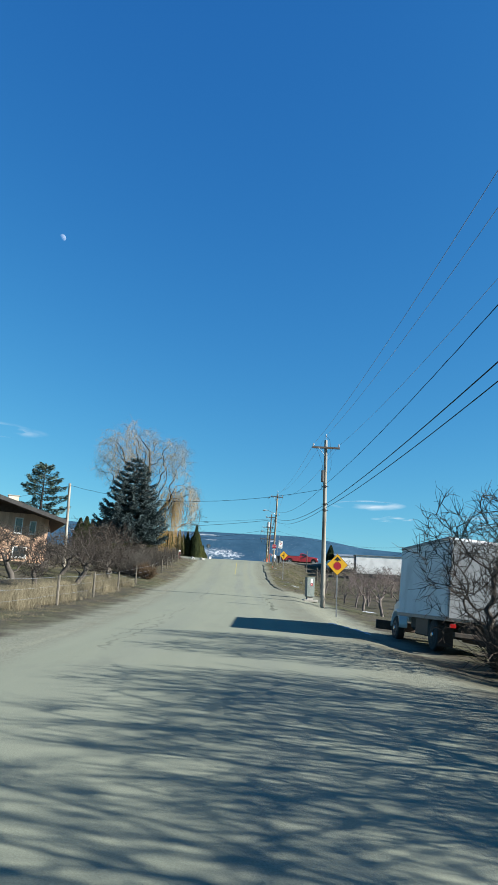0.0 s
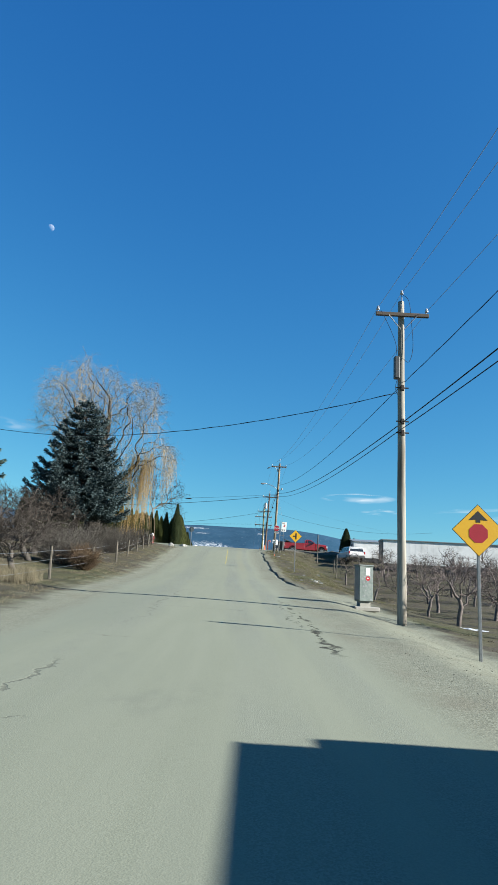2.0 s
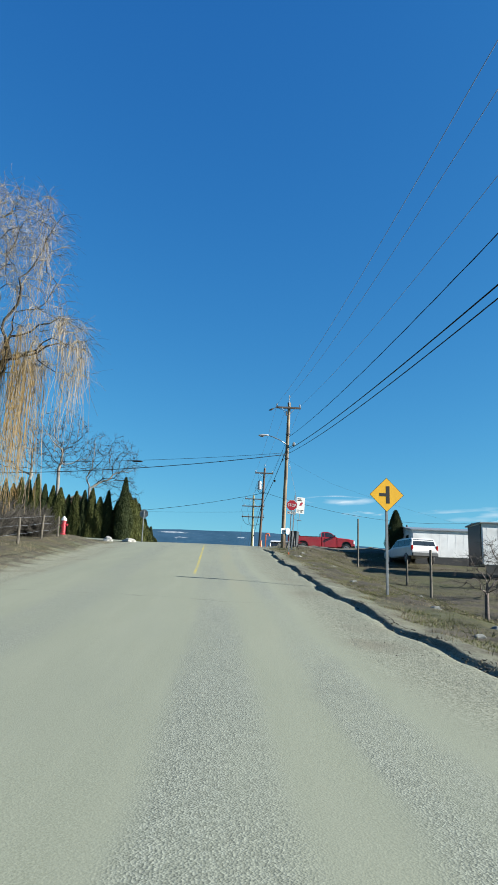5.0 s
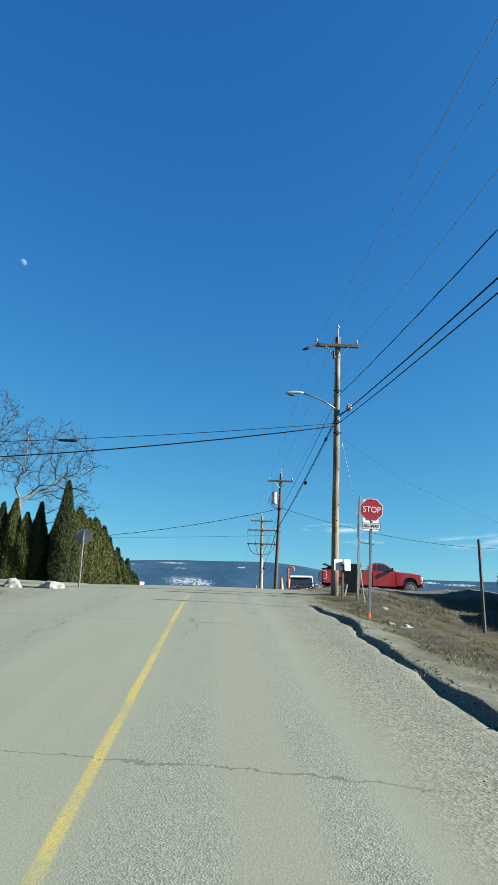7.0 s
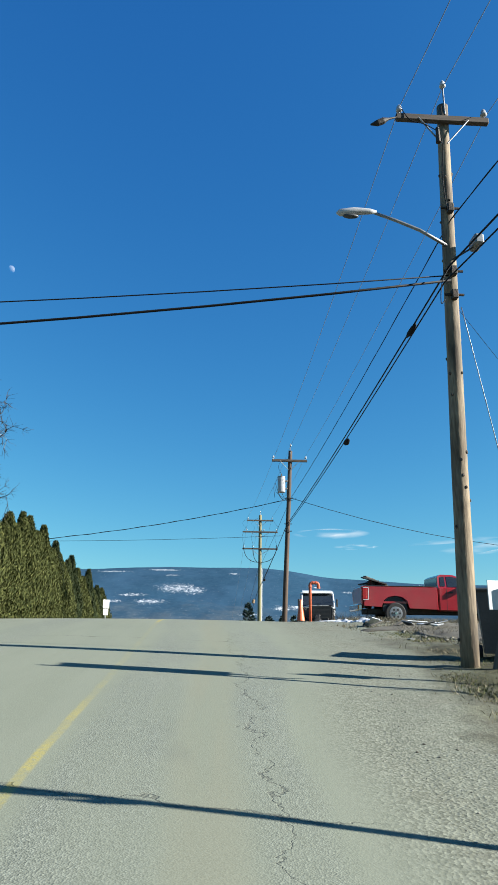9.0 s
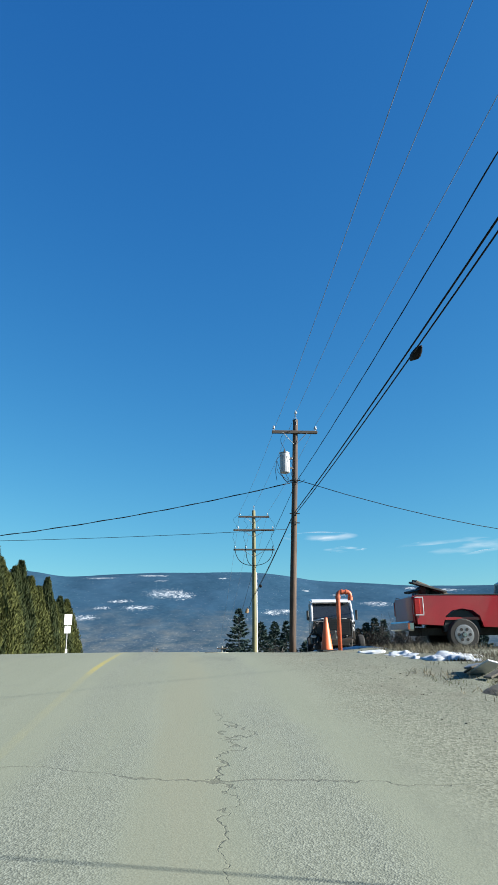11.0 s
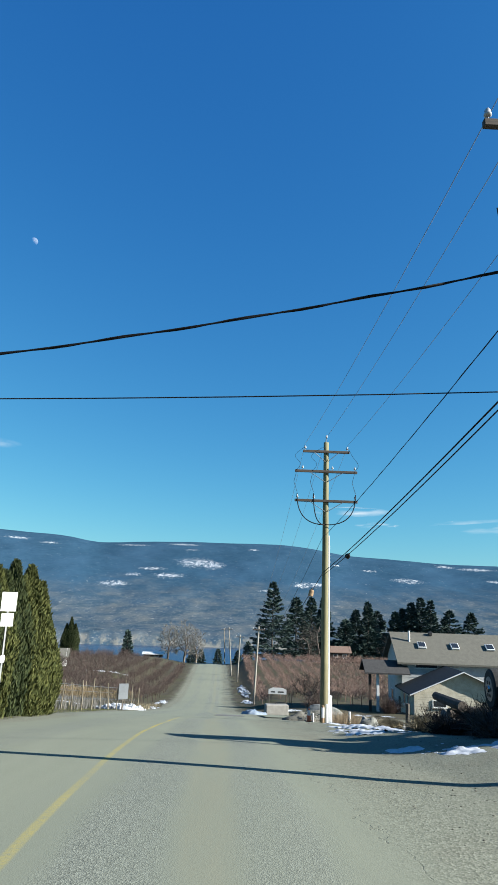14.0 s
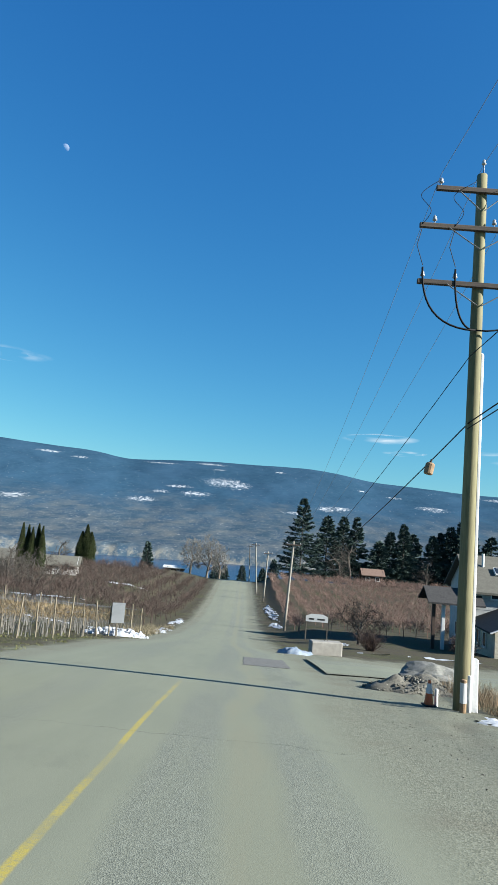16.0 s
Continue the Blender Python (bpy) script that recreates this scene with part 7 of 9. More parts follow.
def cedar(x, y, height, radius, seed, label, mat, fronds=1500, z=None, taper=2.05):
    """A columnar cedar: upright sprays on a slim tapering body."""
    rr = random.Random(seed)
    ob = thing("cedar_tree", x, y, (gz(x, y) - 0.1) if z is None else z, label, "tree", group="cedar hedge")
    core, leaves = Mesh(), Mesh()
    prof = lambda t: radius * (0.80 + 0.25 * math.sin(t * 2.6)) * min(1.0, (1.02 - t) * taper) ** 0.85
    core.tube([(0, 0, height * t) for t in np.linspace(0, 0.97, 9)], [max(0.02, prof(t) * 0.62) for t in np.linspace(0, 0.97, 9)], 8)
    for k in range(fronds):
        t = rr.random() ** 0.9
        a = rr.random() * 6.283
        lump = 1 + 0.36 * noise.noise(Vector((math.cos(a) * 1.5, math.sin(a) * 1.5, t * height * 0.9 + seed * 3)))
        r = prof(t) * (0.68 + 0.36 * rr.random()) * lump
        p = Vector((math.cos(a) * r, math.sin(a) * r, height * t))
        d = Vector((math.cos(a) * 0.15 + rr.gauss(0, 0.4), math.sin(a) * 0.15 + rr.gauss(0, 0.4), 1.0))
        blade(leaves, p, d, 0.07 + 0.08 * rr.random(), 0.018, rr)
    part("trunk", core, mat, ob)
    part("crown", leaves, mat, ob)
    return ob


def tufts(name, region, count, h, mat, label, seed, w=0.012, lean=0.35, density=None):
    """Loose grass over a stretch of ground; one object of stuff."""
    rr = random.Random(seed)
    m = Mesh()
    x0, x1, y0, y1 = region
    for i in range(count):
        x, y = rr.uniform(x0, x1), rr.uniform(y0, y1)
        if noise.noise(Vector((x * 0.6, y * 0.6, seed))) < (density if density is not None else -0.1):
            continue
        if abs(x - float(centre(y))) < float(half(y)) + (0.55 - float(inset(y)) if x > 0 else 0.5):
            continue
        z = gz(x, y) - 0.03
        for k in range(rr.randint(5, 9)):
            d = Vector((rr.gauss(0, lean), rr.gauss(0, lean), 1))
            hh = h * rr.uniform(0.4, 1.1)
            a = rr.random() * 6.28
            s = Vector((math.cos(a), math.sin(a), 0)) * w
            p = Vector((x + rr.gauss(0, 0.1), y + rr.gauss(0, 0.1), z))
            q = p + d * hh * 0.6
            e = q + (d + Vector((rr.gauss(0, 0.4), rr.gauss(0, 0.4), -0.1))) * hh * 0.4
            k0 = len(m.v)
            m.v += [tuple(p - s), tuple(p + s), tuple(q + s * 0.7), tuple(q - s * 0.7), tuple(e)]
            m.f += [(k0, k0 + 1, k0 + 2, k0 + 3), (k0 + 3, k0 + 2, k0 + 4)]
    return tagged(part(name, m, mat), label, "grass", kind="stuff")


def shrub(x, y, r, h, seed, mat, label, n=160, name="shrub", group=""):
    rr = random.Random(seed)
    ob = thing(name, x, y, gz(x, y) - 0.08, label, "shrub", group=group)
    m = Mesh()
    for i in range(n):
        a = rr.random() * 6.283
        b = rr.random() ** 0.6
        p = Vector((math.cos(a) * r * 0.25 * b, math.sin(a) * r * 0.25 * b, 0))
        d = Vector((math.cos(a) * b * r / h, math.sin(a) * b * r / h, 1)) + Vector((rr.gauss(0, 0.15), rr.gauss(0, 0.15), 0))
        pts, v = wander(p, d, h * rr.uniform(0.6, 1.1), 4, 0.22, rr)
        m.tube(pts, [0.013, 0.011, 0.009, 0.006, 0.003], 3, caps=False)
        for k in range(4):
            q = pts[rr.randint(1, 3)]
            t, _ = wander(q, v + Vector((rr.gauss(0, 0.8), rr.gauss(0, 0.8), rr.gauss(0, 0.4))), h * 0.35, 2, 0.3, rr)
            m.tube(t, [0.006, 0.005, 0.003], 3, caps=False)
    part("stem_work", m, mat, ob)
    return ob


def colonise(stem, clusters, rng, step_len, wobble=0.35, reach=3.0, kill=0.9, rounds=90):
    """Branch nodes that grow from a stem into a cloud of leaf points; gives points, parents."""
    goal = []
    for cx, cy, cz, rx, ry, rz, cnt in clusters:
        d = rng.normal(size=(cnt, 3))
        d /= np.linalg.norm(d, axis=1)[:, None]
        goal.append(np.array((cx, cy, cz)) + d * (rng.random((cnt, 1)) ** 0.42) * np.array((rx, ry, rz)))
    goal = np.concatenate(goal)
    pts, par = [np.array(p, float) for p in stem], [i - 1 for i in range(len(stem))]
    P = np.array(pts)
    dist = np.linalg.norm(goal[:, None] - P[None], axis=2)
    near, far = dist.argmin(1), dist.min(1)
    live = np.ones(len(goal), bool)
    for k in range(rounds):
        use = live & (far < max(reach, far[live].min() * 1.3 if live.any() else 0))
        if not use.any():
            break
        kids = []
        for i in np.unique(near[use]):
            v = goal[use & (near == i)] - pts[i]
            d = (v / np.linalg.norm(v, axis=1)[:, None]).mean(0)
            if par[i] >= 0:
                b = pts[i] - pts[par[i]]
                d = d + 0.55 * b / (np.linalg.norm(b) + 1e-6)
            d = d / (np.linalg.norm(d) + 1e-6) + rng.normal(size=3) * wobble
            kids.append((i, pts[i] + d / np.linalg.norm(d) * step_len))
        for i, q in kids:
            pts.append(q)
            par.append(int(i))
            dd = np.linalg.norm(goal - q, axis=1)
            better = dd < far
            near[better], far[better] = len(pts) - 1, dd[better]
        live &= far > kill
    return pts, par


def crown_tree(name, x, y, stem, clusters, seed, label, bark, twig, tip_r=0.012, trunk_r=None, step_len=0.45, wobble=0.35, reach=3.0, kill=0.9, sprigs=3, sprig=0.7, sprig_r=0.007, droop=0.0, fork=2.3, group="", hang=None, sink=0.15, fine=None):
    """A bare tree whose crown fills the given clumps (middle, half sizes, points), all measured from its base."""
    rng, rr = np.random.default_rng(seed), random.Random(seed)
    ob = thing(name, x, y, gz(x, y) - sink, label, "tree", group=group)
    pts, par = colonise(stem, clusters, rng, step_len, wobble, reach, kill)
    kids = [[] for _ in pts]
    for i, p in enumerate(par):
        if p >= 0:
            kids[p].append(i)
    rad = [0.0] * len(pts)
    for i in range(len(pts) - 1, -1, -1):
        rad[i] = sum(rad[k] ** fork for k in kids[i]) ** (1 / fork) if kids[i] else tip_r
    if trunk_r:
        k = math.log(trunk_r / tip_r) / math.log(rad[0] / tip_r)
        rad = [tip_r * (r / tip_r) ** k for r in rad]
    V = [Vector(p) for p in pts]
    wood, twigs, hanging = Mesh(), Mesh(), Mesh()
    limit = fine or tip_r * 2.4
    todo = [(0, -1)]
    while todo:
        i, frm = todo.pop()
        chain = ([frm] if frm >= 0 else []) + [i]
        while kids[i]:
            order = sorted(kids[i], key=lambda k: -rad[k])
            todo += [(k, i) for k in order[1:]]
            i = order[0]
            chain.append(i)
        r = [rad[k] for k in chain]
        if frm >= 0:
            r[0] = r[1]
        if len(chain) < 2:
            continue
        (wood if max(r) > limit else twigs).tube([V[k] for k in chain], r, 8 if max(r) > 0.08 else (5 if max(r) > limit else 3), caps=False)
    for i in range(1, len(pts)):
        if rad[i] > limit * 1.25:
            continue
        along = (V[i] - V[par[i]]).normalized()
        for k in range(sprigs + (2 if not kids[i] else 0)):
            d = along + Vector((rr.gauss(0, 0.75), rr.gauss(0, 0.75), rr.gauss(0.1, 0.6)))
            t, v = wander(V[i], d, sprig * rr.uniform(0.5, 1.3), 3, 0.28, rr, -droop)
            twigs.tube(t, [sprig_r, sprig_r * 0.85, sprig_r * 0.65, sprig_r * 0.4], 3, caps=False)
        if hang and hang(V[i]):
            high = V[i].z > 8.0 or V[i].x < 1.7
            for k in range(4 if high else (15 if V[i].x < 4.3 else 6)):
                ln = rr.uniform(0.6, 2.2) if high else min(rr.uniform(0.8, 6.6) * (1.0 if V[i].x < 4.6 else 0.62) * (1 + 0.5 * noise.noise(V[i] * 0.9)), max(0.3, V[i].z - rr.uniform(0.8, 2.2)))
                a = rr.random() * 6.28
                b = Vector((math.cos(a), math.sin(a), 0)) * rr.uniform(0.05, 0.45)
                q = V[i]
                t = [q, q + b * 0.6 + Vector((0, 0, -0.08 * ln)), q + b + Vector((0, 0, -0.5 * ln)), q + b * 1.05 + Vector((rr.gauss(0, 0.16), rr.gauss(0, 0.16), -ln))]
                (hanging if not high and V[i].x < 4.2 + rr.gauss(0, 0.5) else twigs).tube(t, [0.0065, 0.006, 0.0055, 0.004], 3, caps=False)
    part("trunk", wood, bark, ob, smooth=True)
    part("branch_work", twigs, twig, ob)
    if hang:
        part("hanging_foliage", hanging, WILLOW_TWIG, ob, "yellow hanging willow twigs")
    return ob


# spruce and willow by the fence
spruce(-11.6, 69.0, 15.6 - gz(-11.6, 69) + 0.1, 4.25, 11, "dense blue-green spruce behind the fence", SPRUCE, 0.26)


WZ = gz(-11.6, 74.5) - 0.2
crown_tree("willow_tree", -11.6, 74.5, [(0, 0, 0), (0.05, 0, 1.2), (0.1, 0.05, 2.4), (0.05, 0, 3.4)],
           [(-1.8, 0.3, 16.4 - WZ, 4.3, 3.0, 4.3, 620), (3.3, -0.3, 16.6 - WZ, 1.9, 1.8, 2.4, 260), (5.0, -0.6, 12.4 - WZ, 1.7, 1.5, 1.5, 200), (0.3, 0.5, 12.0 - WZ, 4.0, 2.4, 3.0, 140), (3.4, 0.0, 12.4 - WZ, 1.4, 1.4, 1.2, 120)], 4,
           "tall weeping willow with bare pale crown and yellow hanging twigs", BARK_WILLOW, WILLOW_PALE, 0.008, 0.74, 0.42, 0.46, 3.0, 0.48, 9, 0.95, 0.0046, 0.42, 2.15, hang=lambda p: p.x > 2.0 and p.z < 12.2 - WZ + 2.4 * noise.noise(p * 0.7) or p.x > -4 and noise.noise(p * 1.6) > 0.16, fine=0.015)
TZ = gz(-13.4, 105) - 0.15
for x, y, stem, clumps, seed, label in ((-13.4, 105.0, [(0, 0, 0), (0.05, 0, 1.6), (-0.1, 0, 3.2), (-0.25, 0, 13.0 - TZ)], [(-0.4, 0, 15.3 - TZ, 3.2, 2.8, 2.8, 520), (0.8, 0.3, 14.0 - TZ, 2.2, 2.2, 1.8, 130)], 21, "tall bare pale-barked tree behind the hedge"),
                                        (-10.9, 105.5, [(0, 0, 0), (0.03, 0, 1.5), (-0.05, 0, 2.9), (-0.12, 0, 11.6 - TZ)], [(1.5, 0.0, 13.9 - TZ, 2.8, 2.2, 2.5, 480), (2.5, 0.2, 11.6 - TZ, 1.8, 1.5, 1.6, 160)], 22, "bare branching tree behind the hedge"),
                                        (-16.6, 104.5, [(0, 0, 0), (0.1, 0, 2.0), (0.5, 0, 3.8), (0.9, 0, 5.2)], [(-0.6, 0, 14.4 - TZ, 2.8, 2.2, 2.8, 380)], 23, "leaning bare tree behind the hedge")):
    crown_tree("walnut_tree", x, y, stem, clumps, seed, label, BARK_WHITE, TWIG_DARK, 0.008, 0.14, 0.34, 0.34, 2.4, 0.42, 4, 0.42, 0.0065, 0.0, 2.0, fine=0.05)
conifer("pine_tree", -24.8, 80, 16.2 - gz(-24.8, 80), 4.2, 31, "open-crowned pine tree behind the timber house", PINE, 60, 130, 0.22, -0.02, 0.5, 0.25, 0.40, 0.05, gaps=0.15)
for i, (x, y, h) in enumerate(((-45, 104, 10.6), (-48.5, 103.5, 11.8), (-51, 107, 10), (-41, 106.5, 9), (-56, 105, 11.2))):
    conifer("fir_tree", x, y, h, 2.6, 60 + i, "dark conifer on the rise behind the house", FIR, 70, 50, 0.05, 0.2, 0.8, 0.15, 0.4, 0.09, group="dark conifers")

# cedar hedge at the junction and along the road
protos = [cedar(-7.38, 101.2, 5.0, 0.68, 1, "tall green columnar cedar at the hedge corner", CEDAR_DARK, 13000, taper=1.5),
          cedar(-8.1, 102.6, 3.2, 0.62, 2, "olive green columnar cedar in a clipped row", CEDAR, 15000, taper=1.9),
          cedar(-8.9, 103.0, 2.9, 0.60, 3, "olive green columnar cedar in a clipped row", CEDAR, 15000, taper=1.7),
          cedar(-9.8, 101.9, 2.7, 0.55, 4, "dark green columnar cedar in a clipped row", CEDAR_DARK, 13000, taper=1.7)]
rr = random.Random(12)
for i in range(19):
    x = -8.7 - i * 0.62
    y = 101.5 + 0.2 * rr.random()
    k = (3, 1, 2, 3, 2)[i % 5]
    high = rr.uniform(3.3, 4.1) if i < 9 else rr.uniform(3.9, 4.8)
    copy_thing(protos[k], pose(x, y, gz(x, y) - 0.1, 0, 0, rr.random() * 360) @ Matrix.Diagonal((0.9, 0.9, high / (5.0, 3.2, 2.9, 2.7)[k], 1)))
for i in range(40):
    y = 102.4 + i * 0.91
    x = -7.7 - (y - 102) * 0.031 + 0.55 * float(step(120, 136, y)) + rr.uniform(-0.1, 0.1)
    k = 1 if rr.random() < 0.5 else 2
    # dark copies mixed in stand for the hedge's less sunlit stretch
    k = k if y < 118 or y > 134 or rr.random() < 0.5 else 3
    high = rr.uniform(0.86, 1.06) * float(np.interp(y, [102, 106, 114, 124, 131, 136, 138.5], [4.1, 4.3, 4.7, 5.2, 5.5, 5.4, 5.2])) * rr.uniform(0.92, 1.08)
    s = rr.uniform(1.15, 1.35) * (1.05 if y < 118 else 1.2)
    copy_thing(protos[k], pose(x, y, gz(x, y) - 0.1, 0, 0, rr.random() * 360) @ Matrix.Diagonal((s, s, high / (5.0, 3.2, 2.9, 2.7)[k], 1)))
copy_thing(protos[1], pose(-8.35, 139.4, gz(-8.35, 139.4) - 0.1) @ Matrix.Diagonal((1.35, 1.35, 1.25, 1)))
for i in range(6):
    x, y = -22.4 + i * 0.78, 90.2 + 0.2 * i
    copy_thing(protos[3], pose(x, y, gz(x, y) - 0.1, 0, 0, i * 50) @ Matrix.Scale(1.45 + 0.1 * math.sin(i * 2), 4))
copy_thing(protos[0], pose(12.6, 96.2, gz(12.6, 96.2) - 0.1) @ Matrix.Diagonal((1.25, 1.25, 0.66, 1)))

# gnarled fruit trees and brush on the near side of the timber house
old = []
for i, (ax, ay) in enumerate(((0.55, 0.1), (-0.5, 0.2))):
    old.append(crown_tree("old_fruit_tree", (-10.0, -12.6)[i], (43.0, 39.0)[i], [(0, 0, 0), (ax * 0.3, ay, 0.35), (ax * 0.8, ay, 0.75), (ax, 0, 1.1)], [(ax * 0.5, 0, 2.1, 2.3, 1.9, 0.95, 330), (ax * 2.2, 0.2, 1.5, 1.3, 1.2, 0.7, 110)], 40 + i,
               "gnarled bare old fruit tree behind the fence", BARK, TWIG_DARK, 0.008, 0.17, 0.22, 0.5, 1.8, 0.30, 4, 0.40, 0.006, 0.0, 2.0, group="old fruit trees", fine=0.024))
for i, (x, y, k) in enumerate(((-12.3, 47.5, 0.95), (-16.2, 44.0, 1.05), (-9.4, 50.6, 0.8), (-14.6, 50.0, 1.0), (-10.4, 36.0, 0.8), (-18.5, 48.0, 1.1), (-11.9, 61.0, 1.35), (-13.4, 58.6, 1.3), (-10.6, 56.4, 0.95))):
    copy_thing(old[i % 2], pose(x, y, gz(x, y) - 0.15, 0, 0, 70 * i) @ Matrix.Scale(k, 4))
for i in range(15):
    rr = random.Random(100 + i)
    x, y = -8.3 - rr.random() * 2.6, 57 + i * 1.8 + rr.uniform(-1, 1)
    shrub(x, y, rr.uniform(0.9, 1.5), rr.uniform(1.4, 2.3), 200 + i, TWIG_GREY, "tangled leafless grey shrub along the fence", 190, group="roadside shrubs")
for i, (x, y, r, h) in enumerate(((-7.3, 54.8, 0.55, 1.2), (-7.8, 56.2, 0.6, 1.4))):
    shrub(x, y, r, h, 240 + i, CANE_BROWN, "tangle of straw brown canes leaning on the fence", 210, group="tangled canes")

# right-hand orchard
kinds = []
for i in range(4):
    t = crown_tree("fruit_tree", 10.5 + 3.2 * i, 55.0, [(0, 0, 0), (0.03, 0, 0.4), (0.05 * i, 0.05, 0.8)], [(0.1, 0, 1.9, 1.35, 1.25, 0.95, 95), (0.5 - 0.3 * i, 0.2, 1.4, 1.2, 1.1, 0.5, 30)], 70 + i, "pruned bare fruit tree with a whitewashed trunk", BARK_ORCHARD, TWIG_PINK if i % 2 else TWIG_GREY, 0.009, 0.085, 0.24, 0.36, 1.8, 0.34, 5, 0.36, 0.006, 0.0, 2.0, group="orchard trees", fine=0.022)
    part("whitewash", Mesh().tube([(0, 0, 0.05), (0.03, 0, 0.4), (0.03 + 0.01 * i, 0.01, 0.5)], [0.083, 0.076, 0.072], 8, caps=False), PALE_STONE, t, "whitewashed trunk foot")
    kinds.append(t)
rr = random.Random(77)
for r in range(9):
    for c in range(7):
        x, y = 8.6 + c * 3.1 + rr.uniform(-0.3, 0.3) + max(0, (r - 6) * 0.9), 41 + r * 5.0 + rr.uniform(-0.4, 0.4)
        if r == 3 and c in (1, 2, 3):
            continue
        if y > 74 and x < 10.5:
            continue
        copy_thing(kinds[rr.randint(0, 3)], pose(x, y, gz(x, y) - 0.12, rr.uniform(-6, 6), rr.uniform(-6, 6), rr.random() * 360) @ Matrix.Scale(rr.uniform(0.75, 1.1), 4))
big = []
for i in range(3):
    big.append(crown_tree("roadside_tree", (6.6, 9.8, 8.6)[i], (17.2, 8.2, 4.6)[i], [(0, 0, 0), (-0.1, 0, 0.5), (-0.15, 0.1, 1.1)], [((0.0, -0.2, 2.5, 2.1, 1.6, 1.9, 680), (-0.3, 0, 3.1, 2.8, 2.4, 1.9, 480), (0.2, 0.2, 3.1, 2.6, 2.4, 1.9, 460))[i], ((0.4, 0, 3.4, 1.4, 1.2, 1.1, 200), (-1.2, 0, 2.4, 2.0, 2.0, 1.0, 80), (-1.0, 0, 2.4, 2.2, 2.0, 1.0, 80))[i]], 80 + i,
               "sprawling bare roadside tree with tangled twigs", BARK, TWIG_DARK, 0.008, (0.10, 0.17, 0.17)[i], 0.26, 0.42, 2.2, 0.36, 4, 0.48, 0.0075, 0.0, 2.0, group="bare roadside trees", fine=0.03))
for x, y, k in ((7.1, 14.1, 1.0), (7.0, 9.0, 1.0), (6.9, 6.2, 1.0), (7.3, 2.8, 1.1)):
    copy_thing(big[0], pose(x, y, gz(x, y) - 0.15, 0, 0, 67 * y) @ Matrix.Scale(k, 4))
for i, (x, y, k) in enumerate(((9.2, -1.5, 1.0), (8.3, -7.5, 1.0))):
    copy_thing(big[1 + i % 2], pose(x, y, gz(x, y) - 0.15, 0, 0, 80 * i) @ Matrix.Scale(k, 4))
for i, (x, y) in enumerate(((6.6, 16.2), (7.3, 17.6), (6.4, 13.6), (7.1, 11.0), (8.6, 18.4))):
    shrub(x, y, 1.0, 1.5, 300 + i, TWIG_DARK, "dark leafless brush at the field edge", 130, group="field edge brush")

# ---- fences ----
def fence(points, label, rail=False, post_h=1.15):
    ob = thing("fence", *points[0], gz(*points[0]), label, "fence")
    o = Vector((*points[0], gz(*points[0])))
    tops = []
    for i, (x, y) in enumerate(points):
        rr = random.Random(i + int(y))
        z = gz(x, y)
        h = post_h * rr.uniform(0.9, 1.12)
        m = Mesh().tube([Vector((x, y, z - 0.3)) - o, Vector((x + rr.uniform(-0.06, 0.06), y + rr.uniform(-0.05, 0.05), z + h)) - o], [0.06, 0.05], 7)
        part("post", m, POST_WOOD, ob)
        tops.append(Vector((x, y, z)) - o)
    for k, f in enumerate((0.35, 0.65, 0.95)):
        pts = []
        for a, b in zip(tops, tops[1:]):
            for j in range(3):
                pts.append(a.lerp(b, j / 3) + Vector((-0.05, 0, post_h * f - 0.03 * math.sin(j))))
        if len(pts) > 1:
            if rail and k == 2:
                part("rail", Mesh().tube(pts, 0.045, 6), POST_WOOD, ob)
            else:
                part("wire", Mesh().tube(pts, 0.004, 3), WIRE_GREY, ob)
    return ob


fence([(-6.7 - 0.012 * max(0, y - 20), y) for y in (12, 20, 28, 34.5, 41, 47.7, 55.4, 62.6)], "old wire fence on leaning grey wooden posts")
fence([(-7.3 - 0.02 * (y - 62), y) for y in (63.2, 67.6, 72.4, 76.0, 79.4, 82.6)], "wire fence on grey posts below the willow", False, 1.05)
for i, (x, y, h) in enumerate(((8.6, 76.6, 1.9), (8.65, 90.5, 2.95), (10.0, 70, 1.4), (9.2, 82, 1.2))):
    ob = thing("wooden_post", x, y, gz(x, y), "lone grey wooden post at the orchard edge", "post", group="lone posts")
    part("post", Mesh().tube([(0, 0, -0.3), (0.02, 0, h)], [0.06, 0.05], 8), POST_WOOD, ob)
for x, y, h in ((5.5, 128.2, 0.8), (7.6, 129.0, 1.0)):
    ob = thing("wooden_post", x, y, gz(x, y), "short weathered post standing in snow and weeds", "post", group="lone posts")
    part("post", Mesh().tube([(0, 0, -0.3), (0.03, 0, h)], [0.07, 0.06], 8), POST_WOOD, ob)

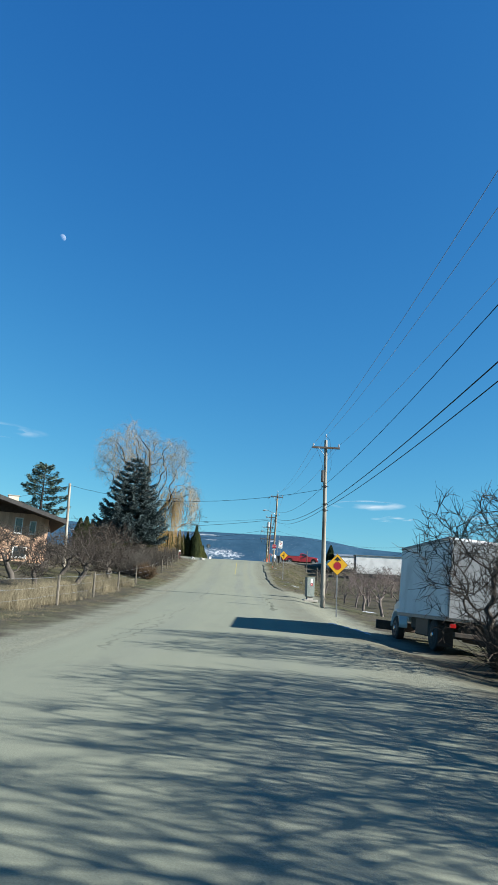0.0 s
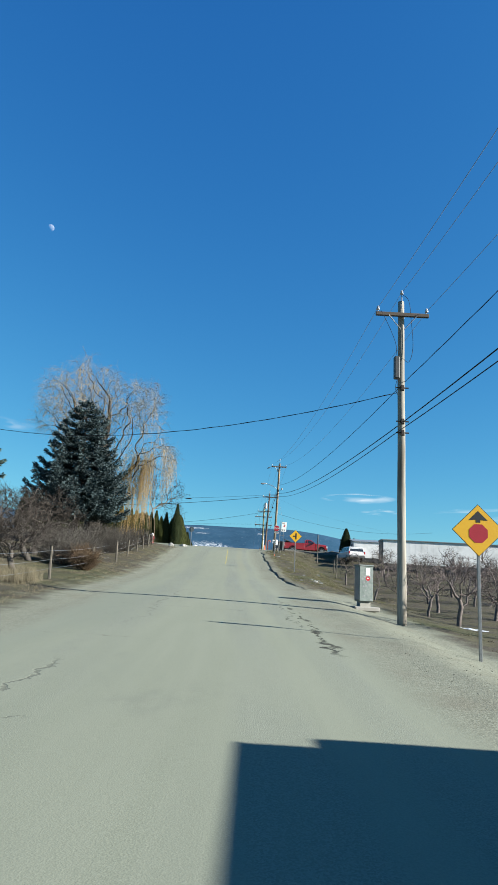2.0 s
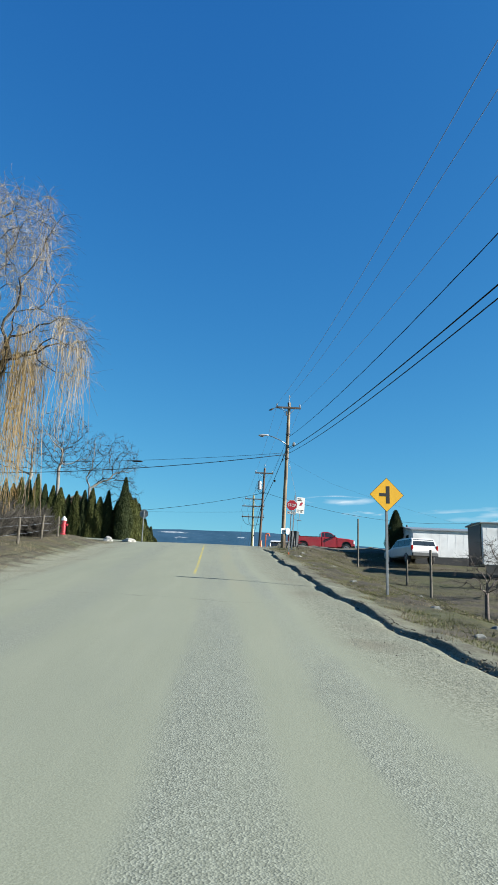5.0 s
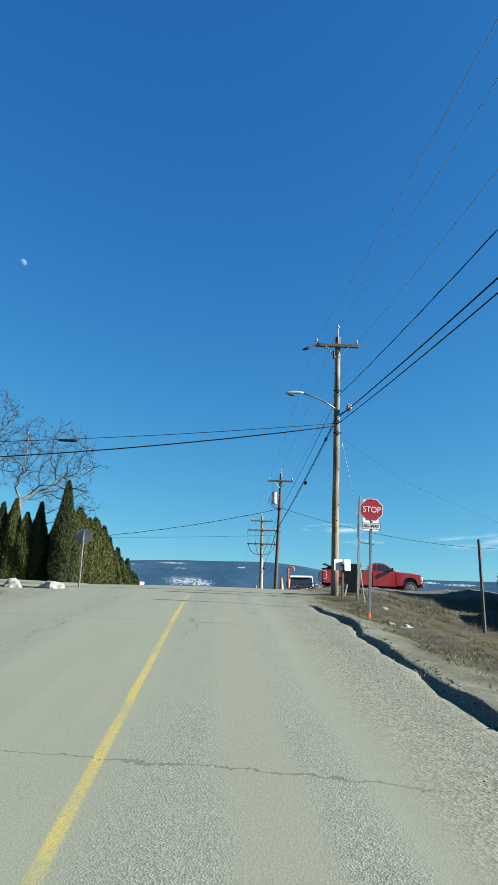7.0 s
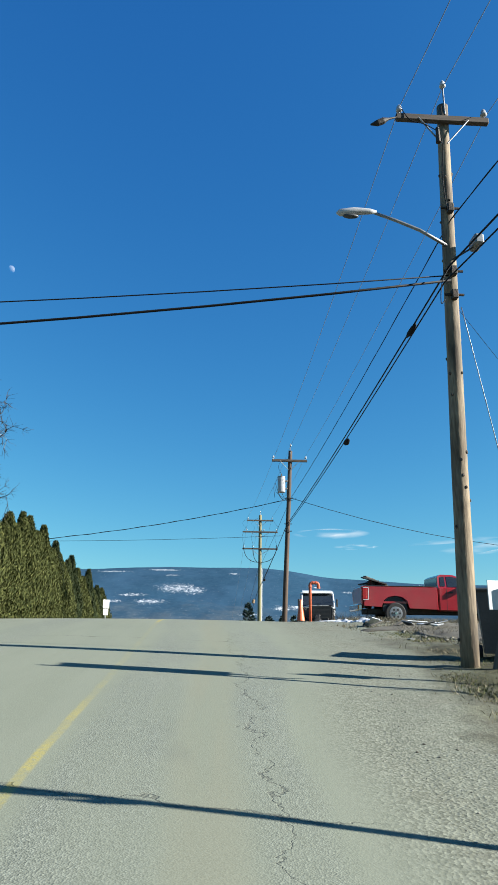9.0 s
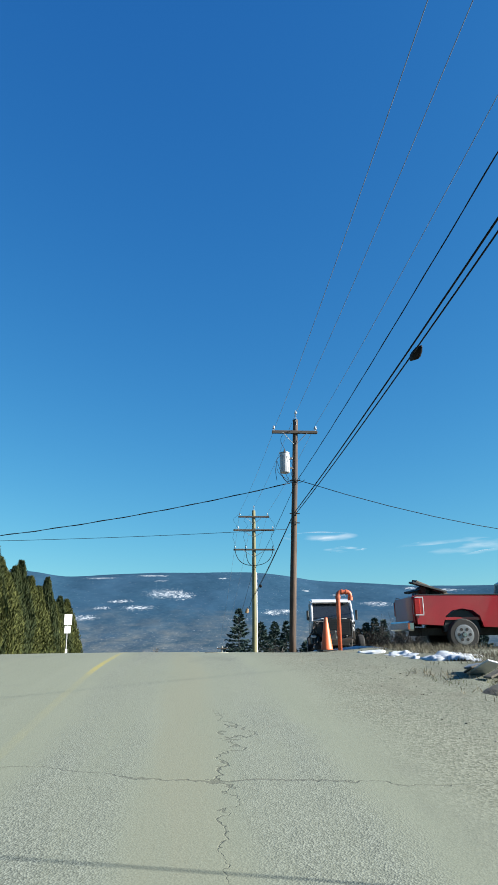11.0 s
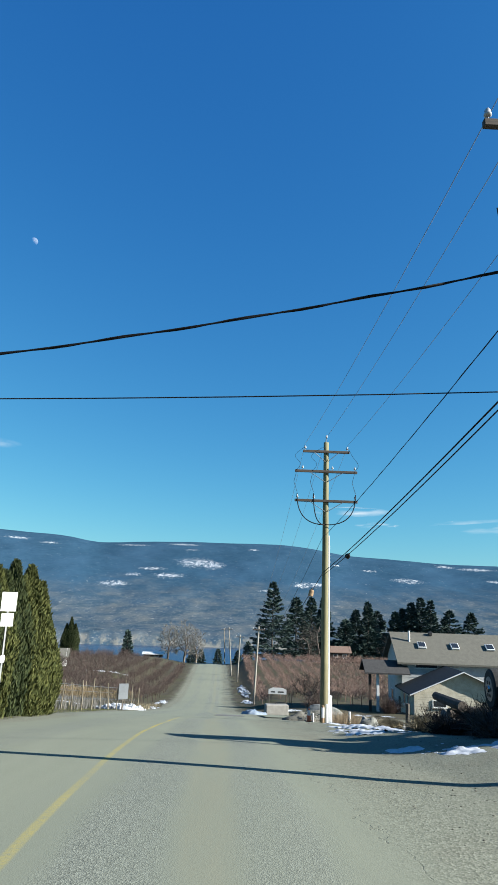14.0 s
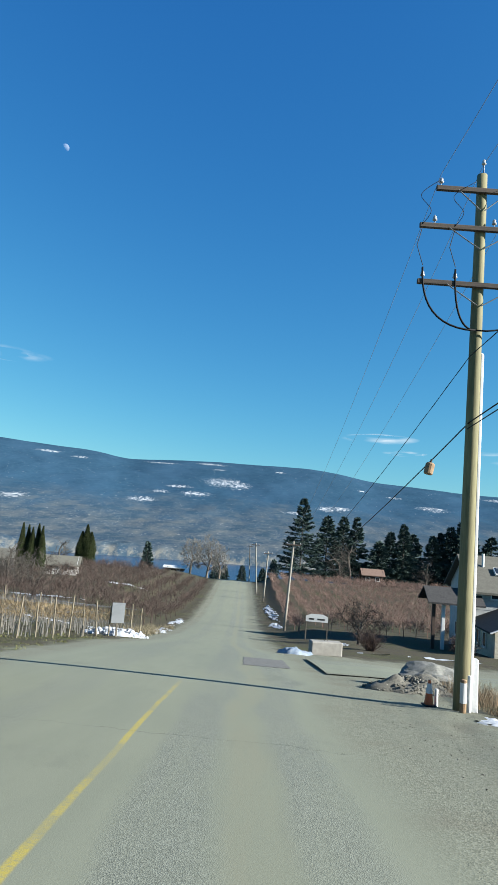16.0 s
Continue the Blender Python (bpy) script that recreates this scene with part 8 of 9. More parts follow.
# ---- buildings ----
def gable_roof(m, x0, x1, y0, y1, z, rise, over=0.4, thick=0.14, along="x"):
    """Two sloping slabs over a rectangle, the ridge along x or y."""
    if along == "y":
        t = Matrix(((0, 1, 0, 0), (1, 0, 0, 0), (0, 0, 1, 0), (0, 0, 0, 1)))
        x0, x1, y0, y1 = y0, y1, x0, x1
    else:
        t = None
    ym = (y0 + y1) / 2
    k = rise / (ym - y0)
    zl = z - over * k
    for s in (-1, 1):
        ye = y0 - over if s < 0 else y1 + over
        pts = [(x0 - over, ye, zl), (x1 + over, ye, zl), (x1 + over, ym, z + rise), (x0 - over, ym, z + rise)]
        v = pts + [(a, b, c - thick) for a, b, c in pts]
        f = [(0, 1, 2, 3), (7, 6, 5, 4), (0, 4, 5, 1), (1, 5, 6, 2), (2, 6, 7, 3), (3, 7, 4, 0)]
        m.add(v, [tuple(reversed(q)) for q in f] if (s > 0) != (t is not None) else f, t)
    return m


def gable_wall(m, x, y0, y1, z, rise, thick, along="x"):
    ym = (y0 + y1) / 2
    if along == "x":
        m.prism([(y0, z), (y1, z), (ym, z + rise)], x - thick / 2, x + thick / 2)
    else:
        t = Matrix(((0, 1, 0, 0), (1, 0, 0, 0), (0, 0, 1, 0), (0, 0, 0, 1)))
        m.prism([(y0, z), (y1, z), (ym, z + rise)], x - thick / 2, x + thick / 2, 0, t)
    return m


def window(ob, x, y, z, w, h, face="y", s=-1, glass=None):
    """A framed pane on a wall facing -y (or x by s)."""
    m = pose(x, y, z) if face == "y" else pose(x, y, z, 0, 0, 90 if s > 0 else -90)
    fr = Mesh()
    for a in (-1, 1):
        fr.box(a * w / 2, -0.03, 0, 0.08, 0.08, h + 0.08, 0.01, m)
        fr.box(0, -0.03, a * h / 2, w, 0.08, 0.08, 0.01, m)
    fo = part("window", fr, WHITE_SIGN, ob)
    part("pane", Mesh().box(0, -0.015, 0, w - 0.04, 0.02, h - 0.04, 0, m), glass or GLASS, fo)
    part("sill", Mesh().box(0, -0.06, -h / 2 - 0.06, w + 0.16, 0.12, 0.05, 0.01, m), WHITE_SIGN, fo)


def timber_house():
    bx, by = -22.2, 56.8
    z0 = gz(-17, 54) - 0.1
    ob = thing("timber_house", bx, by, z0, "orange timber chalet with dark low roof and balcony", "house", 22)
    W, D, H = 10.4, 8.0, 4.0
    body = part("wall", Mesh().box(0, 0, H / 2, W, D, H), TIMBER, ob)
    for i in range(40):
        part("board", Mesh().box(-W / 2 + 0.13 + i * 0.26, -D / 2 - 0.015, H / 2, 0.235, 0.03, H, 0.006), TIMBER, body)
    for i in range(30):
        part("board", Mesh().box(W / 2 + 0.015, -D / 2 + 0.13 + i * 0.26, H / 2, 0.03, 0.235, H, 0.006), TIMBER, body)
    for s in (-1, 1):
        part("gable", gable_wall(Mesh(), s * D / 2, -W / 2, W / 2, H, 1.5, 0.2, "y"), DARK_TIMBER, ob)
    part("roof", gable_roof(Mesh(), -W / 2, W / 2, -D / 2 - 0.6, D / 2 + 0.4, H, 1.5, 1.2, 0.34, "y"), ROOF_DARK, ob, "dark shingled roof")
    part("fascia", Mesh().box(W / 2 + 1.22, -0.1, H - 0.36, 0.06, D + 3.3, 0.34, 0.01), DARK_TIMBER, ob)
    ch = part("chimney", Mesh().box(2.4, 1.5, H + 1.35, 0.9, 0.7, 1.3, 0.02), STUCCO, ob, "pale block chimney")
    part("chimney_cap", Mesh().box(2.4, 1.5, H + 2.03, 1.0, 0.8, 0.08, 0.01), CONCRETE, ch)
    bal = part("balcony", Mesh().box(-1.3, -D / 2 - 0.75, 2.05, 5.4, 1.5, 0.16, 0.02), DARK_TIMBER, ob, "brown timber balcony")
    for i in range(26):
        part("baluster", Mesh().box(-3.95 + i * 0.212, -D / 2 - 1.46, 2.6, 0.15, 0.03, 0.9, 0.004), DARK_TIMBER, bal)
    part("rail", Mesh().box(-1.3, -D / 2 - 1.46, 3.1, 5.5, 0.1, 0.07, 0.01), DARK_TIMBER, bal)
    for x in (-3.9, 1.35):
        part("balcony_post", Mesh().box(x, -D / 2 - 1.4, 1.0, 0.14, 0.14, 2.1, 0.01), DARK_TIMBER, ob)
    window(ob, -3.2, -D / 2 - 0.04, 3.0, 1.5, 1.3)
    window(ob, -0.6, -D / 2 - 0.04, 2.9, 1.0, 1.5)
    window(ob, 2.9, -D / 2 - 0.04, 3.0, 0.55, 1.2)
    window(ob, 4.0, -D / 2 - 0.04, 2.9, 0.45, 1.0)
    window(ob, 3.2, -D / 2 - 0.04, 0.9, 1.0, 0.8)
    window(ob, W / 2 + 0.04, -1.0, 2.9, 1.0, 1.0, "x", 1)
    part("door", Mesh().box(-2.6, -D / 2 - 0.05, 1.0, 0.95, 0.06, 2.0, 0.01), DARK_TIMBER, ob)


timber_house()
ob = thing("cabin", -13.6, 113.0, gz(-13.6, 113), "brown gabled house behind the cedar row", "house", 12)
part("wall", Mesh().box(0, 0, 1.6, 6.0, 6, 3.2), DARK_TIMBER, ob)
part("gable", gable_wall(Mesh(), -3.0, -3.0, 3.0, 3.2, 1.5, 0.15, "y"), TIMBER, ob)
part("roof", gable_roof(Mesh(), -3, 3, -3, 3, 3.2, 1.5, 0.5, 0.15, "y"), ROOF_GREY, ob)
window(ob, 0, -3.05, 3.3, 1.0, 0.9)


def pale_house():
    z0 = -2.55
    ob = thing("pale_house", 17.6, 177.0, z0, "pale grey two-storey house with a weathered shingle roof", "house", -3)
    # main block
    part("wall", Mesh().box(8.5, 7.0, 3.05, 15.0, 8.0, 6.1), SIDING, ob)
    for x in (1.1, 15.9):
        part("gable", gable_wall(Mesh(), x, 3.0, 11.0, 6.1, 2.5, 0.2), SIDING, ob)
    rf = part("roof", gable_roof(Mesh(), 1.0, 16.0, 3.0, 11.0, 6.1, 2.6, 0.55, 0.18), ROOF_GREY, ob, "weathered grey shingle roof")
    for x in (3.6, 7.2, 11.0):
        sk = part("skylight", Mesh().box(0, 0, 0.1, 0.9, 1.0, 0.2, 0.03, pose(x, 4.9, 7.36, 33)), WHITE_SIGN, rf)
        part("pane", Mesh().box(0, 0, 0.21, 0.72, 0.8, 0.02, 0, pose(x, 4.9, 7.36, 33)), GLASS, sk)
    part("vent_pipe", Mesh().tube([(2.4, 5.6, 7.6), (2.4, 5.6, 8.9)], 0.12, 10), WHITE_SIGN, rf)
    part("roof_vent", Mesh().box(5.0, 6.6, 8.6, 0.4, 0.4, 0.4, 0.05), BLACK_PAINT, rf)
    window(ob, 0.98, 6.2, 4.9, 1.0, 1.2, "x", -1)
    window(ob, 0.98, 8.2, 1.9, 1.0, 1.2, "x", -1)
    window(ob, 3.6, 2.96, 5.5, 2.4, 0.6)
    for i in range(18):
        part("siding_board", Mesh().box(8.5, 2.985, 4.3 + i * 0.1, 15.0, 0.02, 0.085, 0.004), SIDING, ob)
    # porch
    part("porch_roof", gable_roof(Mesh(), -2.7, 1.2, 2.0, 5.6, 4.9, 0.95, 0.4, 0.14), ROOF_DARK, ob)
    for x in (-2.5, -1.7):
        part("porch_post", Mesh().box(x, 2.3, 2.4, 0.28, 0.28, 4.8, 0.02), DARK_TIMBER if x < -2 else WHITE_SIGN, ob)
    part("door", Mesh().box(0.96, 4.2, 1.1, 0.08, 1.0, 2.1, 0.01), DARK_TIMBER, ob)
    # garage in front
    part("garage_wall", Mesh().box(5.5, -0.2, 1.75, 9.4, 6.4, 3.5), STUCCO, ob, "cream garage wall")
    part("garage_gable", gable_wall(Mesh(), -3.35, 0.8, 10.2, 3.5, 1.95, 0.12, "y"), STUCCO, ob)
    part("garage_roof", gable_roof(Mesh(), 0.8, 10.2, -3.4, 3.2, 3.5, 2.05, 0.45, 0.14, "y"), ROOF_DARK, ob, "dark shingled garage roof")
    part("barge_board", Mesh().tube([(0.3, -3.9, 3.25), (5.5, -3.9, 5.5), (10.7, -3.9, 3.25)], 0.07, 4), WHITE_SIGN, ob)
    for i in range(15):
        part("siding_board", Mesh().box(5.5, -3.42, 0.3 + i * 0.22, 9.4, 0.025, 0.2, 0.004), STUCCO, ob)
    window(ob, 0.78, -1.0, 2.4, 0.8, 1.1, "x", -1)
    window(ob, 0.78, 0.8, 2.4, 0.8, 1.1, "x", -1)
    window(ob, 3.2, -3.45, 2.5, 1.3, 0.6)
    

pale_house()


def plain_house(x, y, w, d, h, roof, wall, label, rz=0.0, rise=1.2):
    ob = thing("far_house", x, y, gz(x, y), label, "house", rz)
    part("wall", Mesh().box(0, 0, h / 2, w, d, h), wall, ob)
    for s in (-1, 1):
        part("gable", gable_wall(Mesh(), s * w / 2, -d / 2, d / 2, h, rise, 0.1), wall, ob)
    part("roof", gable_roof(Mesh(), -w / 2, w / 2, -d / 2, d / 2, h, rise, 0.5, 0.15), roof, ob)
    for k in range(int(w / 2.5)):
        window(ob, -w / 2 + 1.2 + k * 2.4, -d / 2 - 0.03, h * 0.6, 1.0, 0.9)
    return ob


plain_house(-43.6, 238, 8, 7, 2.2, ROOF_GREY, SIDING, "low grey bungalow beyond the orchard", 4)
plain_house(-32.4, 235, 5.6, 4.5, 1.9, ROOF_GREY, WHITE_PANEL, "small shed with a grey roof in the orchard", 10)
plain_house(-20.5, 300, 5.0, 3.6, 1.0, WHITE_PANEL, DARK_TIMBER, "low brown shed with a pale roof", 0, rise=0.35)
plain_house(30.5, 291, 5.0, 4, 3.1, material("rusty_roof", (0.11, 0.069, 0.0517), (0.179, 0.117, 0.0897), 3), DARK_TIMBER, "low shed with a rusty roof beyond the orchard", 0)


def trailer(x, y, L, W, H, rz, label, ribs, z=None, gable=False):
    ob = thing("site_trailer", x, y, gz(x, y) if z is None else z, label, "trailer", rz)
    b = part("body", Mesh().box(L / 2, 0, 0.55 + H / 2, L, W, H, 0.04), WHITE_PANEL, ob)
    for i in range(ribs):
        xx = (i + 0.5) * L / ribs
        part("rib", Mesh().box(xx, -W / 2 - 0.001, 0.55 + H / 2, 0.03, 0.008, H - 0.1, 0.003), WHITE_PANEL, b)
    part("skirt", Mesh().box(L / 2, -W / 2 + 0.05, 0.3, L - 0.3, 0.04, 0.5), PLASTIC, ob)
    part("roof", gable_roof(Mesh(), 0, L, -W / 2, W / 2, 0.55 + H, 0.35 if gable else 0.06, 0.12, 0.06), SILVER_PANEL, ob)
    if gable:
        part("gable", gable_wall(Mesh(), 0.05, -W / 2, W / 2, 0.55 + H, 0.32, 0.1), WHITE_PANEL, ob)
    return ob, b


t1, b1 = trailer(13.0, 95.8, 8.5, 4.6, 1.85, -1, "white clad site office trailer beyond the orchard", 16, 5.55, True)
window(t1, -0.01, -1.2, 1.7, 1.0, 0.8, "x", -1)
part("door", Mesh().box(-0.03, 0.5, 1.35, 0.05, 0.85, 1.8, 0.01), BIN_GREY, t1)
part("notice", Mesh().box(-0.03, -0.3, 1.3, 0.04, 0.4, 0.7, 0.005), RED_SIGN, t1, "red notice on the front")
part("stove_pipe", Mesh().tube([(0.6, 1.2, 2.3), (0.6, 1.2, 3.0)], 0.06, 8), RUST_STEEL, t1)
t2, b2 = trailer(14.6, 87.0, 14.0, 2.4, 2.35, -3, "long white box trailer standing beyond the orchard", 24, 4.75)
# black also stands for the shade on this end, turned from the sun
part("rear_door", Mesh().box(-0.02, 0, 1.7, 0.05, 2.1, 2.2, 0.01), PLASTIC, t2)

# ---- snow, stones and heaps ----
def patch(name, x, y, rx, ry, h, mat, label, seed, rz=0.0, category="snow", kind="", n=22, rings=6):
    """A low uneven heap or sheet that follows the ground."""
    m = Mesh()
    c, s = math.cos(radians(rz)), math.sin(radians(rz))
    z0 = gz(x, y)
    m.v.append((0, 0, gz(x, y) + h - z0))
    for i in range(1, rings + 1):
        t = i / rings
        for k in range(n):
            a = 2 * math.pi * k / n
            q = 1 + 0.45 * noise.noise(Vector((math.cos(a) * 1.6 + seed * 5, math.sin(a) * 1.6, seed))) + 0.2 * noise.noise(Vector((math.cos(a) * 5, math.sin(a) * 5, seed * 2)))
            u, v_ = math.cos(a) * rx * t * q, math.sin(a) * ry * t * q
            px, py = x + u * c - v_ * s, y + u * s + v_ * c
            zz = h * (1 - t ** 1.6) * (1 + 0.8 * noise.noise(Vector((px * 1.5, py * 1.5, seed)))) + h * 0.35 * noise.noise(Vector((px * 4, py * 4, seed)))
            m.v.append((px - x, py - y, gz(px, py) + (max(zz, 0.03) if t < 1 else -0.08) + bumps(px, py, 0.05) - z0))
    for k in range(n):
        m.f.append((0, 1 + k, 1 + (k + 1) % n))
    for i in range(rings - 1):
        for k in range(n):
            a, b = 1 + i * n, 1 + (i + 1) * n
            m.f.append((a + k, b + k, b + (k + 1) % n, a + (k + 1) % n))
    ob = part(name, m, mat, smooth=True)
    ob.location = (x, y, z0)
    return tagged(ob, label, category, kind=kind)


def snow_bits(x, y, rx, ry, h, rz, seed):
    """A ragged crust of old snow, melted through in many places."""
    m = Mesh()
    c, s = math.cos(radians(rz)), math.sin(radians(rz))
    cu, cv = rx / 17, max(ry / 26, rx / 17)
    nu, nv = int(1.25 * rx / cu), int(1.25 * ry / cv)
    seen = {}
    for i in range(-nu, nu + 1):
        for k in range(-nv, nv + 1):
            u, v = i * cu, k * cv
            px, py = x + u * c - v * s, y + u * s + v * c
            d = (u / rx) ** 2 + (v / ry) ** 2
            f = 0.33 - 0.62 * d + 0.75 * noise.noise(Vector((px * 1.1, py * 0.8, seed))) + 0.45 * noise.noise(Vector((px * 3.4, py * 2.6, seed))) + 0.22 * noise.noise(Vector((px * 9, py * 8, seed)))
            if f < -0.06:
                continue
            seen[i, k] = len(m.v)
            lump = 0.5 + 0.6 * noise.noise(Vector((px * 6, py * 6, seed + 3)))
            m.v.append((px, py, gz(px, py) + bumps(px, py, 0.05) - 0.012 + h * min(1.0, 2.2 * max(f + 0.04, 0)) * (0.45 + lump)))
    for i, k in list(seen):
        q = [(i, k), (i + 1, k), (i + 1, k + 1), (i, k + 1)]
        if all(e in seen for e in q):
            m.f.append(tuple(seen[e] for e in q))
    return tagged(part("old_snow", m, SNOW, smooth=True), "ragged remains of old snow on the verge", "snow", kind="stuff")


for i, (x, y, rx, ry, h, rz) in enumerate(((4.6, 103.4, 0.4, 0.8, 0.10, 0), (5.2, 102.2, 0.7, 0.6, 0.10, 0), (4.6, 127.6, 0.8, 3.4, 0.07, 6), (5.6, 126.2, 1.1, 2.2, 0.07, 0), (4.1, 130.5, 0.6, 3.5, 0.06, 4), (3.6, 125.4, 0.7, 2.4, 0.06, 10), (4.9, 132.5, 0.5, 2.2, 0.04, 5), (5.7, 134.4, 1.5, 3.4, 0.06, 8), (5.1, 137.0, 0.9, 1.4, 0.05, 0), (6.6, 136.6, 1.2, 1.6, 0.06, 0), (3.5, 119.4, 0.9, 1.0, 0.06, 0), (4.9, 118.9, 0.8, 0.7, 0.05, 0), (6.6, 111.8, 2.2, 0.8, 0.06, -12), (9.0, 110.4, 2.2, 0.8, 0.05, -5), (8.8, 45.0, 0.7, 0.35, 0.06, 0), 
                                          (5.0, 26.6, 1.3, 0.5, 0.05, -10), (-7.4, 178, 0.9, 7, 0.12, 4), (-8.0, 196, 0.8, 8, 0.12, 2), (-13, 170.5, 5, 0.8, 0.1, 2), (3.0, 222, 0.9, 14, 0.2, 2), (3.2, 203, 0.8, 5, 0.12, 2), (11, 166, 6, 0.8, 0.1, -4), (6.5, 175, 1.2, 3, 0.1, 0), (-24, 200, 6, 1.5, 0.1, 0), (-20, 226, 5, 1.2, 0.1, 0))):
    snow_bits(x, y, rx, ry, h, rz, 700 + i)
patch("snow_sheet", 4.9, 108.7, 1.2, 0.55, 0.05, SNOW, "thin flat sheet of old snow behind the standpipe", 55, -4)
for i, (x, y, rx, ry, h) in enumerate(((4.75, 104.2, 0.24, 0.4, 0.05), (4.95, 102.5, 0.3, 0.5, 0.06), (4.4, 105.3, 0.3, 0.4, 0.03), (5.6, 103.2, 0.3, 0.4, 0.05))):
    patch("plastic_sheet", x, y, rx, ry, h, WHITE_PANEL, "crumpled white plastic sheet lying on the earth", 80 + i, 20 * i, "plastic sheet", n=26)
patch("snow_mound", -8.2, 163.2, 1.9, 0.8, 0.34, SNOW, "lumpy heap of ploughed white snow at the road corner", 50, 0, n=34, rings=10)
rr = random.Random(51)
lumps = Mesh()
for i in range(150):
    a, d = rr.random() * 6.283, rr.random() ** 0.6
    x, y, size = -8.2 + math.cos(a) * d * 2.0, 163.2 + math.sin(a) * d * 0.75, rr.uniform(0.05, 0.15)
    lumps.blob((x, y, gz(x, y) + 0.04 + 0.42 * (1 - d * d) * rr.uniform(0.5, 1.0)), (size * rr.uniform(0.8, 1.6), size, size * rr.uniform(0.6, 1.0)), 0.4, i, 4, 7)
tagged(part("snow_lumps", lumps, SNOW), "broken lumps of ploughed snow on the heap", "snow", kind="stuff")
for i, (x, y, rx, ry, h) in enumerate(((8.2, 98.6, 3.6, 2.0, 0.16), (11.2, 98.8, 2.8, 2.0, 0.24), (6.2, 96.4, 1.2, 2.2, 0.10))):
    patch("earth_mound", x, y, rx, ry, h, DIRT, "rough mound of dug earth and stones with dead grass", 60 + i, 0, "earth mound", n=44, rings=16)
patch("gravel_mound", 4.45, 142.7, 1.35, 0.9, 0.44, RUBBLE, "grey gravel mound beside the boulder", 71, 0, "gravel mound", n=40, rings=14)
rr = random.Random(52)
stones = Mesh()
for i in range(330):
    a, d = rr.random() * 6.283, rr.random() ** 0.55
    x, y, size = 4.45 + math.cos(a) * d * 1.5, 142.7 + math.sin(a) * d * 1.0, rr.uniform(0.012, 0.04)
    stones.blob((x, y, gz(x, y) + 0.02 + 0.42 * max(0, 1 - d ** 1.4)), (size * rr.uniform(0.8, 1.5), size, size * 0.8), 0.35, i, 4, 6)
tagged(part("heap_stones", stones, PEBBLE), "loose grey stones lying on the gravel mound", "gravel", kind="stuff")
patch("tarpaulin", 2.3, 159.0, 0.9, 0.5, 0.4, TARP, "crumpled blue-grey tarpaulin heap at the roadside", 72, 0, "tarpaulin", n=26)


def stone(x, y, sx, sy, sz, seed, mat, label, rz=0.0, group=""):
    ob = part("boulder", Mesh().blob((0, 0, sz * 0.5), (sx, sy, sz), 0.22, seed, 13, 20), mat)
    ob.matrix_basis = pose(x, y, gz(x, y) - 0.06, 0, 0, rz)
    return tagged(ob, label, "boulder", group)


stone(5.25, 143.9, 0.95, 0.65, 0.52, 1, BOULDER, "large grey boulder by the driveway")
stone(4.95, 131.0, 0.30, 0.27, 0.26, 2, BOULDER, "grey rounded boulder among snow and weeds")
stone(-7.0, 92.8, 0.30, 0.25, 0.24, 3, PALE_STONE, "pale rounded stone at the side street")
stone(-5.7, 93.0, 0.38, 0.22, 0.2, 4, PALE_STONE, "pale rounded stone at the side street")
stone(5.9, 129.9, 0.26, 0.23, 0.22, 6, PALE_STONE, "whitish boulder among snow and weeds")
rr = random.Random(9)
for i in range(20):
    y = rr.uniform(60, 101)
    x = float(centre(y)) + float(half(y)) + rr.uniform(1.0, 3.6)
    s = rr.uniform(0.05, 0.13)
    stone(x, y, s * 1.3, s, s * 0.8, i + 10, BOULDER if i % 5 else PALE_STONE, "loose fieldstone half sunk in the grassy bank", rr.random() * 180, "stones on the bank")
ob = thing("concrete_block", 4.0, 160.2, gz(4.0, 160.2), "pale concrete barrier block beside the driveway", "concrete block", 8)
part("block", Mesh().box(0, 0, 0.38, 1.75, 0.7, 0.78, 0.06), CONCRETE, ob)
part("lifting_eye", Mesh().tube([(-0.1, 0, 0.77), (0, 0, 0.9), (0.1, 0, 0.77)], 0.02, 6), RUST_STEEL, ob)
for i in range(12):
    x, y = 5.1 + rr.uniform(-0.8, 1.2), 99.6 + rr.uniform(-0.8, 0.8)
    ob = thing("scrap_sheet", x, y, gz(x, y) + 0.08, "crumpled pale scrap sheet lying by the yard", "scrap", rr.random() * 360, "scrap by the yard")
    part("sheet", Mesh().box(0, 0, 0.02, rr.uniform(0.25, 0.7), rr.uniform(0.1, 0.35), 0.03, 0.01, pose(0, 0, 0, rr.uniform(-20, 20), rr.uniform(-20, 20))), (WHITE_PANEL, SIGN_BACK, POST_WOOD)[i % 3], ob)
for i in range(7):
    x, y = 5.9 + rr.uniform(-0.6, 0.9), 123.4 + rr.uniform(-1.2, 1.6)
    ob = thing("firewood_log", x, y, gz(x, y) + 0.12 + 0.2 * (i % 4), "split grey log in a brushy heap", "log", rr.random() * 180, "log heap")
    part("log", Mesh().tube([(-0.7, 0, 0), (0.7, 0, 0.05)], [0.12, 0.10], 9), BARK, ob)
ob = thing("timber_beam", 7.9, 113.0, gz(7.9, 113), "pale sawn timber lying in the yard", "timber", -78)
part("beam", Mesh().box(0, 0, 0.08, 0.14, 2.6, 0.14, 0.01), POST_WOOD, ob)

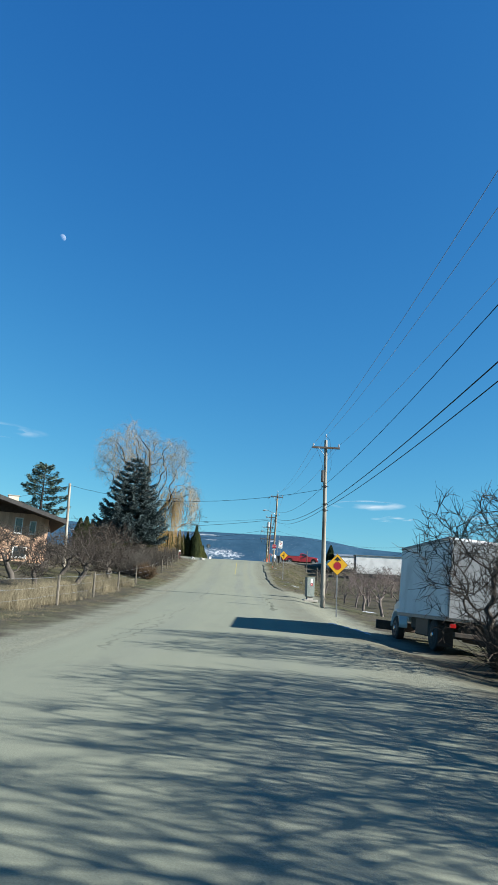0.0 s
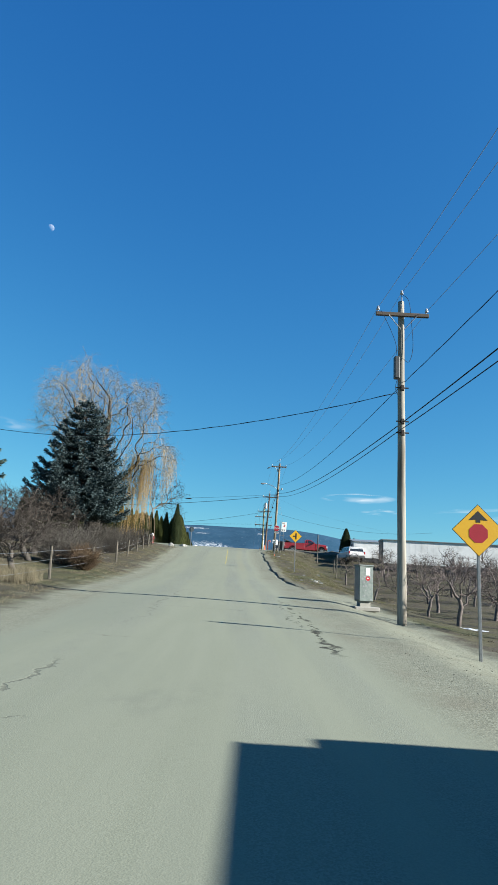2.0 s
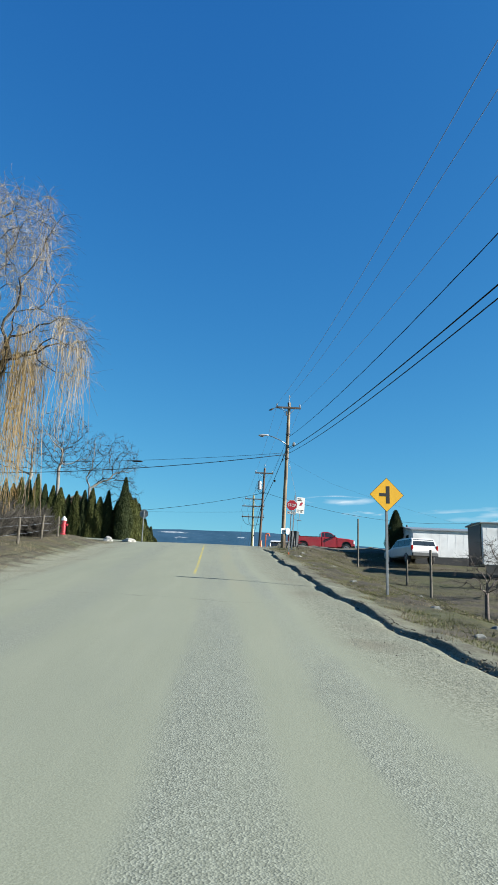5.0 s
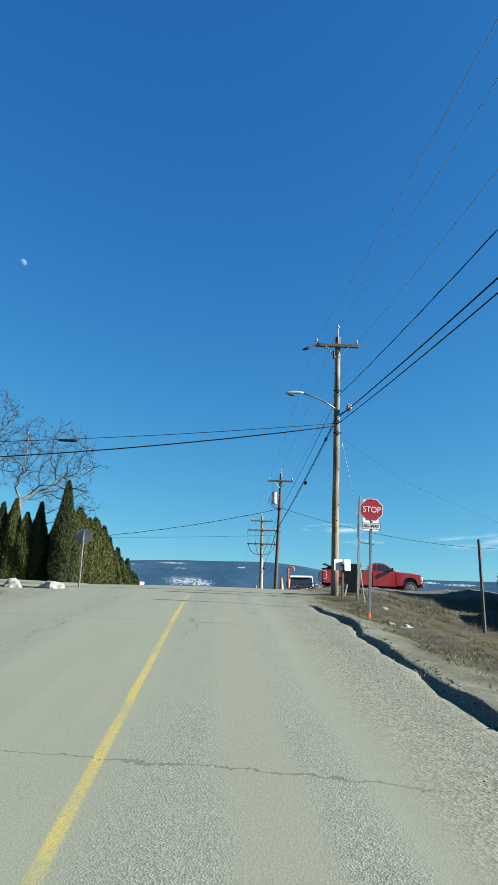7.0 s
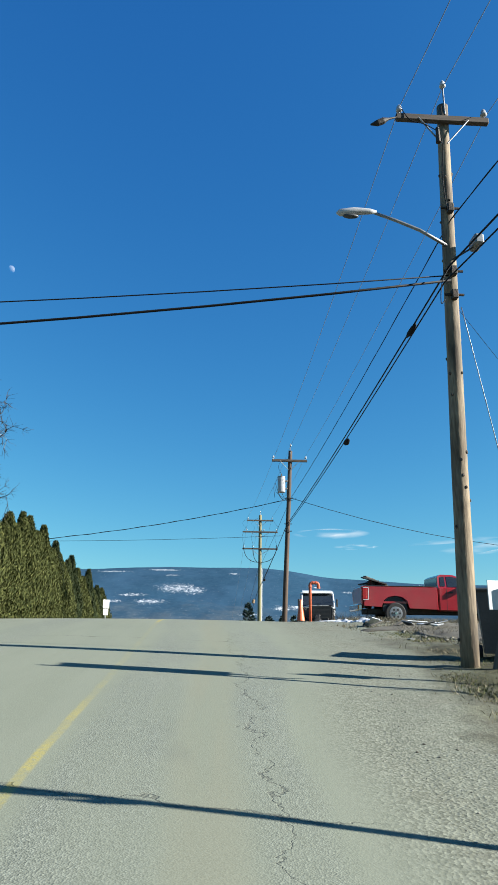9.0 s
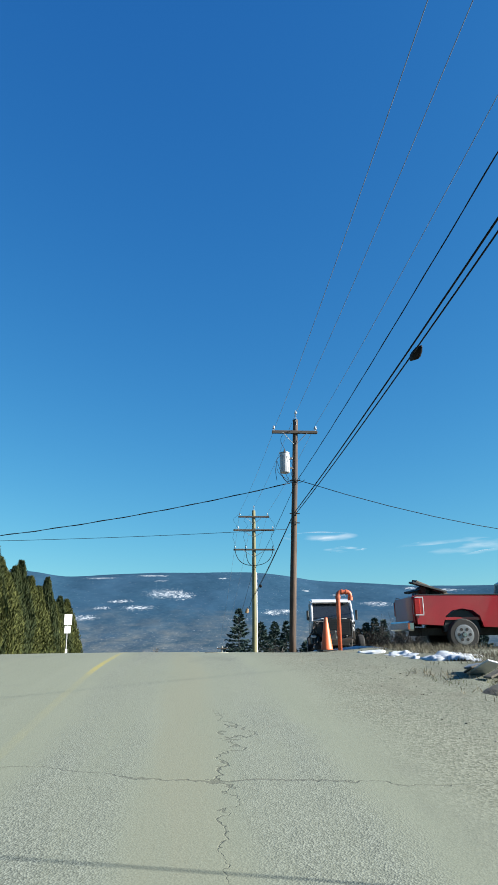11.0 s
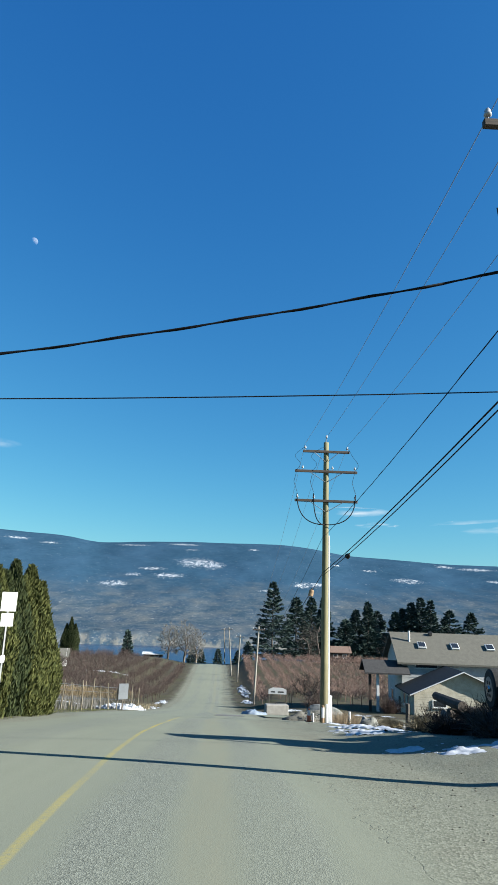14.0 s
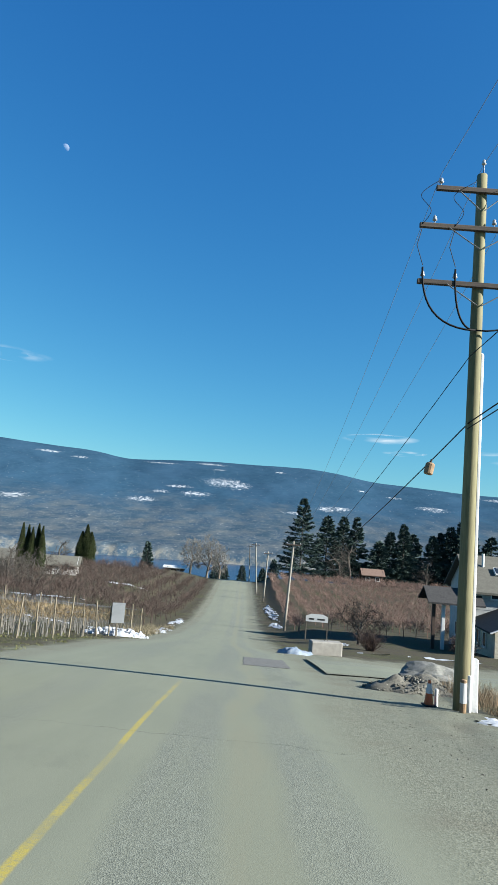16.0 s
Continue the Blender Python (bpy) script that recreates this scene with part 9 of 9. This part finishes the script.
# brush and weeds by the yard and at the far side
for i, (x, y, r, h) in enumerate(((5.3, 120.8, 0.8, 0.7), (5.2, 123.4, 0.7, 0.55), (5.9, 122.6, 1.1, 0.9), (6.7, 124.0, 1.2, 1.0), (5.9, 125.0, 0.8, 0.6), (7.0, 121.6, 1.2, 1.2), (7.6, 126.2, 1.2, 1.0), (6.2, 127.4, 1.0, 1.0), (8.2, 121.2, 1.3, 1.6), (9.4, 124.0, 1.6, 1.9), (7.9, 126.5, 1.0, 1.2), (10.6, 128.0, 1.6, 1.6), (9.0, 131.0, 1.2, 1.2), (7.2, 122.8, 1.2, 1.3), (8.6, 127.6, 1.3, 1.5), (10.2, 121.5, 1.8, 2.2), (11.6, 125.0, 1.9, 2.3), (5.3, 129.4, 0.5, 0.5), (5.7, 127.0, 0.6, 0.6), (5.2, 125.6, 0.5, 0.5), (5.6, 133.6, 0.8, 0.5), (6.6, 132.6, 0.9, 0.6), (7.4, 134.4, 1.0, 0.6), (6.0, 135.6, 0.8, 0.5), (6.8, 124.2, 0.7, 0.9))):
    shrub(x, y, r, h, 400 + i, (TWIG_DARK if i % 3 else TWIG_GREY) if i < 17 else DRY_GRASS, "dark dry brush beside the yard", 190, group="yard brush")
crown_tree("fruit_tree", 8.4, 175.6, [(0, 0, 0), (0.05, 0, 0.5), (0.0, 0, 1.0)], [(0, 0, 2.3, 2.1, 1.8, 1.15, 330), (0.4, 0, 1.6, 1.8, 1.5, 0.5, 90)], 91, "spreading bare fruit tree on the lawn edge", BARK, TWIG_DARK, 0.012, 0.15, 0.26, 0.42, 2.0, 0.34, 4, 0.42, 0.011, 0.0, 2.0, fine=0.03)
for i, (x, y) in enumerate(((15.6, 173.5), (16.3, 174.2), (8.2, 169.5))):
    shrub(x, y, 0.8, 1.7, 430 + i, TWIG_RED, "reddish leafless garden shrub", 150, group="garden shrubs")


# ---- far orchards, vines and woods ----
def twig_field(name, x0, x1, y0, y1, row, gap, h, mat, label, seed, per=60, along="y"):
    """Rows of low leafless trees too many to count."""
    rr = random.Random(seed)
    m = Mesh()
    y = y0
    while y < y1:
        x = x0
        while x < x1:
            px, py = x + rr.uniform(-0.3, 0.3), y + rr.uniform(-0.4, 0.4)
            if abs(px - float(centre(py))) > float(half(py)) + 2.0:
                z = gz(px, py)
                hh = h * rr.uniform(0.75, 1.15)
                m.tube([(px, py, z - 0.1), (px, py, z + hh * 0.45)], [0.05, 0.035], 4, caps=False)
                for k in range(per):
                    a = rr.random() * 6.283
                    p = Vector((px + math.cos(a) * 0.5 * rr.random(), py + math.sin(a) * 0.5 * rr.random(), z + hh * rr.uniform(0.25, 0.6)))
                    d = Vector((math.cos(a) * rr.uniform(0.2, 1.4), math.sin(a) * rr.uniform(0.2, 1.4), rr.uniform(0.2, 1.3)))
                    blade(m, p, d, hh * rr.uniform(0.25, 0.55), 0.011, rr)
            x += row
        y += gap
    return tagged(part(name, m, mat), label, "orchard", kind="stuff")


twig_field("orchard_rows", 5.0, 60, 188, 290, 2.7, 3.0, 2.3, FIELD_TWIG, "reddish rows of leafless orchard trees below the house", 1, 150)
twig_field("orchard_rows", -46, -7.5, 184, 262, 2.6, 2.8, 2.6, ORCHARD_TWIG, "dark reddish brown leafless orchard across the road", 2, 150)


def vineyard():
    ob = thing("vineyard", -8.5, 150, gz(-8.5, 150), "rows of trained vines on wires with straw coloured canes", "vineyard")
    o = ob.location.copy()
    rr = random.Random(6)
    leaves, stems = Mesh(), Mesh()
    for r in range(12):
        y = 149.6 + r * 1.55
        x_end = -11.2 + 0.23 * (y - 149.6)
        tops = []
        for k in range(7):
            x = x_end - k * 4.4 - (rr.uniform(-0.3, 0.3) if k else 0)
            z = gz(x, y)
            tall = rr.uniform(1.65, 2.05) + (0.35 if k == 0 and r % 4 == 1 else 0)
            part("post", Mesh().tube([Vector((x, y, z - 0.2)) - o, Vector((x + rr.uniform(-0.14, 0.14), y + rr.uniform(-0.1, 0.1), z + tall)) - o], [0.045, 0.04], 6), VINE_POST, ob)
            tops.append(Vector((x, y, z)) - o)
        for f in (0.7, 1.2, 1.6):
            part("wire", Mesh().tube([p + Vector((0, 0, f)) for p in tops], 0.004, 3), WIRE_GREY, ob)
        for k in range(150):
            x = x_end - rr.random() * 25
            z = gz(x, y)
            p = Vector((x, y + rr.uniform(-0.1, 0.1), z)) - o
            if k % 2:
                stems.tube([p, p + Vector((rr.uniform(-0.1, 0.1), 0, 0.55)), p + Vector((rr.uniform(-0.3, 0.3), 0, 0.95))], [0.026, 0.018, 0.008], 4, caps=False)
            for j in range(14):
                blade(leaves, p + Vector((rr.uniform(-0.4, 0.4), rr.uniform(-0.16, 0.16), rr.uniform(0.75, 1.35))), Vector((rr.gauss(0, 0.45), rr.gauss(0, 0.45), rr.uniform(0.2, 1.0))), rr.uniform(0.18, 0.42), 0.010, rr)
    tagged(part("vine_growth", stems, BARK_WHITE, ob), kind="stuff")
    tagged(part("vine_leaves", leaves, LEAF_RUST, ob), kind="stuff")


vineyard()
G = "conifers beyond the orchard"
for i, (x, y, h, r) in enumerate(((12.3, 292, 20.8, 4.6), (19.4, 298, 17.4, 3.2), (24.1, 301, 17.8, 3.4), (28.0, 303, 18.2, 3.2), (34.2, 302, 12.0, 3.0), (37.6, 304, 15.0, 3.2), (41.2, 304, 17.4, 3.2), (45, 309, 15.5, 3.2), (49.2, 304, 14.8, 2.8), (51.6, 305, 16.0, 2.8), (54.0, 304, 17.6, 3.0), (56.6, 303, 19.0, 3.2), (59.4, 303, 18.4, 3.2), (66, 306, 16, 3.6), (74, 310, 16, 4), (86, 300, 17, 4), (91, 302, 15, 4))):
    conifer("fir_tree", x, y, h, r * (1.75, 2.15, 1.9)[i % 3], 500 + i, "dark tall fir tree beyond the orchard", FIR, 130, 110, 0.05, 0.15, (1.0, 0.85, 0.95)[i % 3], 0.25, 0.75, 0.13, group=G, gaps=0.2)
for i, (x, y, h, r) in enumerate(((-26.0, 286, 6.5, 1.6), (-12, 345, 7, 2), (-9.0, 350, 6, 2), (-3, 352, 6.5, 2.2), (7, 330, 7, 2.2), (4, 345, 5, 2))):
    conifer("fir_tree", x, y, h, r, 540 + i, "small dark conifer near the lake side", FIR, 60, 45, 0.05, 0.22, 0.75, 0.2, 0.5, 0.12, group=G)
conifer("pine_tree", -47.6, 222, 13.5, 4.5, 560, "tall pine beside the bungalow", PINE, 70, 90, 0.1, 0.05, 0.55, 0.25, 0.6, 0.10)
for i in range(5):
    copy_thing(protos[0], pose(-37.1 + i * 0.8, 228 + 0.4 * (i % 2), gz(-35.5, 228) - 0.1, 0, 0, i * 70) @ Matrix.Diagonal((1.2, 1.2, 1.62 - 0.06 * (i % 3), 1)))
for i in range(3):
    copy_thing(protos[0], pose(-37.6 + i * 1.0, 267, gz(-36.5, 267) - 0.1, 0, 0, i * 70) @ Matrix.Diagonal((2.1, 2.1, 1.75 - 0.3 * abs(i - 1), 1)))
for i, (x, y, w, h) in enumerate(((-18.6, 325, 3.4, 12.0), (-13.6, 328, 4.0, 13.6), (-9.6, 324, 2.8, 11.0))):
    crown_tree("far_willow", x, y, [(0, 0, 0), (0, 0, 1.4), (0.1, 0, 2.6)], [(0, 0, h * 0.58, w, w * 0.8, h * 0.42, 480)], 600 + i, "pale grey bare willow near the lake", BARK_PALE, FAR_TWIG, 0.03, 0.35, 0.6, 0.25, 4.0, 0.8, 6, 1.2, 0.03, 0.05, 2.0, group="far willows", fine=0.07)
for i, (x, y, h) in enumerate(((25, 290, 12), (22, 288, 9), (62, 296, 11), (45, 294, 9), (-33, 212, 6), (-41, 262, 6))):
    bare_tree("bare_tree", x, y, h, 620 + i, "bare grey tree among orchard rows", BARK, TWIG_GREY, 0.25, group="bare trees far off", kids=[8, 7, 6, 3], levels=3, twig_level=2, wobble=0.18, lift=0.04, spread=0.8, shrink=0.62, bole=0.36, first=0.2)

for x, y, w, h, seed in ((-23.0, 193, 3.0, 2.1, 631), (-27.4, 197, 2.6, 1.9, 632)):
    crown_tree("bare_tree", x, y, [(0, 0, 0), (0.05, 0, 0.5), (0.0, 0, 1.1)], [(0, 0, 1.1 + h, w, w * 0.8, h, 380), (0.6, 0, 1.8, w * 0.8, w * 0.7, 0.7, 90)], seed, "broad bare grey tree beside the vines", BARK, TWIG_GREY, 0.012, 0.22, 0.34, 0.36, 2.6, 0.44, 4, 0.55, 0.010, 0.0, 2.0, group="bare trees far off", fine=0.03)

# ---- ragged earth along the eaten road edge ----
def clods(name, y0, y1, count, seed, mat, label, off=(0.35, 0.75), size=(0.05, 0.16)):
    rr = random.Random(seed)
    m = Mesh()
    for i in range(count):
        y = rr.uniform(y0, y1)
        x = float(centre(y)) + float(half(y)) - float(inset(y)) + rr.uniform(*off) + float(meander(y))
        s = rr.uniform(*size)
        m.blob((x, y, gz(x, y) + s * 0.2), (s * rr.uniform(0.8, 1.6), s * rr.uniform(0.8, 1.8), s * rr.uniform(0.45, 0.8)), 0.3, i, 4, 7)
    return tagged(part(name, m, mat, smooth=True), label, "earth", kind="stuff")


clods("earth_clods", 52, 85, 800, 35, DIRT, "crumbling earth along the eaten road edge", (0.36, 0.62), (0.005, 0.016))
clods("field_stones", 90.5, 101, 520, 37, PEBBLE, "pale and dark stones strewn over the dug earth", (1.4, 8.5), (0.012, 0.05))
clods("loose_gravel", 20, 50, 700, 33, PEBBLE, "loose stones and broken asphalt on the shoulder", (-0.3, 1.8), (0.004, 0.010))
clods("loose_gravel", 55, 120, 700, 34, PEBBLE, "loose gravel along the road edge", (-0.9, 0.35), (0.004, 0.010))
clods("loose_gravel", 96, 142, 1500, 36, PEBBLE, "loose stones on the gravel verge", (0.0, 2.6), (0.004, 0.011))

# ---- grass ----
tufts("tall_grass", (-9.6, -6.9, 24, 48), 4200, 0.72, TALL_GRASS, "tall pale dry grass along the fence", 1, 0.0035, 0.26, 0.0)
tufts("dry_grass", (-12, -5.6, 8, 90), 12000, 0.11, DRY_GRASS, "short dry grass on the bank", 2, 0.004, 0.7)
tufts("green_grass", (-20, -7, 20, 60), 7000, 0.06, ORCHARD_GRASS, "thin green winter grass in the field", 3, 0.008, 0.7)
tufts("dry_grass", (3.2, 10, 54, 102), 5200, 0.10, DRY_GRASS, "dry grass on the roadside bank", 4, 0.005, 0.6)
tufts("dry_grass", (3.0, 7.5, 52, 97), 14000, 0.05, DRY_GRASS, "short dry turf on the roadside bank", 14, 0.004, 0.9)
tufts("green_grass", (3.2, 9, 58, 100), 20000, 0.06, GREEN_GRASS, "low green grass on the roadside bank", 5, 0.0045, 0.8, -0.2)
tufts("dead_weeds", (4.9, 15, 90.5, 107), 7000, 0.20, DEAD_WEED, "dead grey weeds on the earth mound", 6, 0.0035, 0.55, -0.15)
tufts("dead_weeds", (6.0, 11, 121.5, 136), 1500, 0.34, DRY_GRASS, "dead brown weeds beside the yard", 7, 0.007, 0.35, 0.05)
tufts("dead_weeds", (5.3, 14, 137.6, 144.0), 2400, 0.66, WEED_BROWN, "tall reddish brown dead weeds beside the pole", 17, 0.0035, 0.26, -0.2)
tufts("orchard_grass", (6.0, 26, 24, 90), 9000, 0.055, ORCHARD_GRASS, "sparse low grass under the orchard trees", 8, 0.007, 0.8, -0.05)
tufts("verge_grass", (-12, -6.6, 124, 164), 1500, 0.10, GREEN_GRASS, "green verge grass beside the vines", 9, 0.012, 0.5, -0.3)
tufts("dry_grass", (-9.5, -5.5, 166, 186), 500, 0.5, DRY_GRASS, "dry grass at the ditch", 10, 0.012, 0.4, -0.2)
